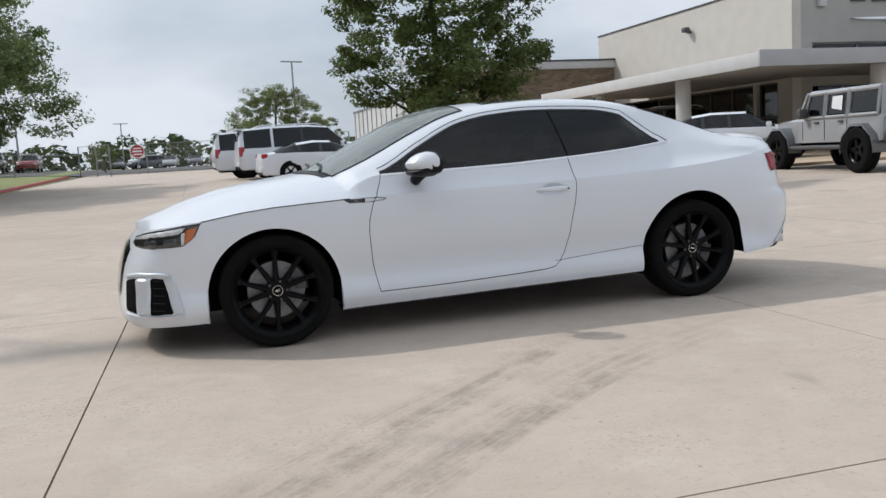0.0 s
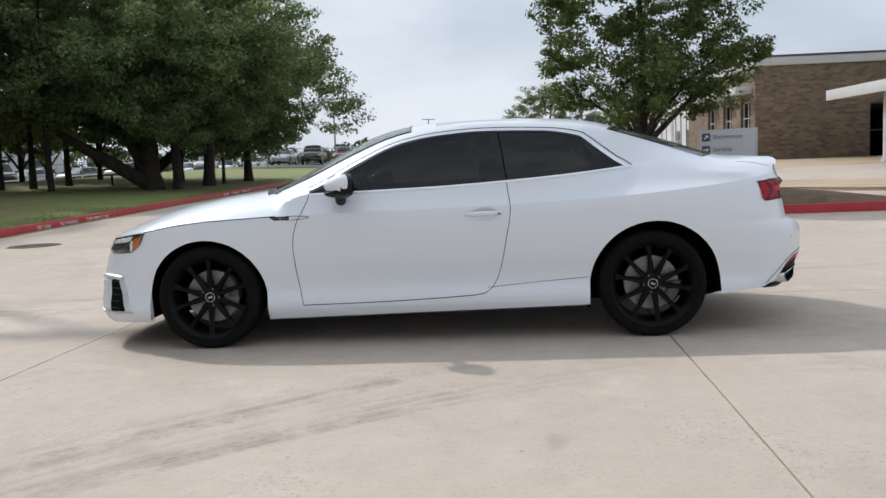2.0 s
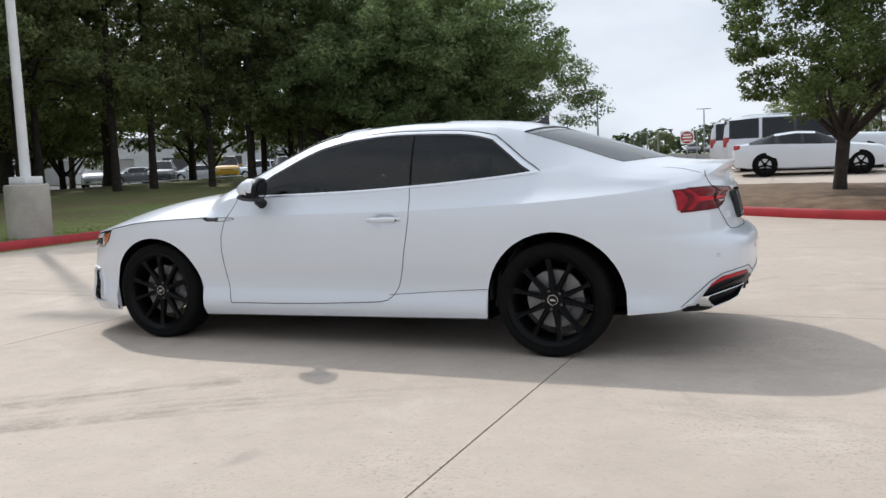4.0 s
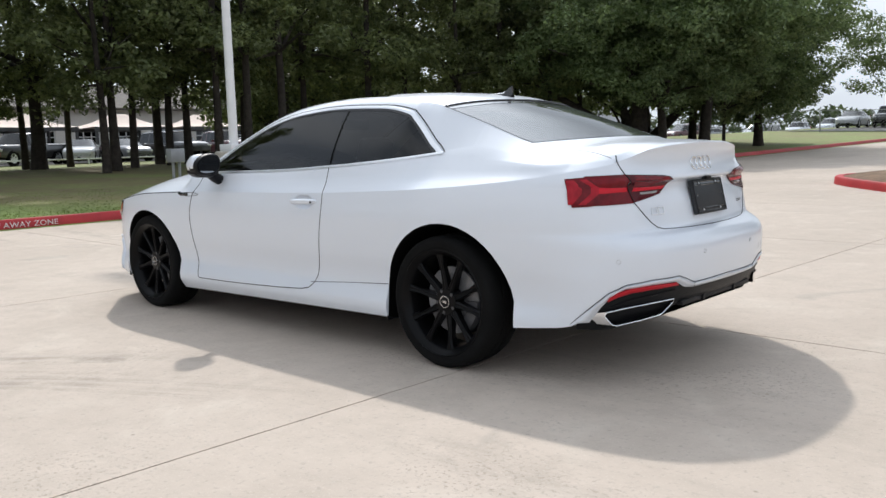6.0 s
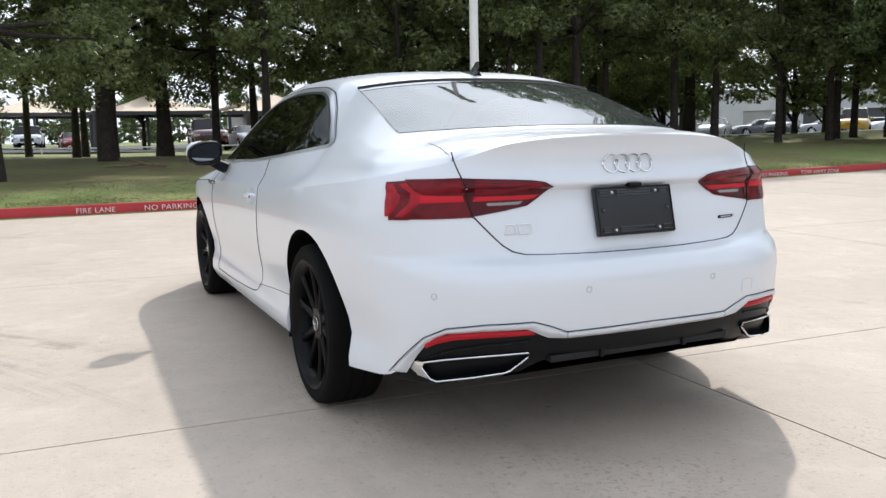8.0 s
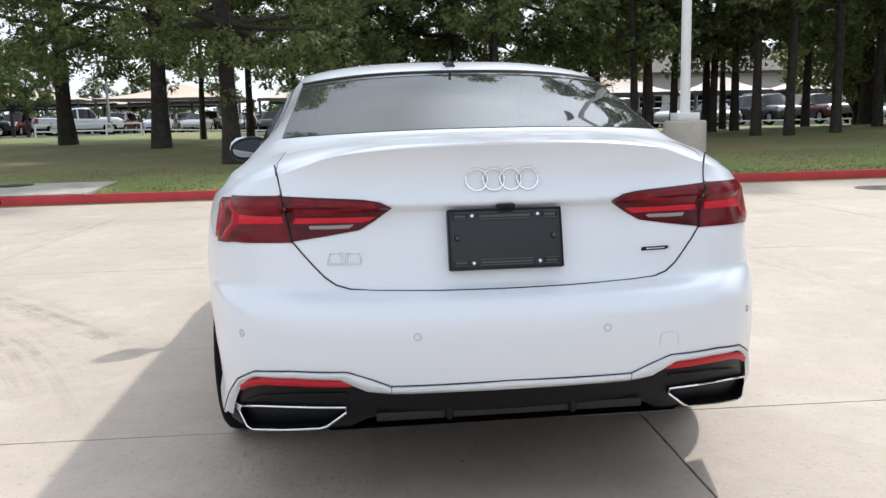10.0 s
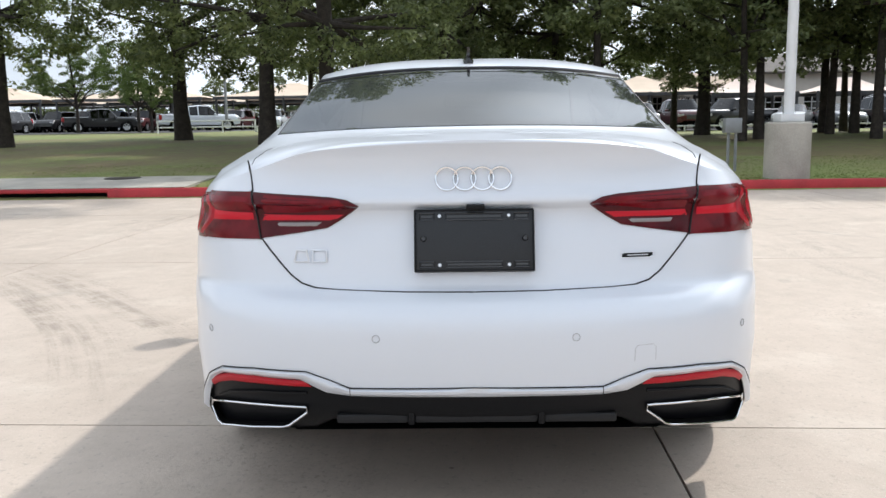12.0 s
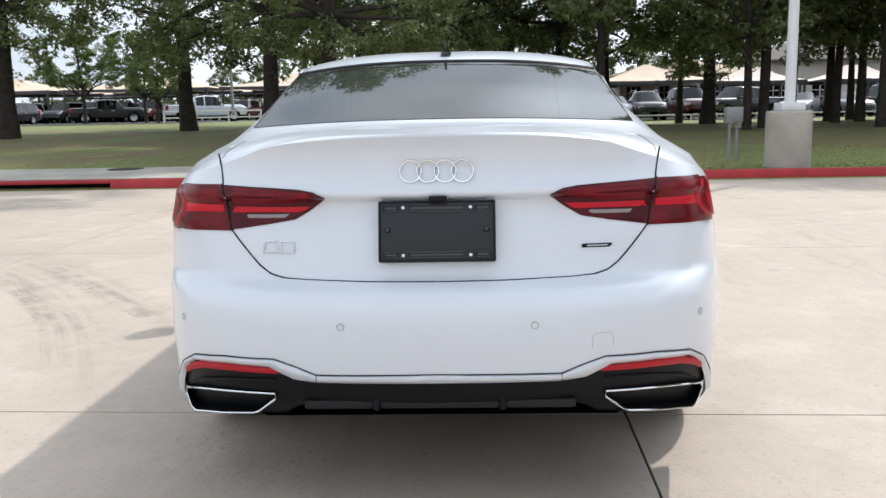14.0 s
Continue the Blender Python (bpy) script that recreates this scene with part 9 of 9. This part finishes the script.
for kind, col, x, y, h in (("midsuv", "white", 41.7, -94, 75), ("midsuv", "white", 35.7, -95, 90), ("midsuv", "white", 32.7, -99.8, 95), ("midsuv", "white", 29.7, -102, 88), ("sedan", "silver", 46.0, -86, 80), ("midsuv", "white", 49.0, -84, 78), ("sedan", "grey", 43.5, -87, 84), ("sedan", "silver", 38.8, -89, 80), ("pickup", "black", 17.0, -78, 95), ("sedan", "silver", 19.8, -77, 92),
                           ("midsuv", "red", 14.5, -81, 92), ("sedan", "silver", 28.0, -78, 100), ("sedan", "grey", 8.6, -108, 95), ("midsuv", "grey", 5.0, -112, 20), ("sedan", "silver", 2.0, -110, 85), ("sedan", "grey", -1.0, -112, 90),
                           ("midsuv", "grey", -4.0, -110, 95), ("sedan", "silver", -7.0, -111, 90), ("sedan", "grey", 38.0, -72, 70), ("sedan", "silver", 42.0, -70, 75), ("midsuv", "white", 46.0, -68, 70), ("sedan", "grey", 50.0, -66, 60),
                           ("midsuv", "white", 44.0, -62, 60), ("sedan", "silver", 48.0, -58, 60), ("sedan", "grey", 51.5, -54, 65), ("midsuv", "maroon", 34.5, -74, 75)):
    far_car(kind, col, x, y, h)
park(make_vehicle("suv", "yellow", "yellow utility car parked beyond the grove"), 37.4, -48.6, 128, fz_far)
for key, ob in proto_far.items():
    if key not in used:
        for o in (*ob.children_recursive, ob):
            bpy.data.objects.remove(o)

# white pipe fence before the far car park
pipe_fence = thing("pipe_fence", "low white pipe fence along the far car park", "fence")
def rail_line(pts, heights, gap):
    """Posts and rails of pipe along a line of corners."""
    for (xa, ya), (xb, yb) in zip(pts, pts[1:]):
        n = max(1, round(math.hypot(xb - xa, yb - ya) / gap))
        way = [(lerp(xa, xb, k / n), lerp(ya, yb, k / n)) for k in range(n + 1)]
        for x, y in way:
            z = turf_z(x, y)
            bm = bmesh.new()
            tube(bm, [(x, y, z - .1), (x, y, z + heights[0] + .04)], .05, n=6)
            part("post", bm, M["white_metal"], pipe_fence)
        for h in heights:
            bm = bmesh.new()
            tube(bm, [(x, y, turf_z(x, y) + h) for x, y in way], .045, n=6)
            part("rail", bm, M["white_metal"], pipe_fence)


rail_line([(44.6, 17.7), (44.6, 12.0)], (.68, .32), 2.2)
rail_line([(44.6, 11.9), (44.6, -22.0), (33.0, -43.0), (27.0, -56.0)], (.32,), 3.2)

# fabric shade roofs over the far car park
M["fabric"] = mat("tan_fabric", (0.62, 0.50, 0.38), 0.8, var=0.06, scale=1)
M["fabric_pink"] = mat("pale_fabric", (0.70, 0.58, 0.50), 0.8, var=0.06, scale=1)


def shade_roof(x, y, lx, ly, z_eave, z_top, turn=0, fabric="fabric"):
    s = thing("shade_roof", "tan fabric shade roof on dark steel posts", "canopy", (x, y, turf_z(x, y)), turn)
    bm = bmesh.new()
    n = 8
    ridge = max(0, ly - lx)
    rows = []
    for k in range(n + 1):
        q = k / n
        sag = .18 * math.sin(math.pi * q)
        z = lerp(z_eave, z_top, q) - sag
        a, b = lx * (1 - q), (ly - ridge) * (1 - q) + ridge
        rows.append([(-a, -b, z), (0, -b, z - .06 * (1 - q)), (a, -b, z), (a, 0, z - .05 * (1 - q)), (a, b, z), (0, b, z - .06 * (1 - q)), (-a, b, z), (-a, 0, z - .05 * (1 - q))])
    grid_faces(bm, rows, close_u=True)
    part("fabric_roof", bm, M[fabric], s, sharp=20)
    for px in (-lx * .96, lx * .96):
        for py2 in (-ly * .96, 0, ly * .96):
            bm = bmesh.new()
            tube(bm, [(px, py2, 0), (px, py2, z_eave)], .11, n=8)
            part("post", bm, M["frame_dark"], s)
    for px in (-lx, lx):
        bm = bmesh.new()
        box(bm, px - .08, px + .08, -ly, ly, z_eave - .28, z_eave - .04)
        part("beam", bm, M["frame_dark"], s)
    return s


for x, y, lx, ly in ((80, 46.0, 6.0, 7.0), (80, 31.0, 6.0, 7.0), (80, 16.5, 6.0, 6.5), (96, 40.0, 6, 8), (96, 22.0, 6, 8), (78, 3.5, 5.5, 5.0)):
    shade_roof(x, y, lx, ly, 3.1, 4.5)
for x, y in ((60, -4.5), (61, -13.5)):
    shade_roof(x, y, 4.0, 4.2, 2.7, 4.0)
for x, y in ((57.5, -27.5), (57.5, -34.5), (57.5, -20.3)):
    shade_roof(x, y, 2.4, 3.0, 2.5, 3.5, 0, "fabric_pink")

# far buildings
def far_house(x, y, lx, ly, wall_h, roof_h, wall, roof, label, turn=0, wins=5, eave=.8, dark_door=False):
    h = thing("house", label, "building", (x, y, turf_z(x, y)), turn)
    holes = []
    step = 2 * ly / wins
    for k in range(wins):
        c = -ly + step * (k + .5)
        holes.append((c - step * .28, c + step * .28, .9 if not dark_door else .0, min(wall_h - .5, 2.5 if not dark_door else 3.0)))
    wall_openings("y", -lx, -ly, ly, 0, wall_h, holes, .3, M[wall], "wall", h)
    for a0, a1, z0, z1 in holes:
        window("y", -lx, a0, a1, z0, z1, .12, h, 3, 3, .07, "fascia")
    for nm, b in (("wall", (-lx + .3, lx, -ly, -ly + .3, 0, wall_h)), ("wall", (-lx + .3, lx, ly - .3, ly, 0, wall_h)), ("wall", (lx - .3, lx, -ly + .3, ly - .3, 0, wall_h))):
        part(nm, boxm(*b), M[wall], h)
    bm = bmesh.new()
    r = max(0.1, ly - lx)
    rows = [[(-lx - eave, -ly - eave, wall_h), (lx + eave, -ly - eave, wall_h), (lx + eave, ly + eave, wall_h), (-lx - eave, ly + eave, wall_h)],
            [(-lx - eave, -ly - eave, wall_h + .15), (lx + eave, -ly - eave, wall_h + .15), (lx + eave, ly + eave, wall_h + .15), (-lx - eave, ly + eave, wall_h + .15)],
            [(0, -r, wall_h + roof_h), (0.01, -r, wall_h + roof_h), (0.01, r, wall_h + roof_h), (0, r, wall_h + roof_h)]]
    grid_faces(bm, rows, close_u=True)
    part("roof", bm, M[roof], h, sharp=15)
    return h


M["shingle"] = mat("brown_shingles", (0.13, 0.115, 0.10), 0.9, var=0.2, scale=2, fine=0.15, fine_scale=15)
M["tan_roof"] = mat("tan_roof", (0.42, 0.33, 0.24), 0.85, var=0.1, scale=2)
far_house(68, -17.5, 4.5, 5.5, 3.2, 1.5, "stucco", "tan_roof", "pale pavilion with a tan hipped roof and gridded windows")
far_house(72, -36.0, 7.0, 13.0, 4.2, 2.6, "stucco", "shingle", "wide pale house with a brown shingle roof", 0, 7)
for x, y, ly, tn in ((66, -74, 22, -38), (95, -50, 22, -20)):
    w = thing("warehouse", "long low white warehouse beyond the grove", "building", (x, y, turf_z(x, y)), tn)
    hh = [(-ly + 6 * k + 1.5, -ly + 6 * k + 4.5, 0.0, 2.6) for k in range(int(ly / 3))]
    wall_openings("y", -6, -ly, ly, 0, 4.6, hh, .3, M["corrugated"], "wall", w)
    for a0, a1, z0, z1 in hh:
        bm = bmesh.new()
        box(bm, -5.85, -5.8, a0, a1, z0, z1)
        part("roller_door", bm, M["grey_wall"] if int(a0) % 2 else M["frame_dark"], w)
    bm = bmesh.new()
    box(bm, -6.2, 6, -ly - .2, ly + .2, 4.6, 4.85)
    part("roof", bm, M["grey_metal"], w)
    part("wall", boxm(-5.7, 6, -ly, -ly + .3, 0, 4.6), M["corrugated"], w)
    part("wall", boxm(-5.7, 6, ly - .3, ly, 0, 4.6), M["corrugated"], w)

# picnic bench and fallen branch in the grass
pic = thing("picnic_table", "weathered dark picnic table under the trees", "table", (15.8, -31.0, turf_z(15.8, -31.0)), 25)
part("tabletop", boxm(-.9, .9, -.38, .38, .70, .75, .01), M["bark"], pic)
for y in (-.75, .75):
    part("bench_board", boxm(-.9, .9, y - .14, y + .14, .42, .46, .01), M["bark"], pic)
for x in (-.6, .6):
    part("trestle", boxm(x - .04, x + .04, -.7, .7, .0, .42, .01), M["bark"], pic)
branch = thing("fallen_branch", "dead brown branch lying in the grass", "branch", (18.0, 0.0, turf_z(18, 0)), 70)
bm = bmesh.new()
tube(bm, [(-.7, 0, .05), (-.2, .05, .09), (.3, -.02, .06), (.8, .1, .04)], [.05, .04, .03, .012], n=6)
tube(bm, [(-.2, .05, .09), (.0, .25, .2), (.1, .4, .22)], [.03, .02, .008], n=5)
tube(bm, [(.2, -.02, .07), (.4, -.25, .14)], [.02, .006], n=5)
part("limb", bm, mat("dead_wood", (0.22, 0.15, 0.10), .9, var=.3, scale=8), branch)

POLE2, CHAIR = (-9.03, -34.2), (-12.05, -33.75)
# second light pole beyond the island, and a metal chair by the stone wall
far_pole = thing("light_pole", "white steel light pole on a round concrete footing beyond the island", "light pole", (POLE2[0], POLE2[1], lot_z(*POLE2)))
bm = bmesh.new()
lathe(bm, [(0.0, 1.05), (0.33, 1.05), (0.36, 1.01), (0.36, -0.1)], axis="z", n=28)
part("footing", bm, M["kerb"], far_pole, "grey concrete footing")
part("base_cover", boxm(-.19, .19, -.19, .19, 1.05, 1.17, .015), M["white_metal"], far_pole)
bm = bmesh.new()
tube(bm, [(0, 0, 1.17), (0, 0, 5.0)], [.085, .07], n=12)
part("mast", bm, M["white_metal"], far_pole)
part("lamp_head", boxm(-.6, .6, -.12, .12, 4.95, 5.07, .03), M["white_metal"], far_pole)
chair = thing("metal_chair", "dark metal garden chair against the stone wall", "chair", (CHAIR[0], CHAIR[1], fore_z(*CHAIR)), -5)
part("seat", boxm(-.24, .24, -.24, .24, .42, .45, .01), M["frame_dark"], chair)
for q in range(6):
    bm = bmesh.new()
    tube(bm, [(-.24, -.20 + .08 * q, .45), (-.30, -.20 + .08 * q, .88)], .010, n=5)
    part("back_slat", bm, M["frame_dark"], chair)
bm = bmesh.new()
tube(bm, [(-.30, -.25, .88), (-.30, .25, .88)], .015, n=6)
part("top_rail", bm, M["frame_dark"], chair)
for y in (-.24, .24):
    for x in (-.22, .22):
        bm = bmesh.new()
        tube(bm, [(x, y, .43), (x * 1.1, y, 0)], .014, n=6)
        part("leg", bm, M["frame_dark"], chair)
    bm = bmesh.new()
    tube(bm, [(-.28, y, .68), (.20, y, .66), (.24, y, .43)], .014, n=6)
    part("armrest", bm, M["frame_dark"], chair)
